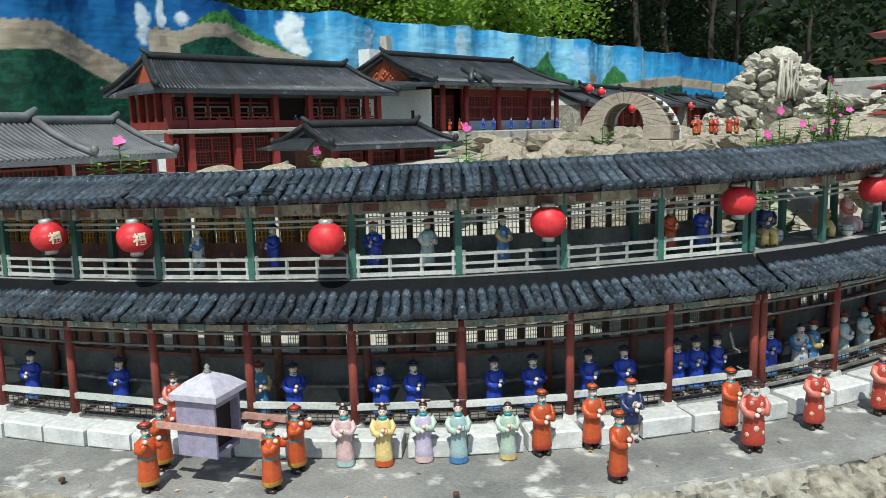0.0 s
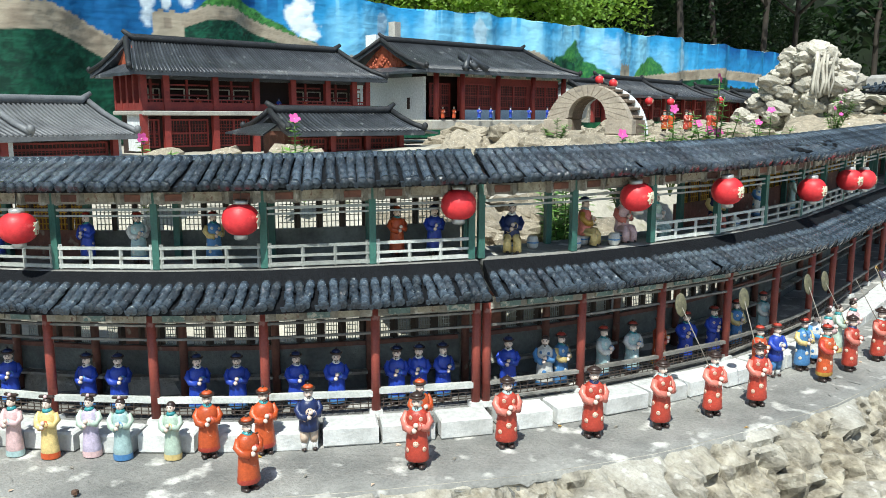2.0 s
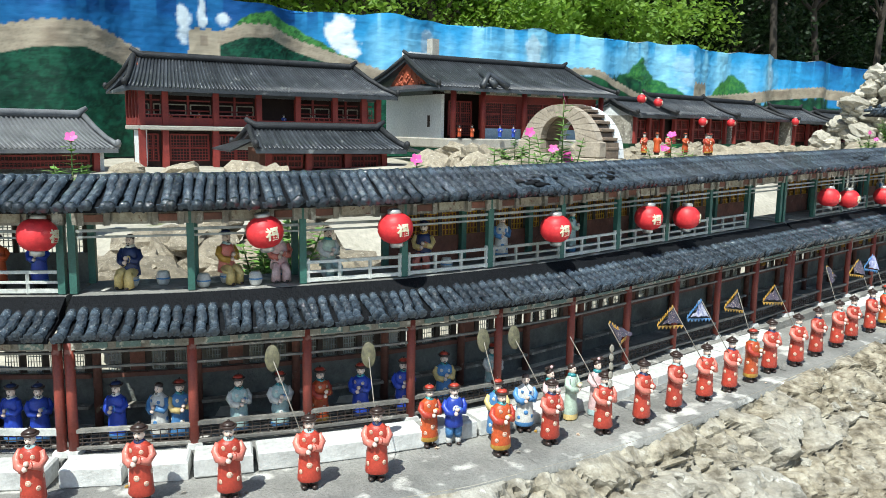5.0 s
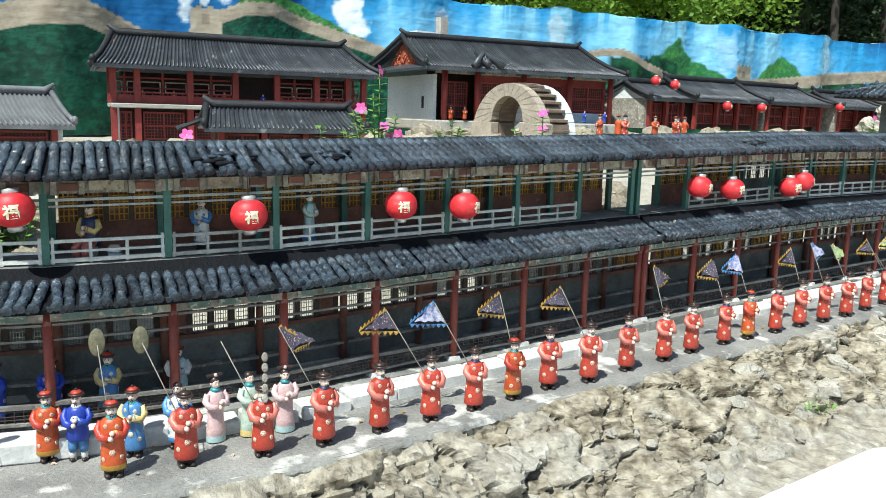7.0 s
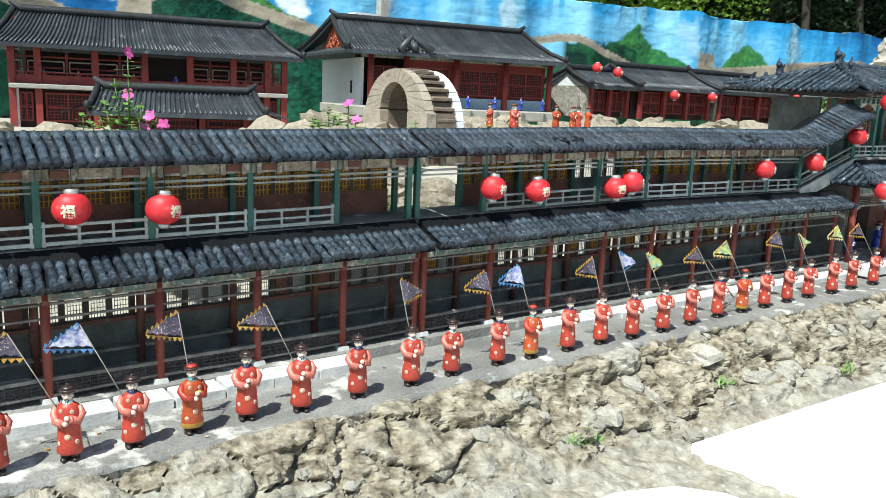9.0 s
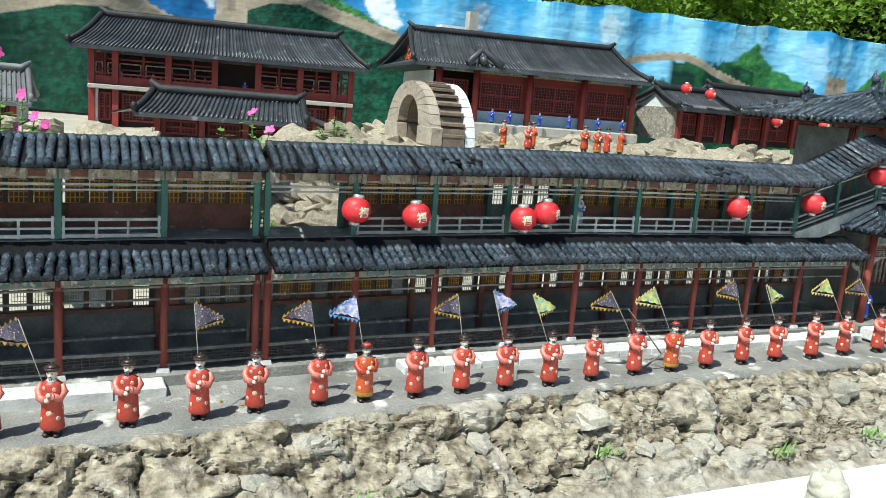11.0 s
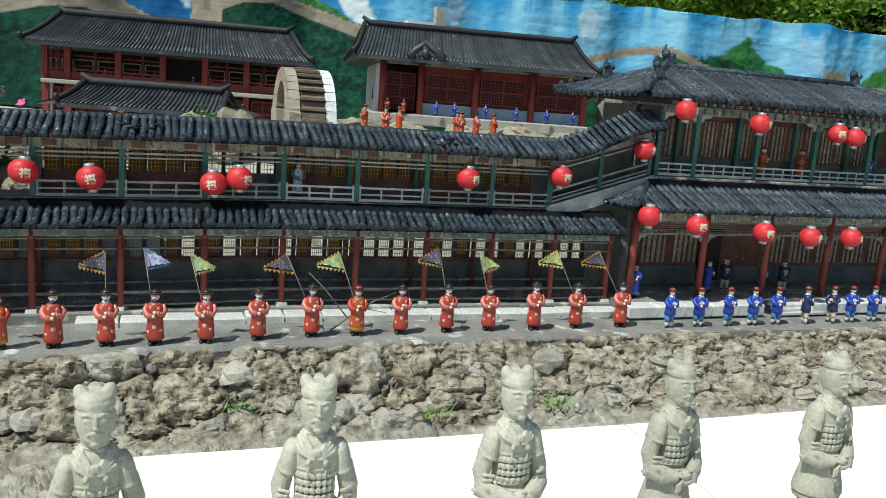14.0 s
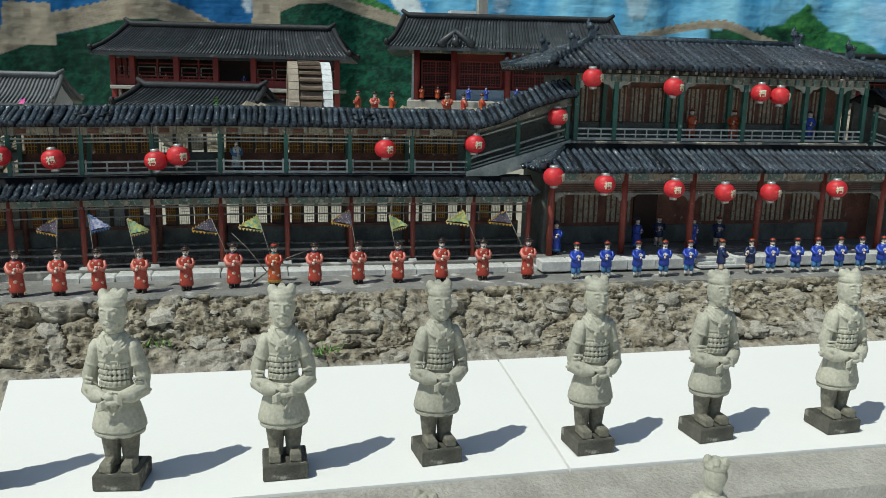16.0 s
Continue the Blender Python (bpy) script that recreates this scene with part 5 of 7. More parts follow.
def warrior():
    """A standing clay warrior, one fused form, facing +x, 0.53 high."""
    s = Shape()
    s.box((0.0, 0, 0.023), (0.130, 0.136, 0.046), 0, None, 0.90, 0.004)
    for y in (-0.030, 0.030):
        s.box((0.030, y * 1.08, 0.060), (0.062, 0.036, 0.030), 0, None, 0.80, 0.006)
        s.tube([(0.0, y * 0.86, 0.05), (-0.002, y * 0.92, 0.10), (0.0, y, 0.165)], [0.021, 0.027, 0.034], 14)
    # two-layered skirt and trunk
    s.lathe([(0.050, 0.136), (0.074, 0.138), (0.076, 0.148), (0.068, 0.151), (0.080, 0.1545), (0.079, 0.166), (0.067, 0.205), (0.054, 0.24), (0.046, 0.268), (0.046, 0.30), (0.052, 0.34), (0.054, 0.368), (0.042, 0.392), (0.022, 0.405)], (0, 0, 0), 28, 0, 0.80, 1.02)
    # lamellar rows over the belly, held by two thin bands
    for i in range(4):
        for j in range(8):
            a = radians(-56 + 16 * j)
            s.box((math.cos(a) * 0.0475 * 0.82, math.sin(a) * 0.0475 * 1.03, 0.278 + 0.0145 * i), (0.010, 0.0108, 0.0108), 0, None, 1, 0.0015)
    for z in (0.2695, 0.3345):
        s.tube([(math.cos(radians(a)) * 0.050 * 0.82, math.sin(radians(a)) * 0.050 * 1.03, z) for a in range(-70, 71, 14)], 0.0028, 6)
    # pointed apron with a raised border
    s.prism([(-0.030, 0), (0.030, 0), (0.020, -0.036), (0, -0.066), (-0.020, -0.036)], (0.040, 0, 0.258), (0, 1, 0), (0.16, 0, 1), (0.008, 0, 0))
    for y in (-1, 1):
        s.tube([(0.050, y * 0.030, 0.256), (0.048, y * 0.020, 0.222), (0.058, 0, 0.192)], 0.0042, 6)
        for q in range(3):
            s.tube([(0.0495, y * (0.004 + 0.006 * q), 0.25), (0.051, y * (0.004 + 0.0045 * q), 0.215 + 0.007 * q)], 0.0018, 5)
    for y in (-1, 1):
        # stiff shoulder flap with a rim
        flap = Matrix.Translation((0.001, y * 0.066, 0.322)) @ Euler((radians(y * 14), 0, 0)).to_matrix().to_4x4()
        s.lathe([(0.0285, 0), (0.0295, 0.004), (0.0275, 0.008), (0.0270, 0.030), (0.0245, 0.048), (0.0170, 0.060), (0.006, 0.064)], (0, 0, 0), 16, 0, 1.12, 0.80, tf=flap)
        # wide sleeves with hanging folds, forearms crossing in front
        s.tube([(0.0, y * 0.066, 0.335), (0.002, y * 0.079, 0.29), (0.012, y * 0.079, 0.258), (0.040, y * 0.054, 0.250), (0.062, y * 0.020, 0.250)], [0.021, 0.0235, 0.0255, 0.022, 0.013], 14)
        for q in range(4):
            s.tube([(0.004 + 0.004 * q, y * (0.101 - 0.003 * q), 0.252 + 0.012 * q), (0.026 + 0.003 * q, y * (0.092 - 0.006 * q), 0.257 + 0.012 * q), (0.030 + 0.003 * q, y * (0.072 - 0.005 * q), 0.264 + 0.009 * q)], 0.0040, 6)
    # right hand over left, fingers spread
    for y, z in ((-1, 0.256), (1, 0.240)):
        s.ball((0.070, y * 0.004, z), 0.0155, 0, 10, 0.62, 1.0, 1.4)
        for q in range(4):
            s.tube([(0.074, -y * 0.010, z + 0.005 - 0.0045 * q), (0.079, -y * 0.024, z + 0.001 - 0.0055 * q), (0.076, -y * 0.037, z - 0.005 - 0.0055 * q)], [0.0042, 0.0040, 0.0028], 6)
        s.tube([(0.073, y * 0.006, z + 0.008), (0.080, -y * 0.012, z + 0.012)], [0.0045, 0.003], 6)
    # pleated scarf drawn into a knot, coil and tassels on the breast
    for y in (-1, 1):
        for q in range(4):
            s.tube([(-0.004 + 0.003 * q, y * (0.030 + 0.006 * q), 0.409 - 0.008 * q), (0.026 + 0.003 * q, y * (0.026 + 0.004 * q), 0.396 - 0.009 * q), (0.045, y * (0.010 + 0.0025 * q), 0.374 - 0.004 * q), (0.0475, y * (0.004 + 0.003 * q), 0.358)], 0.0044, 6)
        s.ball((0.0475, y * 0.020, 0.352), 0.0075, 0, 10, 1.0, 0.55, 1.0)
        s.ball((0.0515, y * 0.020, 0.352), 0.0030, 0, 8)
        s.tube([(0.0470, y * 0.022, 0.338), (0.0480, y * 0.020, 0.328), (0.0470, y * 0.023, 0.320)], [0.002, 0.0036, 0.0020], 6)
    s.box((0.047, 0, 0.372), (0.010, 0.014, 0.014), 0, None, 0.8, 0.002)
    s.tube([(0, 0, 0.39), (0.002, 0, 0.425)], [0.028, 0.0235], 14)
    for z in (0.399, 0.406):
        s.lathe([(0.0280, z - 0.003), (0.0300, z), (0.0280, z + 0.003)], (0.001, 0, 0), 16, 0, 1.0, 1.0)
    # head: long oval, brow, lidded eyes, nose, moustache, short beard
    s.ball((0.003, 0, 0.449), 0.0355, 0, 20, 1.14, 1.06, 0.92)
    s.ball((0.011, 0, 0.431), 0.0240, 0, 14, 0.95, 1.16, 1.08)
    s.tube([(0.0365, 0, 0.463), (0.0415, 0, 0.452), (0.0435, 0, 0.4455)], [0.0036, 0.0046, 0.0062], 8)
    s.ball((0.0385, 0, 0.4345), 0.0052, 0, 8, 0.5, 0.7, 1.8)
    s.ball((0.0375, 0, 0.4300), 0.0046, 0, 8, 0.5, 0.7, 1.6)
    s.ball((0.0335, 0, 0.4205), 0.0080, 0, 10, 0.85, 0.9, 1.2)
    for y in (-1, 1):
        s.tube([(0.0385, y * 0.005, 0.4625), (0.0365, y * 0.014, 0.4650), (0.0300, y * 0.024, 0.4625)], [0.0014, 0.0018, 0.0012], 6)
        s.ball((0.0350, y * 0.0125, 0.4560), 0.0056, 0, 8, 0.5, 0.7, 1.5)
        s.tube([(0.0380, y * 0.006, 0.4545), (0.0370, y * 0.013, 0.4530), (0.0320, y * 0.020, 0.4545)], 0.0014, 5)
        s.ball((0.0250, y * 0.0160, 0.4420), 0.0090, 0, 8, 1.0, 0.8, 1.0)
        s.tube([(0.0415, y * 0.001, 0.4395), (0.0385, y * 0.010, 0.4370), (0.0340, y * 0.0165, 0.4330)], [0.0017, 0.0015, 0.0010], 6)
        s.ball((0.000, y * 0.0305, 0.450), 0.0085, 0, 8, 1.5, 0.8, 0.5)
    # headband, crown and the two hair lobes
    s.lathe([(0.0310, 0.4680), (0.0338, 0.4700), (0.0332, 0.4775), (0.0312, 0.4790), (0.0285, 0.4850), (0.0170, 0.4910)], (0.002, 0, 0), 20, 0, 1.0, 1.02)
    for y, q in ((1, 1.0), (-1, 0.96)):
        s.tube([(0.008, y * 0.012, 0.476), (0.000, y * 0.020, 0.482), (-0.008, y * 0.026, 0.488), (-0.014, y * 0.030, 0.490)], [0.0135, 0.0140 * q, 0.0125 * q, 0.008 * q], 12)
    s.tube([(-0.012, 0.0, 0.488), (-0.030, 0.0, 0.478)], [0.012, 0.010], 8)
    me = s.mesh("warrior_rough", TERRA)
    ob = bpy.data.objects.new("warrior_rough", me)
    scene.collection.objects.link(ob)
    md = ob.modifiers.new("fuse", "REMESH")
    md.mode, md.voxel_size, md.use_smooth_shade = "VOXEL", 0.0017, True
    ms = ob.modifiers.new("soften", "SMOOTH")
    ms.factor, ms.iterations = 0.35, 1
    fused = bpy.data.meshes.new_from_object(ob.evaluated_get(bpy.context.evaluated_depsgraph_get()))
    bpy.data.objects.remove(ob)
    fused.name = "clay_warrior"
    fused.materials.clear()
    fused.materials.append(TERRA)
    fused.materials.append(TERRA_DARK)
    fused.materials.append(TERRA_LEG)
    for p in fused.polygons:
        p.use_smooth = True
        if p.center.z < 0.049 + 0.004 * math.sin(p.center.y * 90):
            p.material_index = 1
        # stained legs; recessed faces between belly plates get crevice shade by colour
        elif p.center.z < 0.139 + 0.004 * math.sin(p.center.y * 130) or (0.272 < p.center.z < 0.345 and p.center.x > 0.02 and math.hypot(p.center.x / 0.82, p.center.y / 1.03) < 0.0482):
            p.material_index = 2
    for v in fused.vertices:
        q = 0.82 + 0.03 * min(1.0, max(0.0, (0.06 - v.co.z) / 0.02))
        v.co.x, v.co.y = v.co.x * q, v.co.y * q
        if v.co.z > 0.40:
            k = 1 + 0.24 * min(1.0, (v.co.z - 0.40) / 0.02)
            v.co = (v.co.x * k * 0.97, v.co.y * k * 0.97, 0.404 + (v.co.z - 0.412) * k if v.co.z > 0.412 else v.co.z - 0.008 * (v.co.z - 0.40) / 0.012)
    return fused


WARRIOR = warrior()
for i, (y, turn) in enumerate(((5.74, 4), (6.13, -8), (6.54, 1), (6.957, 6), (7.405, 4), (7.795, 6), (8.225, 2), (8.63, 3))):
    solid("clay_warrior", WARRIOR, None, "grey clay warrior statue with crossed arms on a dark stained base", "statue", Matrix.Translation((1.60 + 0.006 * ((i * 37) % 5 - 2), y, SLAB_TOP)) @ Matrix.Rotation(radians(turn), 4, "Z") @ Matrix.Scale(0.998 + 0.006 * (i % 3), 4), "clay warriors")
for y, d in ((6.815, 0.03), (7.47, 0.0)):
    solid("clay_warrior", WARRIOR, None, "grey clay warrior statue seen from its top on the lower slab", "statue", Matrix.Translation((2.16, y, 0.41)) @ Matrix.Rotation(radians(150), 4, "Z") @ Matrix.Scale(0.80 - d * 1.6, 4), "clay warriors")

# ---- the little town behind ----
def gable_roof(parent, xe, xr, xb, y0, y1, ze, zr, pitch=0.055, mat_=None, left=True, skirt=0.0, ry0=0.12, ry1=0.12):
    """A ribbed tile roof, ridge along y, slightly hollow slopes; xe: front eave, xr: ridge, xb: rear eave."""
    mat_ = mat_ or TILE_FAR
    prof = [(0, 0), (0.33, 0.24), (0.66, 0.57), (1, 1)]
    for nm, ex in (("front_slope", xe), ("rear_slope", xb)):
        s = Shape()
        vs = []
        for f, h in prof:
            for y in (y0 + ry0 * f, y1 - ry1 * f):
                vs += [(ex + (xr - ex) * f, y, ze + (zr - ze) * h), (ex + (xr - ex) * f, y, ze + (zr - ze) * h - 0.035)]
        fs = []
        for i in range(3):
            a = i * 4
            fs += [(a, a + 2, a + 6, a + 4), (a + 1, a + 5, a + 7, a + 3), (a, a + 4, a + 5, a + 1), (a + 2, a + 3, a + 7, a + 6)]
        fs += [(0, 1, 3, 2), (12, 14, 15, 13)]
        s.add(vs, fs)
        n = int((y1 - y0) / pitch)
        if nm == "rear_slope":
            n = -1
        for i in range(n + 1):
            fy = i / n
            pts = [Vector((ex + (xr - ex) * f, (y0 + ry0 * f) * (1 - fy) + (y1 - ry1 * f) * fy, ze + (zr - ze) * h + 0.006)) for f, h in prof]
            part("tile", Shape().tube(pts, pitch * 0.3, 6, 0, True), mat_, parent)
        part(nm, s, mat_, parent)
    s = Shape().tube([(xr, y0 + ry0 - 0.03, zr + 0.10), (xr, y0 + ry0 + 0.06, zr + 0.035), (xr, y1 - ry1 - 0.06, zr + 0.035), (xr, y1 - ry1 + 0.03, zr + 0.10)], [0.02, 0.04, 0.04, 0.02], 8)
    part("ridge", s, RIDGE_DARK if mat_ is TILE_FAR else mat_, parent)
    for y, sg in ((y0 + ry0, -1), (y1 - ry1, 1)):
        s = Shape()
        for ex in (xe, xb):
            pts = [(ex + (xr - ex) * f, y - sg * 0.0 + (sg * (1 - f) * (ry0 if sg < 0 else ry1)), ze + (zr - ze) * h + 0.03) for f, h in prof]
            s.tube(pts[::-1], [0.028, 0.026, 0.024, 0.026], 7)
            s.ball(Vector(pts[0]) + Vector((0, 0, 0.02)), 0.030, 0, 7, 1.2)
        part("barge_ridge", s, RIDGE_DARK if mat_ is TILE_FAR else mat_, parent)


def gable_end(parent, y, x0, x1, z0, zr, mats, carve=True):
    xm = (x0 + x1) / 2
    s = Shape().prism([(x0, z0), (x1, z0), (xm, zr)], (0, y, 0), (1, 0, 0), (0, 0, 1), (0, 0.02, 0), 0)
    if carve:
        g = random.Random(4)
        w, h = x1 - x0, zr - z0
        for i in range(70):
            fx = g.uniform(-0.42, 0.42)
            fz = g.uniform(0.04, 1 - abs(fx) * 2.1)
            if fz > 0.04:
                s.ball((xm + fx * w, y - 0.006, z0 + fz * h * 0.9), 0.022, 0, 6, 1, 1, 0.6)
    part("gable", s, mats, parent, "orange-red carved gable")


def lattice_window(parent, x, y0, y1, z0, z1, cols=2, rows=2):
    # dark sheet behind the lattice, painted as the room's shade
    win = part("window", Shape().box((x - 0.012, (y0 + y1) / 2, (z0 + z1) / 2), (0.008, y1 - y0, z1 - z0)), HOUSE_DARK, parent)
    for i in range(cols + 1):
        y = y0 + (y1 - y0) * i / cols
        part("stile", Shape().box((x, y, (z0 + z1) / 2), (0.02, 0.016, z1 - z0)), HOUSE_RED, win)
    for j in range(rows + 1):
        z = z0 + (z1 - z0) * j / rows
        part("rail", Shape().box((x, (y0 + y1) / 2, z), (0.018, y1 - y0 + 0.014, 0.016)), HOUSE_RED, win)
    s = Shape()
    n = int((y1 - y0) / 0.03)
    for i in range(1, n):
        s.box((x - 0.005, y0 + (y1 - y0) * i / n, (z0 + z1) / 2), (0.006, 0.005, z1 - z0))
    for i in range(1, int((z1 - z0) / 0.03)):
        s.box((x - 0.005, (y0 + y1) / 2, z0 + 0.03 * i), (0.006, y1 - y0, 0.005))
    tagged(part("lattice", s, HOUSE_RED, win), kind="stuff")


def turned(x, y, degrees, dx=0.0, dy=0.0):
    """A turn about the upright through (x, y), then a shift."""
    return Matrix.Translation((x + dx, y + dy, 0)) @ Matrix.Rotation(radians(degrees), 4, "Z") @ Matrix.Translation((-x, -y, 0))


def house_a():
    th = thing("teahouse", "two-storey dark red house with a verandah and a grey tiled roof", "house", turned(-6.1, 6.06, -11.0))
    xf, y0, y1 = -6.1, 4.78, 7.34
    # dark boxes behind the posts carry the rooms' shade in their colour
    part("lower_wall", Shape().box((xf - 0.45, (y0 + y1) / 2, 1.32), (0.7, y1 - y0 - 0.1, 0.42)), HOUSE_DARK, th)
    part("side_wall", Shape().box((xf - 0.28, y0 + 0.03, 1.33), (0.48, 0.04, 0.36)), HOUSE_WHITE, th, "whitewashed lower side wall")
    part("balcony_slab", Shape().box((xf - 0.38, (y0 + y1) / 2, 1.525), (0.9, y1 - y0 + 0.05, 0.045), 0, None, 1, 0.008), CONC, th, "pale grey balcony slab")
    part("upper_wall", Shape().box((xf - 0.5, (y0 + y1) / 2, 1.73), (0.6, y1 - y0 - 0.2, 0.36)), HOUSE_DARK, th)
    part("upper_band", Shape().box((xf - 0.02, (y0 + y1) / 2, 1.875), (0.05, y1 - y0, 0.05)), TILE_FAR, th)
    part("dado_band", Shape().box((xf - 0.005, (y0 + y1) / 2, 1.585), (0.03, y1 - y0, 0.07)), HOUSE_RED, th)
    part("dado_band", Shape().box((xf - 0.38, y0 - 0.005, 1.585), (0.75, 0.03, 0.07)), HOUSE_RED, th)
    ys = [y0, y0 + 0.22, y0 + 0.72, y0 + 1.17, y0 + 1.60, y0 + 2.03, y0 + 2.38, y1]
    for i, y in enumerate(ys):
        part("upper_post", Shape().box((xf, y, 1.73), (0.06, 0.06, 0.37), 0, None, 1, 0.008), HOUSE_RED, th)
        part("lower_post", Shape().box((xf - 0.02, y, 1.32), (0.06, 0.06, 0.4), 0, None, 1, 0.008), HOUSE_RED, th)
    for q in range(4):
        part("upper_post", Shape().box((xf - 0.2 - 0.18 * q, y0, 1.73), (0.05, 0.05, 0.37), 0, None, 1, 0.008), HOUSE_RED, th)
    for i, (a, b) in enumerate(zip(ys, ys[1:])):
        if i != 3:
            s = Shape()
            m = (a + b) / 2
            s.box((xf - 0.1, m, 1.74), (0.02, 0.02, 0.3), 0).box((xf - 0.1, m, 1.80), (0.02, b - a - 0.06, 0.015), 0).box((xf - 0.1, m, 1.70), (0.02, b - a - 0.06, 0.015), 0)
            for sg in (-1, 1):
                w = (b - a) / 2 - 0.05
                for zz in (1.66, 1.76):
                    s.box((xf - 0.105, m + sg * (b - a) / 4, zz), (0.012, w, 0.012), 1)
                for dy in (-w / 2, w / 2):
                    s.box((xf - 0.105, m + sg * (b - a) / 4 + dy, 1.71), (0.012, 0.012, 0.1), 1)
            part("window", s, [HOUSE_RED, PANEL_B], th)
            s = Shape()
            for zz in (1.625, 1.655):
                s.bar((xf, a, zz), (xf, b, zz), 0.014, 0.012)
            for j in range(1, 7):
                s.bar((xf, a + (b - a) * j / 7, 1.60), (xf, a + (b - a) * j / 7, 1.655), 0.008, 0.008)
            part("balustrade", s, HOUSE_RED, th)
            lattice_window(th, xf - 0.08, a + 0.06, b - 0.06, 1.2, 1.46, 2, 2)
    gable_roof(th, xf + 0.19, -6.55, -7.1, 4.60, 7.50, 1.91, 2.225, 0.038, ry0=0.20, ry1=0.25)
    gable_end(th, 4.80, -6.85, -6.25, 2.0, 2.25, GABLE, False)
    s = Shape()
    quad_deck(s, [(xf + 0.19, 4.64, 1.905), (xf - 1.0, 4.64, 1.905), (-6.85, 4.84, 2.03), (-6.25, 4.84, 2.03)], 0, 0.03)
    part("end_skirt", s, TILE_FAR, th)
    return th


def house_b():
    th = thing("great_hall", "red hall with lattice doors, white side wall and grey tiled roof", "house", turned(-6.15, 9.5, -10.5, -0.07, -0.02))
    y0, y1, xf = 8.32, 10.72, -5.35
    part("base", Shape().box((-6.0, 9.5, 1.40), (1.6, 2.5, 0.12), 0, None, 1, 0.015), CONC, th, "pale stone base")
    part("side_wall", Shape().box((-6.15, y0, 1.70), (1.45, 0.04, 0.56)), HOUSE_WHITE, th, "whitewashed side wall")
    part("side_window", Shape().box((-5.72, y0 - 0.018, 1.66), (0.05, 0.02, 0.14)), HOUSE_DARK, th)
    # dark sheet painted as the shade of the porch and hall
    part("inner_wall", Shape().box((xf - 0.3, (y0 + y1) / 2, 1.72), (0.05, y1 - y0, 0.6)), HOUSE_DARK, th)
    part("blue_dado", Shape().box((xf + 0.05, 9.72, 1.52), (0.04, 1.85, 0.13)), HOUSE_BLUE, th, "pale blue dado")
    part("red_wall", Shape().box((xf, 9.72, 1.78), (0.03, 1.85, 0.42)), HOUSE_RED, th)
    ys = [8.78, 9.40, 10.05, 10.66]
    for a, b in zip(ys, ys[1:]):
        lattice_window(th, xf + 0.045, a + 0.07, b - 0.07, 1.62, 1.90, 2, 2)
    for y in (8.36, 8.78, 9.40, 10.05, 10.66):
        part("post", Shape().tube([(xf + 0.1, y, 1.46), (xf + 0.1, y, 2.02)], 0.035, 10), HOUSE_RED, th)
    part("beam", Shape().box((xf + 0.06, (y0 + y1) / 2, 2.02), (0.05, y1 - y0 + 0.1, 0.07)), BEAM, th)
    for i in range(8):
        part("painted_panel", Shape().box((xf + 0.09, y0 + 0.15 + 0.31 * i, 2.02), (0.012, 0.2, 0.045)), (PANEL_A, GREEN_POST)[i % 2], th)
    lattice_window(th, xf - 0.1, 8.42, 8.74, 1.5, 1.9, 2, 3)
    gable_roof(th, -5.02, -6.15, -7.25, 8.02, 10.74, 2.04, 2.43, 0.040, ry0=0.17, ry1=-0.03)
    gable_end(th, 8.24, -6.66, -5.66, 2.10, 2.42, GABLE)
    s = Shape()
    quad_deck(s, [(-5.0, 8.02, 2.035), (-7.2, 8.02, 2.035), (-6.65, 8.3, 2.13), (-5.7, 8.3, 2.13)], 0, 0.03)
    part("end_skirt", s, TILE_FAR, th)
    # little dormer gable over the porch
    s = Shape().tube([(-5.0, 8.78, 2.09), (-5.3, 8.78, 2.24)], 0.04, 7).tube([(-5.0, 8.6, 2.07), (-5.15, 8.78, 2.22), (-5.0, 8.98, 2.07)], 0.04, 7)
    ridge_ornament(s, (-5.05, 8.78, 2.1), 1.2)
    part("porch_ridge", s, TILE_FAR, th)
    return th


def small_house(name, label, xf, xb, y0, y1, z0, ze, zr, white=True, posts=3, front=None, over=0.16, tile=None, m=None):
    th = thing(name, label, "house", m)
    xm = (xf + xb) / 2
    part("wall", Shape().box((xm - 0.04, (y0 + y1) / 2, (z0 + ze) / 2), (abs(xf - xb) - 0.12, y1 - y0, ze - z0)), front or HOUSE_DARK, th)
    if white:
        for y in (y0, y1):
            part("side_wall", Shape().box((xm, y, (z0 + ze) / 2), (abs(xf - xb), 0.05, ze - z0)), BEAM if name == "shop_house" else HOUSE_WHITE, th)
            part("gable", Shape().prism([(xf, ze), (xb, ze), (xm, zr - 0.02)], (0, y - 0.02, 0), (1, 0, 0), (0, 0, 1), (0, 0.04, 0)), HOUSE_WHITE, th)
    for i in range(posts):
        y = y0 + 0.05 + (y1 - y0 - 0.1) * i / max(1, posts - 1)
        part("post", Shape().box((xf + 0.02, y, (z0 + ze) / 2), (0.05, 0.05, ze - z0)), HOUSE_RED, th)
    for i in range(posts - 1):
        a = y0 + 0.05 + (y1 - y0 - 0.1) * i / max(1, posts - 1)
        b = y0 + 0.05 + (y1 - y0 - 0.1) * (i + 1) / max(1, posts - 1)
        lattice_window(th, xf - 0.02, a + 0.05, b - 0.05, z0 + 0.08, ze - 0.06, 2, 2)
    gable_roof(th, xf + over, xm, xb - over, y0 - 0.1, y1 + 0.1, ze, zr, 0.040, tile, ry0=0.05, ry1=0.05)
    return th


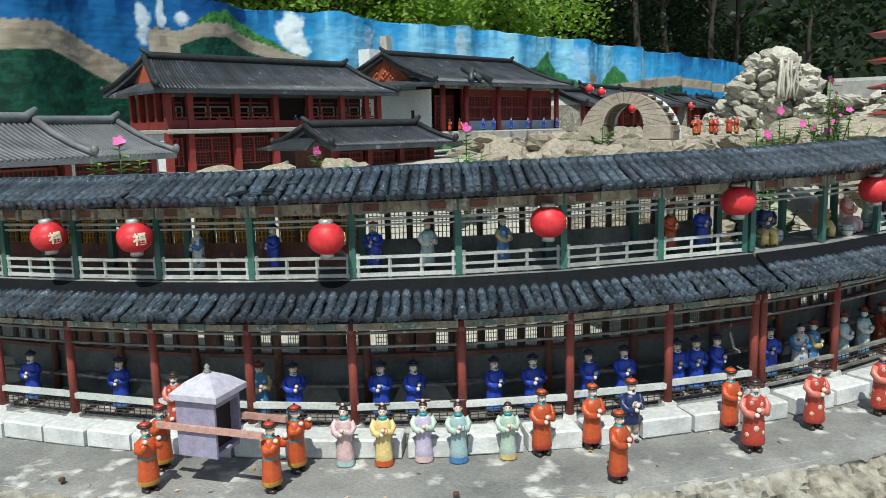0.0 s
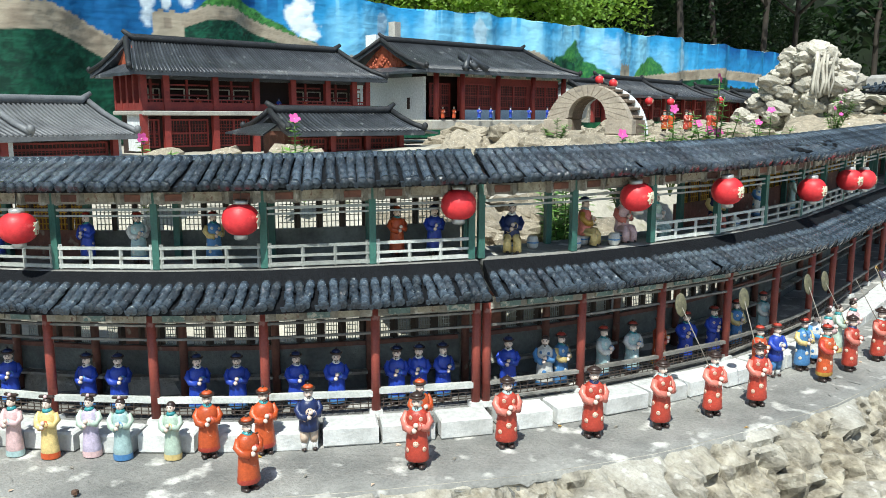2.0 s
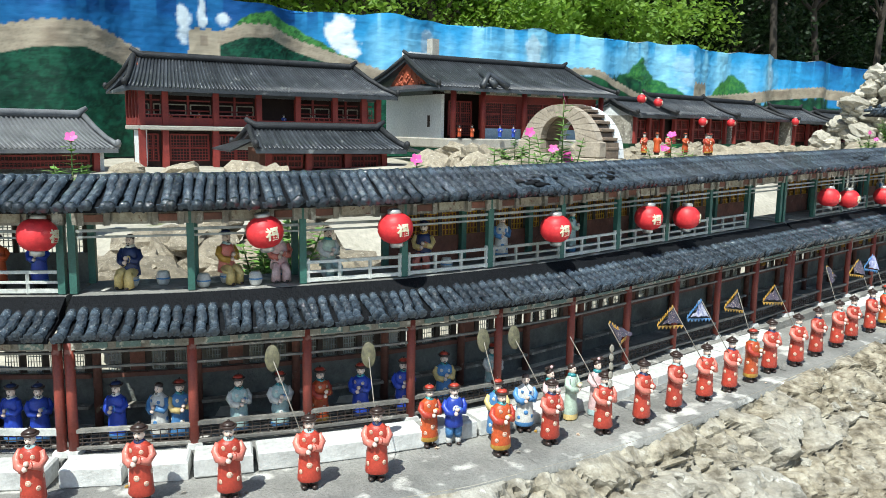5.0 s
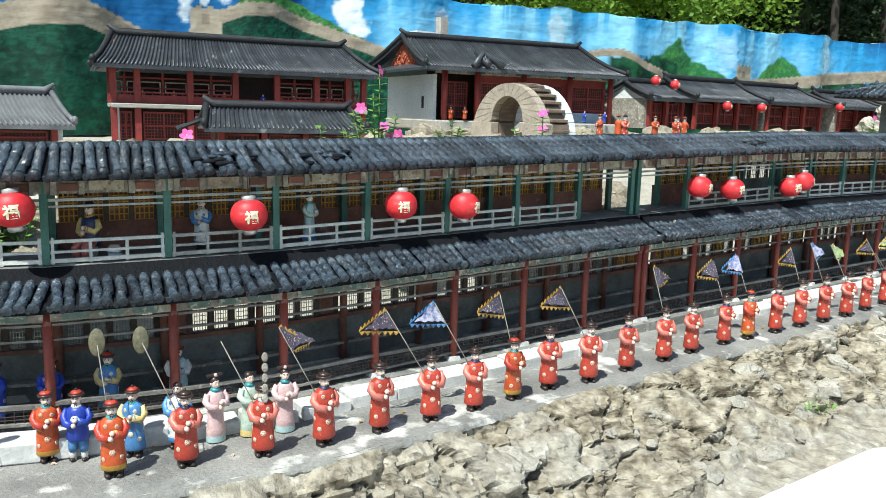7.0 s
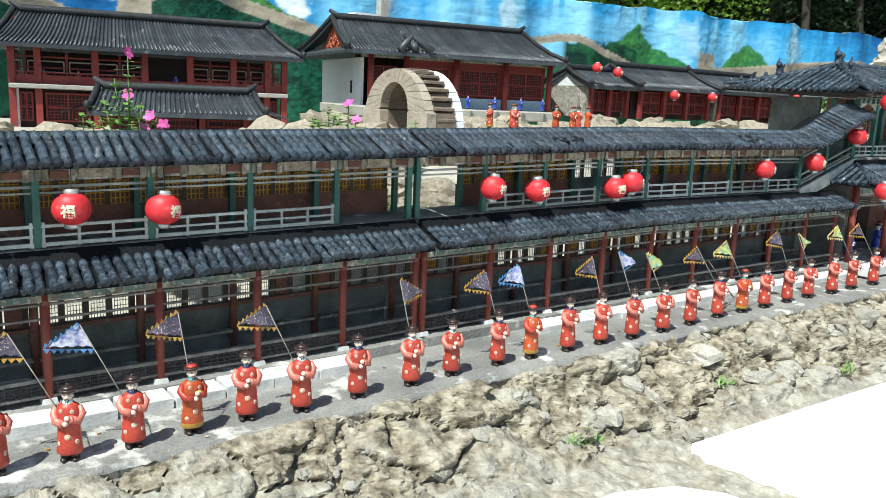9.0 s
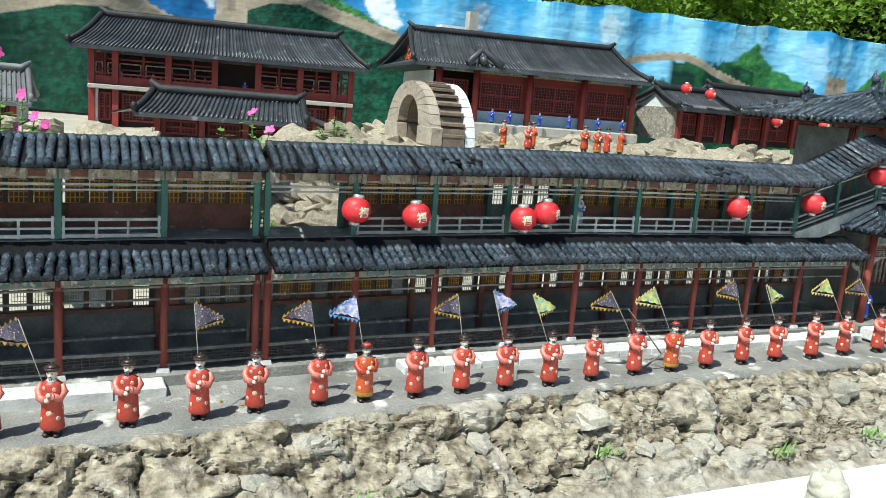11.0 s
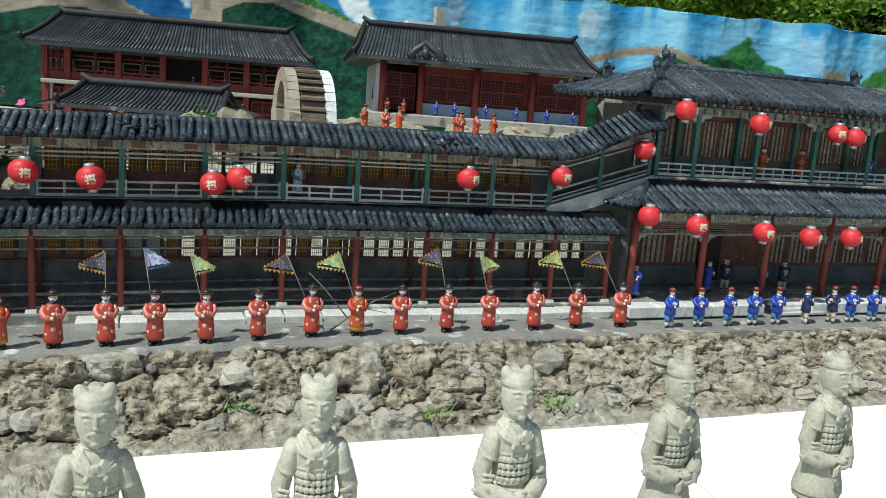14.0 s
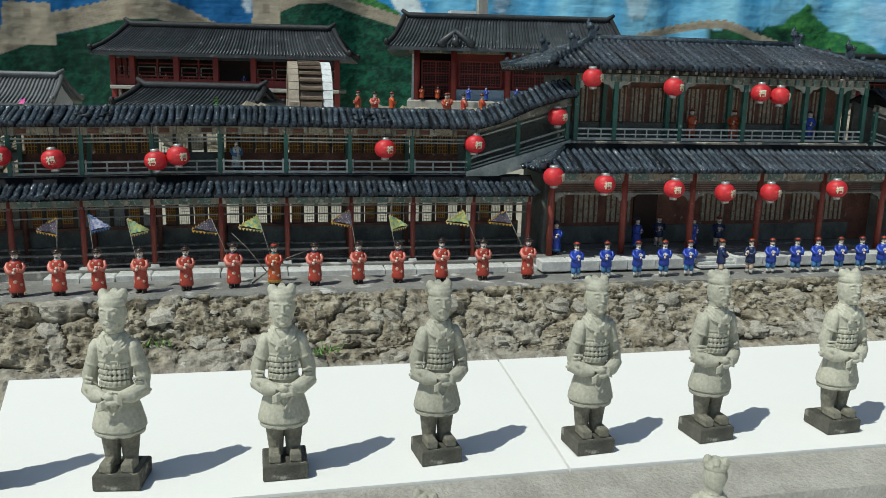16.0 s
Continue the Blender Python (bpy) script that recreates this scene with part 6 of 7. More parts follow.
house_a()
house_b()
gatehouse = small_house("gatehouse", "low grey-roofed gatehouse with brown walls before the teahouse", -4.75, -5.35, 5.42, 6.60, 1.12, 1.365, 1.525, False, 4, BACK_RED, 0.22, None, turned(-5.05, 6.04, -16.0, 0.18, -0.13))
for ya, yb in ((5.12, 5.37), (6.90, 6.65)):
    s = Shape()
    quad_deck(s, [(-4.6, ya, 1.352), (-5.5, ya, 1.352), (-5.25, yb, 1.44), (-4.85, yb, 1.44)], 0, 0.015)
    part("end_skirt", s, TILE_FAR, gatehouse)
small_house("cottage", "low whitewashed cottage with a pale grey tiled roof", -5.75, -6.9, 1.9, 4.2, 1.1, 1.34, 1.60, True, 2, BEAM, 0.15, TILE_PALE)
small_house("cottage", "grey-roofed cottage with a white gable", -5.0, -6.0, 0.9, 3.0, 1.1, 1.36, 1.60, True, 2, BEAM, 0.12, TILE_PALE)
small_house("shop_house", "small red-posted shop house with white gable and dark roof", -5.0, -5.7, 11.0, 11.75, 1.42, 1.80, 2.0, True, 3)
small_house("shop_house", "small red-posted shop house with dark tiled roof", -4.9, -5.8, 11.8, 13.3, 1.42, 1.82, 2.08, False, 4)
small_house("shop_house", "small red-posted shop house with dark tiled roof", -4.85, -5.8, 13.4, 14.9, 1.42, 1.82, 2.07, True, 4)
small_house("shop_house", "small whitewashed shop house with dark tiled roof", -4.7, -5.5, 15.1, 16.2, 1.40, 1.80, 2.02, True, 3)
small_house("shop_house", "small whitewashed shop house with dark tiled roof", -4.5, -5.3, 16.4, 17.4, 1.40, 1.78, 1.98, True, 3)
for y, z, x in ((10.98, 2.02, -4.85), (11.3, 1.98, -4.8), (12.3, 1.74, -4.7), (13.1, 1.74, -4.7), (15.0, 1.8, -4.6), (16.4, 1.7, -4.4)):
    hang(Vector((x, y, z)), 0, 0, 0.06, 1.9)
for i, y in enumerate((8.95, 9.15, 9.5, 9.85, 10.2, 10.5)):
    solid("figurine", BLUE_L, None, "tiny blue figurine before the red hall", "figurine", turned(-6.15, 9.5, -10.5, -0.07, -0.02) @ Matrix.Translation((-5.12, y, 1.462)) @ Matrix.Rotation(radians(20 * (i % 3) - 20), 4, "Z") @ Matrix.Scale(0.95, 4), "figurines before the hall")
for i, y in enumerate((8.42, 8.6)):
    solid("figurine", RED_PLAIN, None, "tiny red figurine on the porch of the hall", "figurine", turned(-6.15, 9.5, -10.5, -0.07, -0.02) @ Matrix.Translation((-5.2, y, 1.462)) @ Matrix.Scale(0.95, 4), "figurines before the hall")
for i, y in enumerate((5.05, 5.35, 6.25, 6.42, 6.58, 5.85, 6.95)):
    solid("figurine", (RED_PLAIN, BLUE_L)[i in (2,)], None, "tiny figurine on the teahouse verandah", "figurine", turned(-6.1, 6.06, -11.0) @ Matrix.Translation((-6.17, y, 1.55)) @ Matrix.Scale(0.8, 4), "figurines on the verandah")


# ---- arched bridge ----
def bridge():
    th = thing("arch_bridge", "small humped stone bridge with a round arch and brown steps", "bridge")
    cx, z0, y0, y1 = -2.63, 1.36, 6.67, 6.98
    n = 18
    ro, ri, up = 0.415, 0.178, 0.99
    for i in range(n):
        a0, a1 = math.pi * i / n, math.pi * (i + 1) / n - 0.012
        poly = [(cx + ri * math.cos(a0), z0 + 0.14 + ri * math.sin(a0)), (cx + ro * math.cos(a0), z0 + ro * math.sin(a0) * up), (cx + ro * math.cos(a1), z0 + ro * math.sin(a1) * up), (cx + ri * math.cos(a1), z0 + 0.14 + ri * math.sin(a1))]
        part("arch_stone", Shape().prism(poly, (0, y0, 0), (1, 0, 0), (0, 0, 1), (0, 0.07, 0)), BRIDGE_STONE, th)
        poly2 = [(cx + ri * math.cos(a0), z0 + 0.13 + ri * math.sin(a0)), (cx + (ro - 0.02) * math.cos(a0), z0 + (ro - 0.02) * up * math.sin(a0)), (cx + (ro - 0.02) * math.cos(a1), z0 + (ro - 0.02) * up * math.sin(a1)), (cx + ri * math.cos(a1), z0 + 0.13 + ri * math.sin(a1))]
        part("deck_block", Shape().prism(poly2, (0, y0 + 0.073, 0), (1, 0, 0), (0, 0, 1), (0, y1 - y0 - 0.146, 0)), STEP_BROWN, th)
        part("far_arch_stone", Shape().prism(poly, (0, y1 - 0.07, 0), (1, 0, 0), (0, 0, 1), (0, 0.07, 0)), HOUSE_WHITE, th)
    for sg in (-1, 1):
        x0, x1 = sorted((cx + sg * 0.178, cx + sg * 0.42))
        for j in range(2):
            part("pier_stone", Shape().box(((x0 + x1) / 2, y0 + 0.035, z0 - 0.06 + 0.125 * j), (x1 - x0 - 0.003, 0.075, 0.12), 0, None, 1, 0.006), BRIDGE_STONE, th)
        part("abutment", Shape().box(((x0 + x1) / 2, (y0 + y1) / 2, z0 - 0.05), (x1 - x0, y1 - y0 - 0.16, 0.34)), STEP_BROWN, th)
    for i in range(1, 17):
        a = math.pi * i / 17
        part("step", Shape().box((cx + (ro - 0.012) * math.cos(a), (y0 + y1) / 2, z0 + (ro - 0.005) * up * math.sin(a)), (0.055, y1 - y0 - 0.15, 0.022), 0, None, 1, 0.003), STEP_BROWN, th)
    return th


bridge()
for i, (x, y) in enumerate(((-2.15, 7.15), (-2.0, 7.25), (-2.2, 7.4), (-1.95, 7.75), (-2.05, 7.9), (-2.2, 7.82), (-2.1, 8.05))):
    solid("figurine", (RED_B, RED_C, RED_PLAIN)[i % 3], None, "red-robed figurine gathered by the stone bridge", "figurine", Matrix.Translation((x, y, 1.385)) @ Matrix.Rotation(radians((i * 97) % 200 - 100), 4, "Z") @ Matrix.Scale(1.05, 4), "figurines by the bridge")

# garden rocks round the bridge and hall
rng = random.Random(8)
ROCKS = [boulder(rng, 1.0, 0.6).mesh("garden_rock", ROCK_C) for i in range(8)]


def rock(x, y, z, r, label="ochre weathered garden rock on the mound", group="garden rocks"):
    solid("garden_rock", rng.choice(ROCKS), None, label, "rock", Matrix.Translation((x, y, z)) @ Euler((rng.uniform(-0.4, 0.4), rng.uniform(-0.4, 0.4), rng.uniform(0, 6))).to_matrix().to_4x4() @ Matrix.Diagonal((r, r, r * rng.uniform(0.7, 1.1), 1)), group)


for i in range(130):
    y = rng.uniform(5.9, 10.5)
    rock(-2.0 - rng.uniform(0.0, 1) * (2.6 if y > 6.9 else 1.6), y, 1.21 + rng.uniform(-0.03, 0.07) + 0.05 * (y > 7), rng.uniform(0.09, 0.22), "ochre weathered rock on the mound below the hall")
for i in range(16):
    rock(-1.9 - rng.uniform(0, 0.5), 7.0 + 0.14 * i, 1.30, rng.uniform(0.1, 0.15), "flat pale rock below the red figurines")
for x, y, r in ((-4.2, 4.84, 0.19), (-4.6, 4.4, 0.17), (-4.9, 4.1, 0.15), (-4.4, 5.15, 0.12), (-3.3, 6.5, 0.2), (-3.25, 6.95, 0.22), (-2.35, 6.3, 0.12), (-1.2, 10.2, 0.3), (-1.6, 10.9, 0.35), (-1.2, 11.7, 0.4), (-2.2, 11.8, 0.42), (-1.9, 12.8, 0.45)):
    rock(x, y, 1.17 if y < 6 else 1.30, r)
for i in range(34):
    rock(-4.25 - rng.uniform(0, 0.4), 10.7 + 0.2 * i, 1.30 + rng.uniform(-0.03, 0.04), rng.uniform(0.13, 0.20), "flat pale rock before the shop houses")
# rocks glimpsed through the open bays
for i in range(84):
    u = rng.uniform(9.5, 13.2) if i < 34 else rng.uniform(19.3, 21.9)
    o = rng.uniform(0.36, 0.9)
    p = G(u, -o, 0)
    rock(p.x, p.y, p.z - 0.16 + 0.42 * (o - 0.36) + rng.uniform(-0.03, 0.05), rng.uniform(0.06, 0.12), "pale rock behind the open balcony")


def rockery():
    th = thing("rockery", "tall pale artificial rock mountain with a waterfall", "rockery")
    g = random.Random(2)
    pale = [boulder(g, 1.0, 0.75).mesh("boulder", ROCK_B) for i in range(6)]
    for i in range(230):
        f = g.random() ** 0.9
        z = 1.4 + 1.32 * f
        w = 1.0 * (1 - f) ** 0.8 + 0.20
        x, y = -3.35 + g.uniform(-w, w) * 0.95, 16 + g.uniform(-0.6, 0.6) * (1 - 0.5 * f)
        r = g.uniform(0.08, 0.21)
        part("boulder", g.choice(pale), None, th, "", Matrix.Translation((x, y, z)) @ Euler((g.uniform(-0.5, 0.5), g.uniform(-0.5, 0.5), g.uniform(0, 6))).to_matrix().to_4x4() @ Matrix.Diagonal((r, r, r * g.uniform(0.7, 1.3), 1)))
    for i in range(60):
        f = g.random()
        r = g.uniform(0.08, 0.17)
        part("boulder", g.choice(pale), None, th, "", Matrix.Translation((-2.75 + 1.6 * f, 15.5 + g.uniform(-0.3, 0.4), 1.3 + 0.62 * g.random())) @ Euler((g.uniform(-0.5, 0.5), g.uniform(-0.5, 0.5), g.uniform(0, 6))).to_matrix().to_4x4() @ Matrix.Diagonal((r * 1.4, r, r * 0.7, 1)))
    part("pool_trough", Shape().box((-1.95, 16.1, 1.95), (0.95, 0.6, 0.52), 0, None, 0.9, 0.06), PALE_CEMENT, th, "pale rounded trough of the pool")
    for i in range(7):
        x = -3.15 + 0.05 * i + g.uniform(-0.02, 0.02)
        zz = [2.6 - 0.05 * (i % 3), 2.35, 2.1, 1.9 - 0.06 * (i % 2)]
        s = Shape().tube([(x + g.uniform(-0.03, 0.03), 15.42 - 0.05 * j, z) for j, z in enumerate(zz)], [g.uniform(0.015, 0.035) for z in zz], 6)
        part("water_streak", s, ROCK_B, th, "pale frozen streak of painted water")
    return th


rockery()
# small red pagoda far behind
th = thing("pagoda", "small scarlet tiered pagoda", "pagoda")
for i in range(4):
    z = 1.3 + 0.34 * i
    part("storey", Shape().box((-0.92, 12.2, z + 0.12), (0.34, 0.34, 0.24)), HOUSE_DARK, th)
    part("tier_roof", Shape().box((-0.92, 12.2, z + 0.28), (0.9, 0.9, 0.06), 0, None, 0.45), HOUSE_RED, th)


# ---- painted wall ----
def wall_x(y):
    return float(np.interp(y, [-6, 0, 6.4, 8, 10, 12.4, 15.8, 20, 30], [-9.3, -9.0, -8.6, -8.45, -8.0, -7.5, -7.0, -6.6, -6.0]))


def mural():
    ny, nz = 1300, 124
    ys = np.linspace(-4.0, 27.0, ny)
    zs = np.linspace(1.15, 3.2, nz)
    Y, Z = np.meshgrid(ys, zs, indexing="ij")
    wob = 0.10 * np.sin(ys * 2.9) + 0.04 * np.sin(ys * 5.3 + 1) + 0.01 * np.sin(ys * 11)
    N1 = np.array([[fbm(y * 1.1, z * 2.2, 3.3) for z in zs] for y in ys])
    N2 = np.array([[fbm(y * 5, z * 5, 7.7) for z in zs] for y in ys])
    N4 = np.array([[fbm(y * 13, z * 13, 2.2, 3) for z in zs] for y in ys])
    VO = np.zeros((ny, nz))
    for i, y in enumerate(ys):
        if y < 24:
            for j, z in enumerate(zs):
                d, pts = noise.voronoi(Vector((y * 3.4 + 0.8 * N2[i, j], z * 4.6 + 0.8 * N4[i, j], 0.5)))
                VO[i, j] = (z * 4.6 - pts[0].y) * 0.9 + 0.5 * N4[i, j]
    N3 = np.array([fbm(y * 2.6, 0.5, 1.7) for y in ys])[:, None]
    deep, mid, pale, white = (np.array(c) for c in ((0.006, 0.072, 0.25), (0.045, 0.33, 0.66), (0.29, 0.63, 0.81), (0.74, 0.84, 0.88)))
    k = np.clip((Y - 7.8) / 1.3, 0, 1) * np.clip((21 - Y) / 3, 0.25, 1)
    tone = np.clip(0.10 + 0.70 * k + 0.24 * N3 * k + 0.03 * N2 + 0.02 * N4 - 0.30 * np.clip((Z - 2.85) / 0.4, 0, 1) * (N3 < 0.1), 0, 1)[..., None]
    col = np.where(tone < 0.5, deep + (mid - deep) * tone * 2, mid + (pale - mid) * (tone - 0.5) * 2)

    def over(mask, c):
        return col * (1 - mask[..., None]) + np.array(c) * mask[..., None]

    def soft(d, w=0.02):
        return np.clip(0.5 + d / w, 0, 1)
    # clouds
    for cy, cz, rw, rh, s in ((8.5, 2.95, 0.22, 0.28, 1), (8.62, 2.72, 0.2, 0.16, 1), (9.9, 2.85, 0.16, 0.26, 0.5), (6.28, 2.95, 0.10, 0.16, 0.8), (6.52, 2.98, 0.06, 0.22, 0.8), (6.78, 2.95, 0.09, 0.12, 0.8), (6.3, 2.7, 0.12, 0.14, 0.7), (11.8, 2.85, 0.22, 0.28, 0.45), (15.4, 2.75, 0.25, 0.4, 0.25), (18.3, 2.85, 0.25, 0.4, 0.3)):
        d = 1 - ((Y - cy) / rw) ** 2 - ((Z - cz) / rh) ** 2 + 0.9 * N2
        col = over(np.clip(d * 1.6, 0, 1) * s, white)
    g_dark = np.array((0.006, 0.034, 0.022))
    g_mid = np.array((0.03, 0.16, 0.06))
    g_lite = np.array((0.09, 0.30, 0.06))
    # green hills under and over the painted wall
    leaf = np.clip(0.40 + 0.9 * VO + 0.9 * N4 + 0.4 * N1, 0, 1)[..., None]
    hill1 = np.interp(ys, [-4, 2, 3.4, 4.4, 5.1, 5.7, 6.2, 6.6, 7.0, 7.4, 8.0, 8.5, 9.2, 9.8, 10.6], [1.9, 2.0, 2.1, 2.45, 2.52, 2.3, 2.3, 2.55, 3.0, 3.12, 2.92, 2.62, 2.34, 2.1, 1.6])[:, None]
    m = soft(hill1 - Z + 0.05 * N2)
    col = over(m, g_dark) * 1.0
    share = m[..., None] * leaf * (0.42 + 0.26 * np.clip(Y - 6.2, 0, 1))[..., None]
    col = col * (1 - share) + np.array((0.020, 0.150, 0.085)) * share
    top = m * soft(Z - np.interp(ys, [6.4, 7, 7.4, 8, 9], [2.8, 2.88, 2.9, 2.76, 2.4])[:, None], 0.1) * (Y > 6.75)
    col = over(top * np.clip(0.6 + 0.6 * VO + 0.6 * N4, 0.2, 1), g_lite)
    for cy, cz, w in ((14.35, 2.92, 0.95), (17.1, 2.80, 0.95)):
        d = cz - np.abs(Y - cy) * (0.62 / w) * (1 + 0.3 * N1) - Z + 0.06 * N2
        mm = soft(d, 0.05)
        col = over(mm, g_mid)
        col = over(mm * np.clip(0.4 + 0.8 * VO + 1.0 * N4 - (Y - cy) * 0.4, 0, 1) * 0.8, g_lite)
    for a, b, zt in ((12.9, 14.4, 2.55), (18.2, 21.0, 2.42), (11.5, 24.0, 2.22)):
        d = np.minimum(zt + 0.1 * N2 - Z, np.minimum(Y - a, b - Y) * 0.6)
        mm = soft(d, 0.05)
        col = over(mm, g_dark)
        col = over(mm * np.clip(1.2 * N2 + 0.2, 0, 1) * 0.6, g_mid)
    # the painted great wall: tan bands with toothed tops
    tan, tan_d = (0.37, 0.325, 0.25), (0.23, 0.19, 0.145)
    for yy, zz, th in (([-4, 1.5, 2.9, 3.6, 4.13, 4.5, 5.03, 5.41, 5.74, 6.1], [2.0, 2.05, 2.2, 2.5, 2.63, 2.73, 2.76, 2.63, 2.47, 2.3], 0.30),
                       ([6.6, 6.74, 7.0, 7.41, 8.0, 8.5, 9.2, 10.4, 11.0], [2.7, 2.79, 2.9, 2.93, 2.76, 2.60, 2.39, 2.2, 2.1], 0.17),
                       ([11.8, 12.3, 12.8, 13.1, 13.6, 14.3, 15.2, 16.2], [2.42, 2.55, 2.65, 2.66, 2.48, 2.28, 2.16, 2.2], 0.11),
                       ([15.8, 16.24, 17, 18.4, 20.3, 22, 26], [2.28, 2.31, 2.36, 2.52, 2.66, 2.6, 2.5], 0.22)):
        zt = np.interp(ys, yy, zz)[:, None]
        tooth = 0.018 * (np.sin(Y * 62) > 0) * (th > 0.05)
        mm = soft(np.minimum(np.minimum(zt + tooth - Z, Z - (zt - th)), np.minimum(Y - yy[0], yy[-1] - Y)), 0.012)
        col = over(mm, tan)
        col = over(mm * soft(zt - 0.03 - Z, 0.02) * np.clip(0.35 + 0.9 * N2, 0, 1), tan_d)
        col = over(mm * (np.sin((Z - zt) * 170) > 0.86) * 0.35, (0.2, 0.17, 0.13))
    for a, b, z0, z1 in ((6.36, 6.70, 2.38, 2.80), (15.62, 16.14, 2.25, 2.53), (3.0, 3.6, 2.05, 2.62), (9.55, 9.95, 2.2, 2.42)):
        ins = (Y > a - (z1 - Z) * 0.1) & (Y < b + (z1 - Z) * 0.1) & (Z > z0) & (Z < z1 + 0.03 * (np.sin(Y * 45) > 0))
        col = over(ins * 1.0, tan)
        col = over((ins & (np.abs(Y - (a + b) / 2) < 0.05) & (Z > z1 - 0.2) & (Z < z1 - 0.08)) * 0.7, (0.22, 0.18, 0.14))
    col = np.clip(col * (1 + 0.05 * N2[..., None] + 0.07 * N4[..., None]), 0.004, 0.9)
    ins = 1.0
    Xs = np.array([wall_x(y) for y in ys]) + wob
    verts = [(Xs[i] + 0.012 * float(N2[i, j]), ys[i], zs[j] + (0.03 * math.sin(ys[i] * 2.2) + 0.02 * math.sin(ys[i] * 7) if j == nz - 1 else 0)) for i in range(ny) for j in range(nz)]
    faces = [(i * nz + j, i * nz + nz + j, i * nz + nz + j + 1, i * nz + j + 1) for i in range(ny - 1) for j in range(nz - 1)]
    s = Shape().add(verts, faces, 0, True)
    # thickness: top and rear
    o = len(verts)
    s.add([(Xs[i] - (0.16 if q else 0), ys[i], verts[i * nz + nz - 1][2]) for i in range(ny) for q in (0, 1)] , [(2 * i, 2 * i + 2, 2 * i + 3, 2 * i + 1) for i in range(ny - 1)], 0, True)
    s.add([(Xs[i] - 0.16, ys[i], z) for i in range(ny) for z in (1.0, 3.2)], [(2 * i, 2 * i + 1, 2 * i + 3, 2 * i + 2) for i in range(ny - 1)], 0, True)
    m = bpy.data.materials.new("mural_paint")
    m.use_nodes = True
    t = m.node_tree
    at = t.nodes.new("ShaderNodeVertexColor")
    at.layer_name = "paint"
    p = t.nodes["Principled BSDF"]
    t.links.new(at.outputs[0], p.inputs["Base Color"])
    p.inputs["Roughness"].default_value, p.inputs["Specular IOR Level"].default_value = 0.5, 0.22
    nn, bp = t.nodes.new("ShaderNodeTexNoise"), t.nodes.new("ShaderNodeBump")
    nn.inputs["Scale"].default_value, nn.inputs["Detail"].default_value = 14, 6
    bp.inputs["Strength"].default_value, bp.inputs["Distance"].default_value = 0.6, 0.03
    t.links.new(nn.outputs[0], bp.inputs["Height"])
    t.links.new(bp.outputs[0], p.inputs["Normal"])
    me = s.mesh("mural_wall", m)
    at = me.color_attributes.new("paint", "FLOAT_COLOR", "POINT")
    full = np.ones((len(me.vertices), 4), dtype=np.float32)
    full[:o, :3] = col.reshape(-1, 3)
    full[o:, :3] = (0.3, 0.34, 0.36)
    at.data.foreach_set("color", full.ravel())
    return solid("mural_wall", me, None, "wavy rendered wall painted with blue sky, green hills and a fortress wall", "mural", kind="structure")


mural()
th = thing("chimney_post", "plain grey post beside a white box above the hall roof", "post")
part("post", Shape().box((-7.35, 9.42, 2.38), (0.13, 0.13, 0.92), 0, None, 0.95), CONC, th)
part("box", Shape().box((-7.4, 9.15, 2.42), (0.2, 0.35, 0.42)), HOUSE_WHITE, th)


# ---- woods behind ----
def leaf_mat(name, a, b):
    m = mat(name, a, b, 1.2, 0.55, 0, 9)
    p = m.node_tree.nodes["Principled BSDF"]
    tr = m.node_tree.nodes.new("ShaderNodeBsdfTranslucent")
    tr.inputs[0].default_value = (*[min(1, v * 1.6) for v in a], 1)
    mx = m.node_tree.nodes.new("ShaderNodeMixShader")
    mx.inputs[0].default_value = 0.35
    o = m.node_tree.nodes["Material Output"]
    m.node_tree.links.new(p.outputs[0], mx.inputs[1])
    m.node_tree.links.new(tr.outputs[0], mx.inputs[2])
    m.node_tree.links.new(mx.outputs[0], o.inputs[0])
    return m


# LEAF_B is the same foliage with canopy shade put into its colour
LEAF_A, LEAF_B = leaf_mat("woodland_leaf", (0.24, 0.38, 0.05), (0.09, 0.20, 0.03)), leaf_mat("leaf_painted_shade", (0.022, 0.052, 0.014), (0.008, 0.022, 0.007))


def leaf_cloud(s, centre, rad, n, size, g, mi=0):
    for i in range(n):
        d = Vector((g.gauss(0, 1), g.gauss(0, 1), g.gauss(0, 1)))
        d = d.normalized() * (g.random() ** 0.4)
        p = Vector(centre) + Vector((d.x * rad[0], d.y * rad[1], d.z * rad[2]))
        q = Euler((g.uniform(-1, 1), g.uniform(-1, 1), g.uniform(0, 6.3))).to_matrix()
        w, l = size * g.uniform(0.3, 0.5), size * g.uniform(0.8, 1.3)
        s.add([p + q @ Vector(v) for v in ((0, 0, 0), (w, l * 0.45, 0.06 * l), (0, l, -0.1 * l), (-w, l * 0.45, 0.06 * l))], [(0, 1, 2, 3)], mi)


# bark darkened in its colour to stand for the forest's shade
BARK_DARK = mat("bark_painted_shade", (0.060, 0.048, 0.036), (0.028, 0.024, 0.02), 4, 0.9, 0.6, 20)


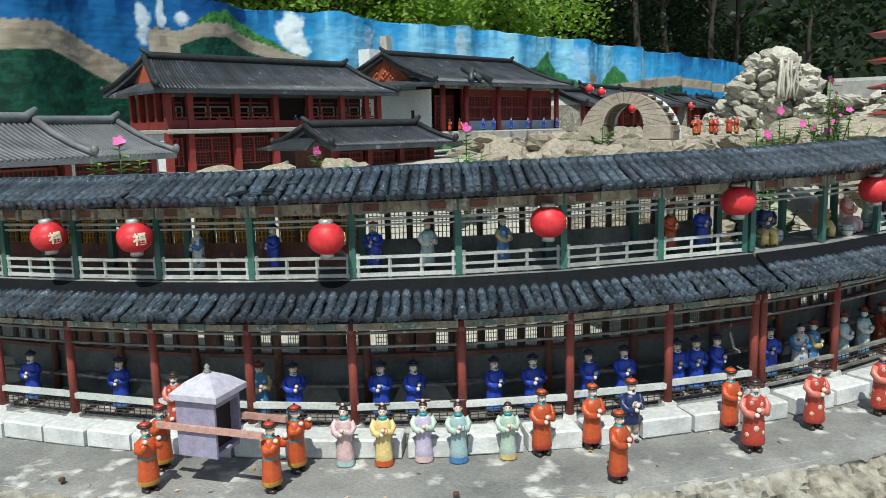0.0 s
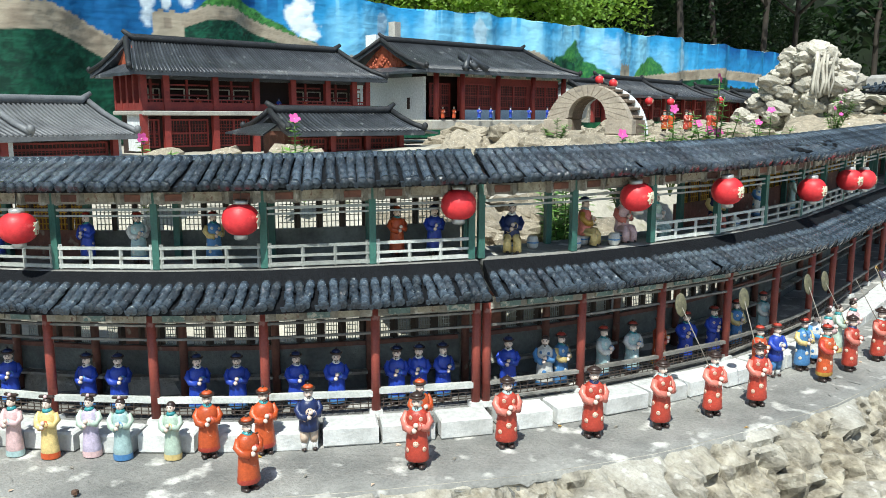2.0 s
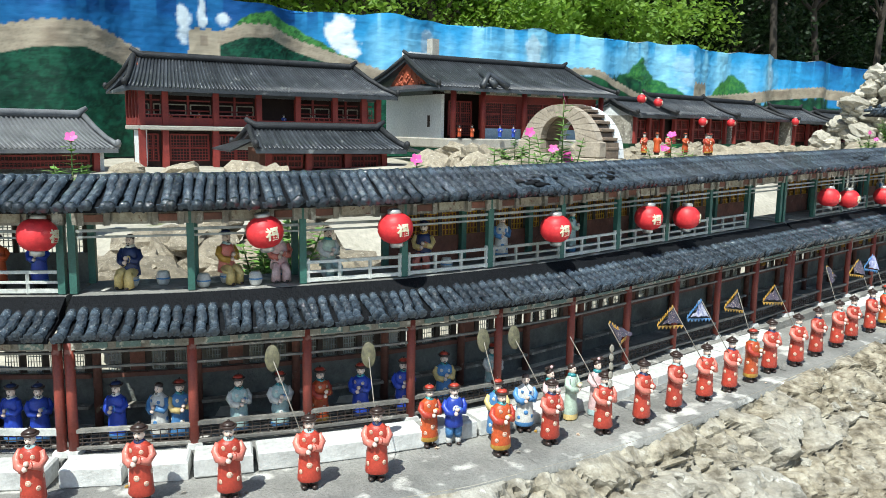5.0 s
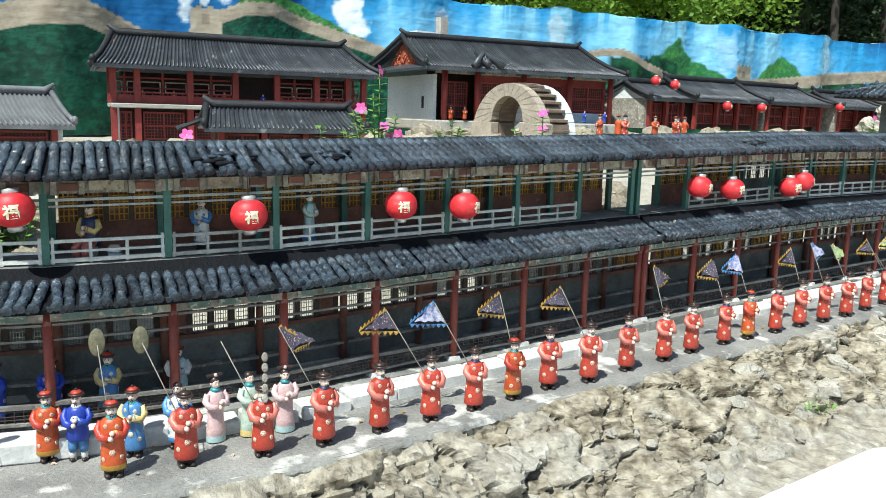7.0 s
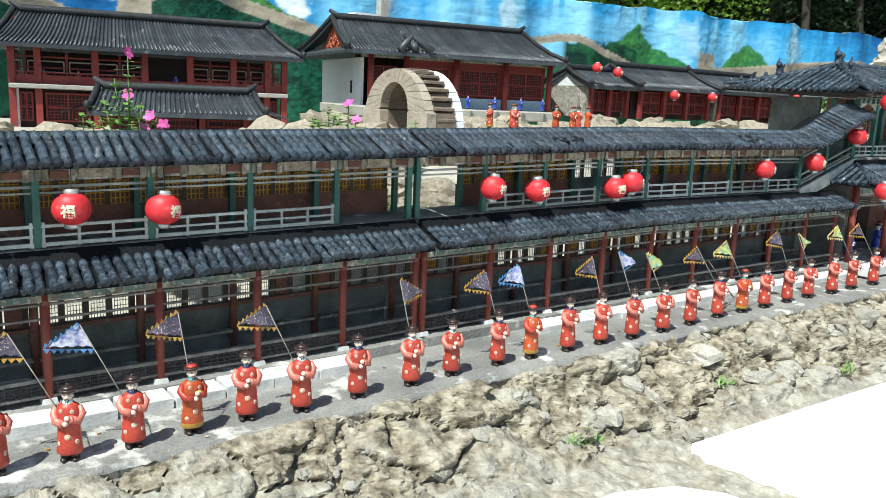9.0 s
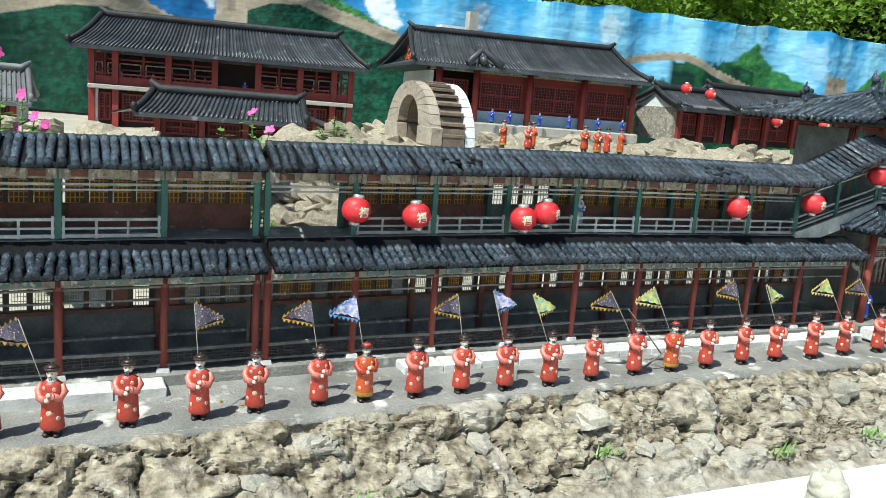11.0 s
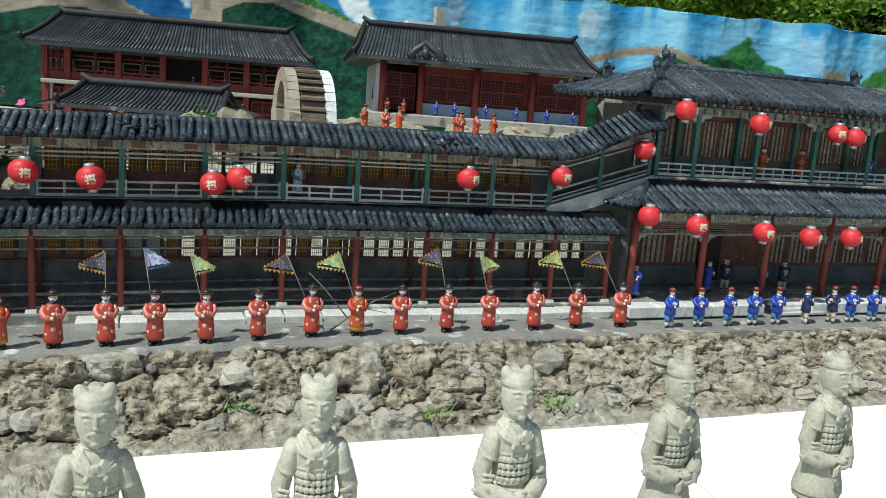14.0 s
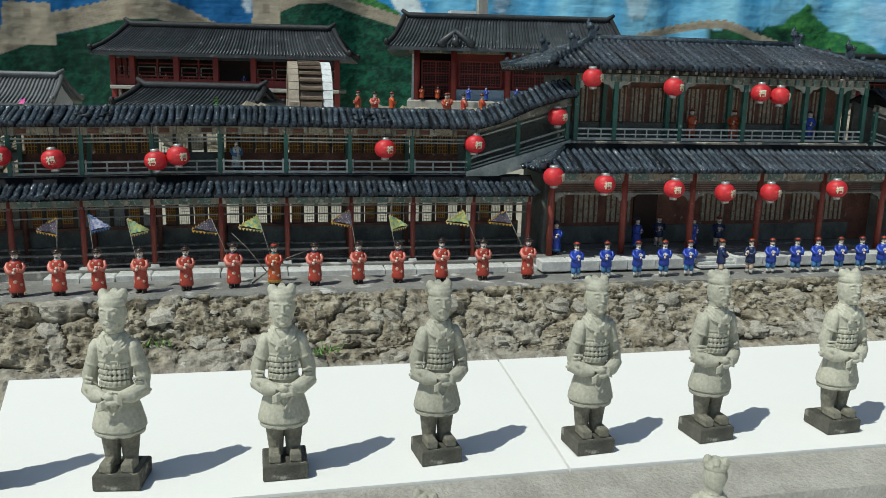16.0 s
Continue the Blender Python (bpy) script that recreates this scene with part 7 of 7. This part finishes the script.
def tree(x, y, z0, h, g, m, stout=1.0, bark=BARK):
    th = thing("tree", "tall woodland tree with a ragged green crown behind the painted wall", "tree", Matrix.Translation((x, y, z0)), "woodland trees")
    s = Shape()
    bend = [(g.uniform(-0.1, 0.1) * i, g.uniform(-0.1, 0.1) * i, h * i / 5) for i in range(6)]
    s.tube(bend, [r * stout for r in (0.16, 0.14, 0.12, 0.10, 0.07, 0.03)], 8)
    for i in range(7):
        b = Vector(bend[2 + i % 3])
        a = g.uniform(0, 6.3)
        s.tube([b, b + Vector((math.cos(a) * 0.6, math.sin(a) * 0.6, 0.5)), b + Vector((math.cos(a) * 1.3, math.sin(a) * 1.3, 0.9))], [0.05, 0.035, 0.01], 6)
    part("trunk", s, bark, th)
    c = Shape()
    for i in range(16):
        a, r = g.uniform(0, 6.3), g.uniform(0.2, 1.5)
        leaf_cloud(c, (math.cos(a) * r, math.sin(a) * r, h * g.uniform(0.45, 1.05)), (0.7, 0.7, 0.45), 210, 0.12, g)
    tagged(part("crown", c, m, th), kind="stuff")


g = random.Random(77)
for i in range(26):
    y = -1 + 1.35 * i + g.uniform(-0.4, 0.4)
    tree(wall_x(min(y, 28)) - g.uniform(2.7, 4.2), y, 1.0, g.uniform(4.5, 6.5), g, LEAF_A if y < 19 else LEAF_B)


# slim trunks at the far end, in the leaf and bark with painted shade
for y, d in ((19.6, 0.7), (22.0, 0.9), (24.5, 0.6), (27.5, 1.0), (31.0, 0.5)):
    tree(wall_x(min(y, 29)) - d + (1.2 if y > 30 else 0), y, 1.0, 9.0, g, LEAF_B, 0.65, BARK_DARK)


def undergrowth():
    s = Shape()
    for i in range(330):
        y = g.uniform(-3, 34)
        d = g.uniform(1.0, 7)
        x = wall_x(min(y, 29)) - d
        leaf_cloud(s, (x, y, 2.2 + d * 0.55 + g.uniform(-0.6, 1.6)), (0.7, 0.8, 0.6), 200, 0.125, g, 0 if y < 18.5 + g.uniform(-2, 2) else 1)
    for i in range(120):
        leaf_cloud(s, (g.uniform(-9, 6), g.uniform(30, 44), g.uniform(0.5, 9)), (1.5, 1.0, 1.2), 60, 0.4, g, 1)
    return solid("woodland", s, [LEAF_A, LEAF_B], "dense green woodland rising behind the painted wall", "woods", kind="stuff")


undergrowth()
# added sheet whose near-black colour stands for shade between the trees
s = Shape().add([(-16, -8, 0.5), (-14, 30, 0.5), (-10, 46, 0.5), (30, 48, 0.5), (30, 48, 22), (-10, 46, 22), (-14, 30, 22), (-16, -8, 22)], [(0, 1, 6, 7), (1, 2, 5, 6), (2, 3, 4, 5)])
solid("backdrop", s, mat("painted_forest_shade", (0.018, 0.035, 0.012), (0.006, 0.012, 0.006), 1.5, 0.95, 0, 6), "near-black sheet painted as the deep shade of the forest", "backdrop", kind="structure")


# ---- sedan chair, flags, plants, small things ----
def sedan():
    m = GM(5.05, 0.325, TERR + 0.080, 82) @ Matrix.Scale(1.17, 4)
    th = thing("sedan_chair", "mauve boxed sedan chair with a lilac pyramid roof and carrying poles", "sedan chair", m)
    for nm, c, d in (("rear_panel", (-0.046, 0, 0.06), (0.006, 0.088, 0.12)), ("side_panel", (0, 0.042, 0.06), (0.085, 0.006, 0.12)), ("side_panel", (0, -0.042, 0.06), (0.085, 0.006, 0.12)), ("floor_board", (0, 0, 0.006), (0.08, 0.077, 0.008)), ("lintel", (0.043, 0, 0.113), (0.006, 0.077, 0.014))):
        part(nm, Shape().box(c, d, 0, None, 1, 0.0012), MAUVE, th)
    part("curtain", Shape().box((0.02, 0, 0.06), (0.004, 0.078, 0.11)), HOUSE_DARK, th)
    part("roof", Shape().lathe([(0.078, 0.120), (0.078, 0.132), (0.045, 0.152), (0.014, 0.164)], n=4, smooth=False, tf=Matrix.Rotation(radians(45), 4, "Z")), LILAC, th, "lilac pyramid roof")
    part("finial", Shape().lathe([(0.006, 0.163), (0.008, 0.168), (0.004, 0.172), (0.006, 0.177), (0.001, 0.183)], n=10), BEAM, th, "small grey finial")
    for y in (-0.047, 0.047):
        part("carrying_pole", Shape().bar((-0.095, y, 0.062), (0.15, y, 0.062), 0.009, 0.012), glaze("pole_pink", (0.62, 0.36, 0.30)) if y < 0 else bpy.data.materials["pole_pink"], th)


sedan()

FLAG_A, FLAG_B, FLAG_C = mat("flag_yellow", (0.62, 0.50, 0.07), (0.08, 0.30, 0.26), 75, 0.7, c=(0.55, 0.52, 0.42), wear=0.3), mat("flag_dark", (0.10, 0.075, 0.12), (0.035, 0.04, 0.06), 90, 0.7, c=(0.46, 0.38, 0.30), wear=0.36), mat("flag_blue_white", (0.60, 0.60, 0.64), (0.05, 0.08, 0.33), 80, 0.7)
POLE = mat("grey_pole", (0.35, 0.33, 0.28), (0.18, 0.16, 0.13), 40, 0.6)


def flag(u, o, kind, lean, way, g):
    th = thing("flag" if kind < 3 else "ceremonial_fan", ("yellow and green toothed pennant on a thin pole", "dark embroidered pennant on a thin pole", "blue and white pennant on a thin pole", "oval ceremonial fan on a long pole", "string of pale rings on a pole")[kind], "flag" if kind < 3 else "fan", GM(u, o, TERR), "flags held by the red figurines")
    h = g.uniform(0.275, 0.31)
    a, b = Vector((0.03, 0.0, 0.085)), Vector((0.0 - 0.05, lean, h))
    part("pole", Shape().tube([a, b], 0.0014, 5), POLE, th)
    d = (b - a).normalized()
    if kind < 3:
        L, H = 0.080, 0.066
        s = Shape()
        n, k = 8, 5
        vs = []
        for i in range(n + 1):
            f = i / n
            for j in range(k + 1):
                q = (j / k) * (1 - f) + 0.5 * f * 0.9
                p = b - d * (H * q) + Vector((0.008 * math.sin(f * 6 + u), way * L * f, -0.018 * f * f + (0.004 if (i % 2 and j in (0, k)) else 0)))
                vs.append(p)
        fs = [(i * (k + 1) + j, (i + 1) * (k + 1) + j, (i + 1) * (k + 1) + j + 1, i * (k + 1) + j + 1) for i in range(n) for j in range(k)]
        s.add(vs, fs, 0, True)
        s.add([v + Vector((0.0015, 0, 0)) for v in vs], [q[::-1] for q in fs], 0, True)
        part("pennant", s, (FLAG_A, FLAG_B, FLAG_C)[kind], th)
        s = Shape()
        tip = b + Vector((0, way * L, -0.018 - H * 0.45))
        for c, up in ((b, 1), (b - d * H, -1)):
            for i in range(7):
                f0, f1 = i / 7, (i + 1) / 7
                a0, a1 = c.lerp(tip, f0), c.lerp(tip, f1)
                s.prism([(0, 0), (1, 0), (0.55, 0.011)], a0, a1 - a0, (0, 0, up), (0.0022, 0, 0))
        part("fringe", s, (G_YELLOW, GOLD, G_SKY)[kind], th)
    elif kind == 3:
        s = Shape().lathe([(0.022, -0.002), (0.024, 0), (0.022, 0.002)], n=18, sx=0.75, sy=1.35, tf=Matrix.Translation(b) @ Euler((radians(80), 0, radians(80))).to_matrix().to_4x4())
        part("blade", s, mat("fan_olive", (0.17, 0.16, 0.09), (0.07, 0.065, 0.045), 90, 0.7) if "fan_olive" not in bpy.data.materials else bpy.data.materials["fan_olive"], th)
    else:
        for i in range(5):
            part("ring", Shape().lathe([(0.007, -0.001), (0.010, 0), (0.007, 0.001)], n=10, sx=0.8, sy=1.2, tf=Matrix.Translation((0.03, 0.0, 0.25 - 0.025 * i)) @ Euler((radians(85), 0, radians(80))).to_matrix().to_4x4()), BEAM, th)


g = random.Random(13)
for i, (u, o) in enumerate(ROW):
    if i < 4 or i in (10, 14, 16, 18, 21, 25, 28, 31):
        continue
    if i < 9:
        kind = 3 if i != 8 else 4
    else:
        kind = (0, 1, 1, 1, 2, 1, 1, 1)[i % 8]
        if i in (11, 14, 17, 23, 27, 30, 33):
            kind = (1, 1, 1, 2, 0, 0, 1)[(11, 14, 17, 23, 27, 30, 33).index(i)]
    flag(u, o - 0.01, kind, g.uniform(-0.11, 0.02), g.choice((-1, -1, 1)), g)


def flower(x, y, z, h, heads, g):
    th = thing("flowering_plant", "leafy garden plant with magenta five-petalled flowers", "plant", Matrix.Translation((x, y, z)), "flowering plants")
    s, lv, pt = Shape(), Shape(), []
    for i in range(heads + 6):
        a = g.uniform(0, 6.3)
        hh = h * (1.0 if i == 0 else g.uniform(0.5, 0.85))
        r = 0 if i == 0 else g.uniform(0.05, 0.13)
        pts = [Vector((0, 0, 0)), Vector((math.cos(a) * r * 0.5, math.sin(a) * r * 0.5, hh * 0.5)), Vector((math.cos(a) * r, math.sin(a) * r, hh))]
        s.tube(pts, [0.004, 0.0035, 0.002], 5)
        pt.append(pts[-1])
        for j in range(17):
            f = 0.25 + 0.74 * j / 17
            p = pts[0].lerp(pts[2], f)
            for sg in (0, math.pi):
                b = j * 1.57 + sg
                d = Vector((math.cos(b), math.sin(b), g.uniform(0.1, 0.6))).normalized()
                sd = d.cross(Vector((0, 0, 1))).normalized() * g.uniform(0.010, 0.014)
                L = g.uniform(0.045, 0.085) * (1.15 - 0.5 * f)
                sag = Vector((0, 0, -0.22 * L))
                lv.add([p, p + d * L * 0.3 + sd, p + d * L * 0.7 + sd * 0.9 + sag * 0.4, p + d * L + sag, p + d * L * 0.7 - sd * 0.9 + sag * 0.4, p + d * L * 0.3 - sd, p + d * L * 0.5 + sag * 0.35], [(0, 1, 6, 5), (1, 2, 6), (2, 3, 6), (3, 4, 6), (4, 5, 6)])
    part("stalk", s, STEM, th)
    tagged(part("foliage", lv, LEAF, th), kind="stuff")
    for p in pt[:heads]:
        f = Shape()
        tilt = Euler((g.uniform(-0.5, 0.5), radians(60) + g.uniform(-0.4, 0.4), g.uniform(-1.2, 0.4))).to_matrix().to_4x4()
        for j in range(5):
            a = j * math.tau / 5
            c, sd = Vector((math.cos(a), math.sin(a), 0.15)), Vector((-math.sin(a), math.cos(a), 0))
            f.add([Matrix.Translation(p) @ tilt @ q for q in (Vector((0, 0, 0)), c * 0.014 + sd * 0.010, c * 0.024 + sd * 0.005, c * 0.024 - sd * 0.005, c * 0.014 - sd * 0.010)], [(0, 1, 2, 3, 4)])
        f.ball(p, 0.003, 1, 6)
        part("flower", f, [PETAL, CREAM], th)


g = random.Random(31)
for x, y, z, h, n in ((-0.66, 4.38, 1.12, 0.57, 2), (-0.9, 4.44, 1.12, 0.43, 2), (-0.75, 4.52, 1.15, 0.3, 1), (-1.75, 2.75, 1.1, 0.40, 1), (-2.2, 2.35, 1.12, 0.30, 1), (-0.68, 5.23, 1.14, 0.41, 2), (-0.42, 5.16, 0.95, 0.38, 1), (-0.9, 5.7, 1.12, 0.36, 0), (-0.8, 3.7, 1.1, 0.34, 1), (-2.6, 6.15, 1.25, 0.25, 0), (-1.4, 9.6, 1.3, 0.3, 2), (-1.5, 10.4, 1.45, 0.35, 2), (-0.62, 2.95, 0.95, 0.35, 1), (-2.6, 1.75, 1.12, 0.36, 1), (-0.98, 4.3, 1.12, 0.36, 0), (-0.72, 3.1, 0.95, 0.42, 1)):
    flower(x, y, z, h, n, g)

# leaves and twigs fallen on terrace, weeds on the bank
for i in range(40):
    u = g.uniform(3, 28)
    o = g.uniform(0.2, 0.43)
    s = Shape().add([(0, 0, 0.004), (0.006, 0.004, 0.006), (0.016, 0, 0.003), (0.006, -0.005, 0.005)], [(0, 1, 2, 3)])
    s.add([(0, 0, 0.001), (0.006, 0.004, 0.001), (0.016, 0, 0.001), (0.006, -0.005, 0.001)], [(3, 2, 1, 0)])
    solid("fallen_leaf", s, (GOLD, CREAM, BEAM)[i % 3], "small dry leaf lying on the cement terrace", "leaf", GM(u, o, TERR, g.uniform(0, 360)), "fallen leaves")
for u, q, z in ((20.7, 0.70, 0.605), (25.6, 0.74, 0.60), (23.4, 0.62, 0.62), (27.2, 0.72, 0.61), (18.2, 0.7, 0.53)):
    s = Shape()
    for i in range(26):
        a = g.uniform(0, 6.3)
        d = Vector((math.cos(a), math.sin(a), g.uniform(0.6, 1.6))).normalized() * g.uniform(0.02, 0.05)
        sd = Vector((-math.sin(a), math.cos(a), 0)) * 0.004
        c = Vector((g.uniform(-0.03, 0.03), g.uniform(-0.05, 0.05), 0))
        s.add([c - sd, c + sd, c + d], [(0, 1, 2)])
    p = plan(u) + out(u) * q
    solid("weed", s, LEAF, "tuft of green weed rooted in the rubble bank", "weed", Matrix.Translation((p.x, p.y, z)), "weeds", "stuff")
# dead branch leaning before the gallery
s = Shape()
p = G(24.6, 0.34, TERR + 0.01)
s.tube([p, p + Vector((0.02, 0.12, 0.10)), p + Vector((0.0, 0.24, 0.14))], [0.004, 0.003, 0.001], 5)
s.tube([p + Vector((0.01, 0.06, 0.05)), p + Vector((-0.02, -0.02, 0.15)), p + Vector((-0.03, -0.08, 0.21))], [0.003, 0.002, 0.001], 5)
s.tube([p + Vector((0.015, 0.1, 0.09)), p + Vector((0.02, 0.2, 0.07))], [0.0025, 0.001], 5)
solid("dead_branch", s, POLE, "bare grey branch lying among the red figurines", "branch")

STOOL = Shape().lathe([(0.012, 0), (0.016, 0.006), (0.018, 0.018), (0.016, 0.030), (0.012, 0.036)], n=14).lathe([(0.0182, 0.016), (0.0186, 0.018), (0.0182, 0.020)], n=14, mi=1, cap=False).mesh("drum_stool", [G_WHITE, G_SKY])
for u, o in ((11.15, -0.03), (11.62, -0.02), (10.76, -0.09), (13.6, -0.03), (10.48, -0.076), (11.36, -0.076), (11.86, -0.076), (12.34, -0.076), (13.4, -0.076)):
    solid("drum_stool", STOOL, None, "small white and blue drum stool on the balcony", "stool", GM(u, o, -0.001), "drum stools")

BOLT = mat("rusty_iron", (0.16, 0.085, 0.05), (0.07, 0.04, 0.03), 60, 0.8, 0.4, 150)
for u, o in ((3.86, 0.40), (6.9, 0.42), (15.85, 0.16)):
    th = thing("bolt", "short rusty bolt standing in the cement terrace", "bolt", GM(u, o, TERR - 0.004), "rusty bolts")
    part("shank", Shape().lathe([(0.003, 0), (0.003, 0.018)], n=8), BOLT, th)
    part("nut", Shape().lathe([(0.008, 0.012), (0.008, 0.020), (0.003, 0.022)], n=6, smooth=False), BOLT, th)
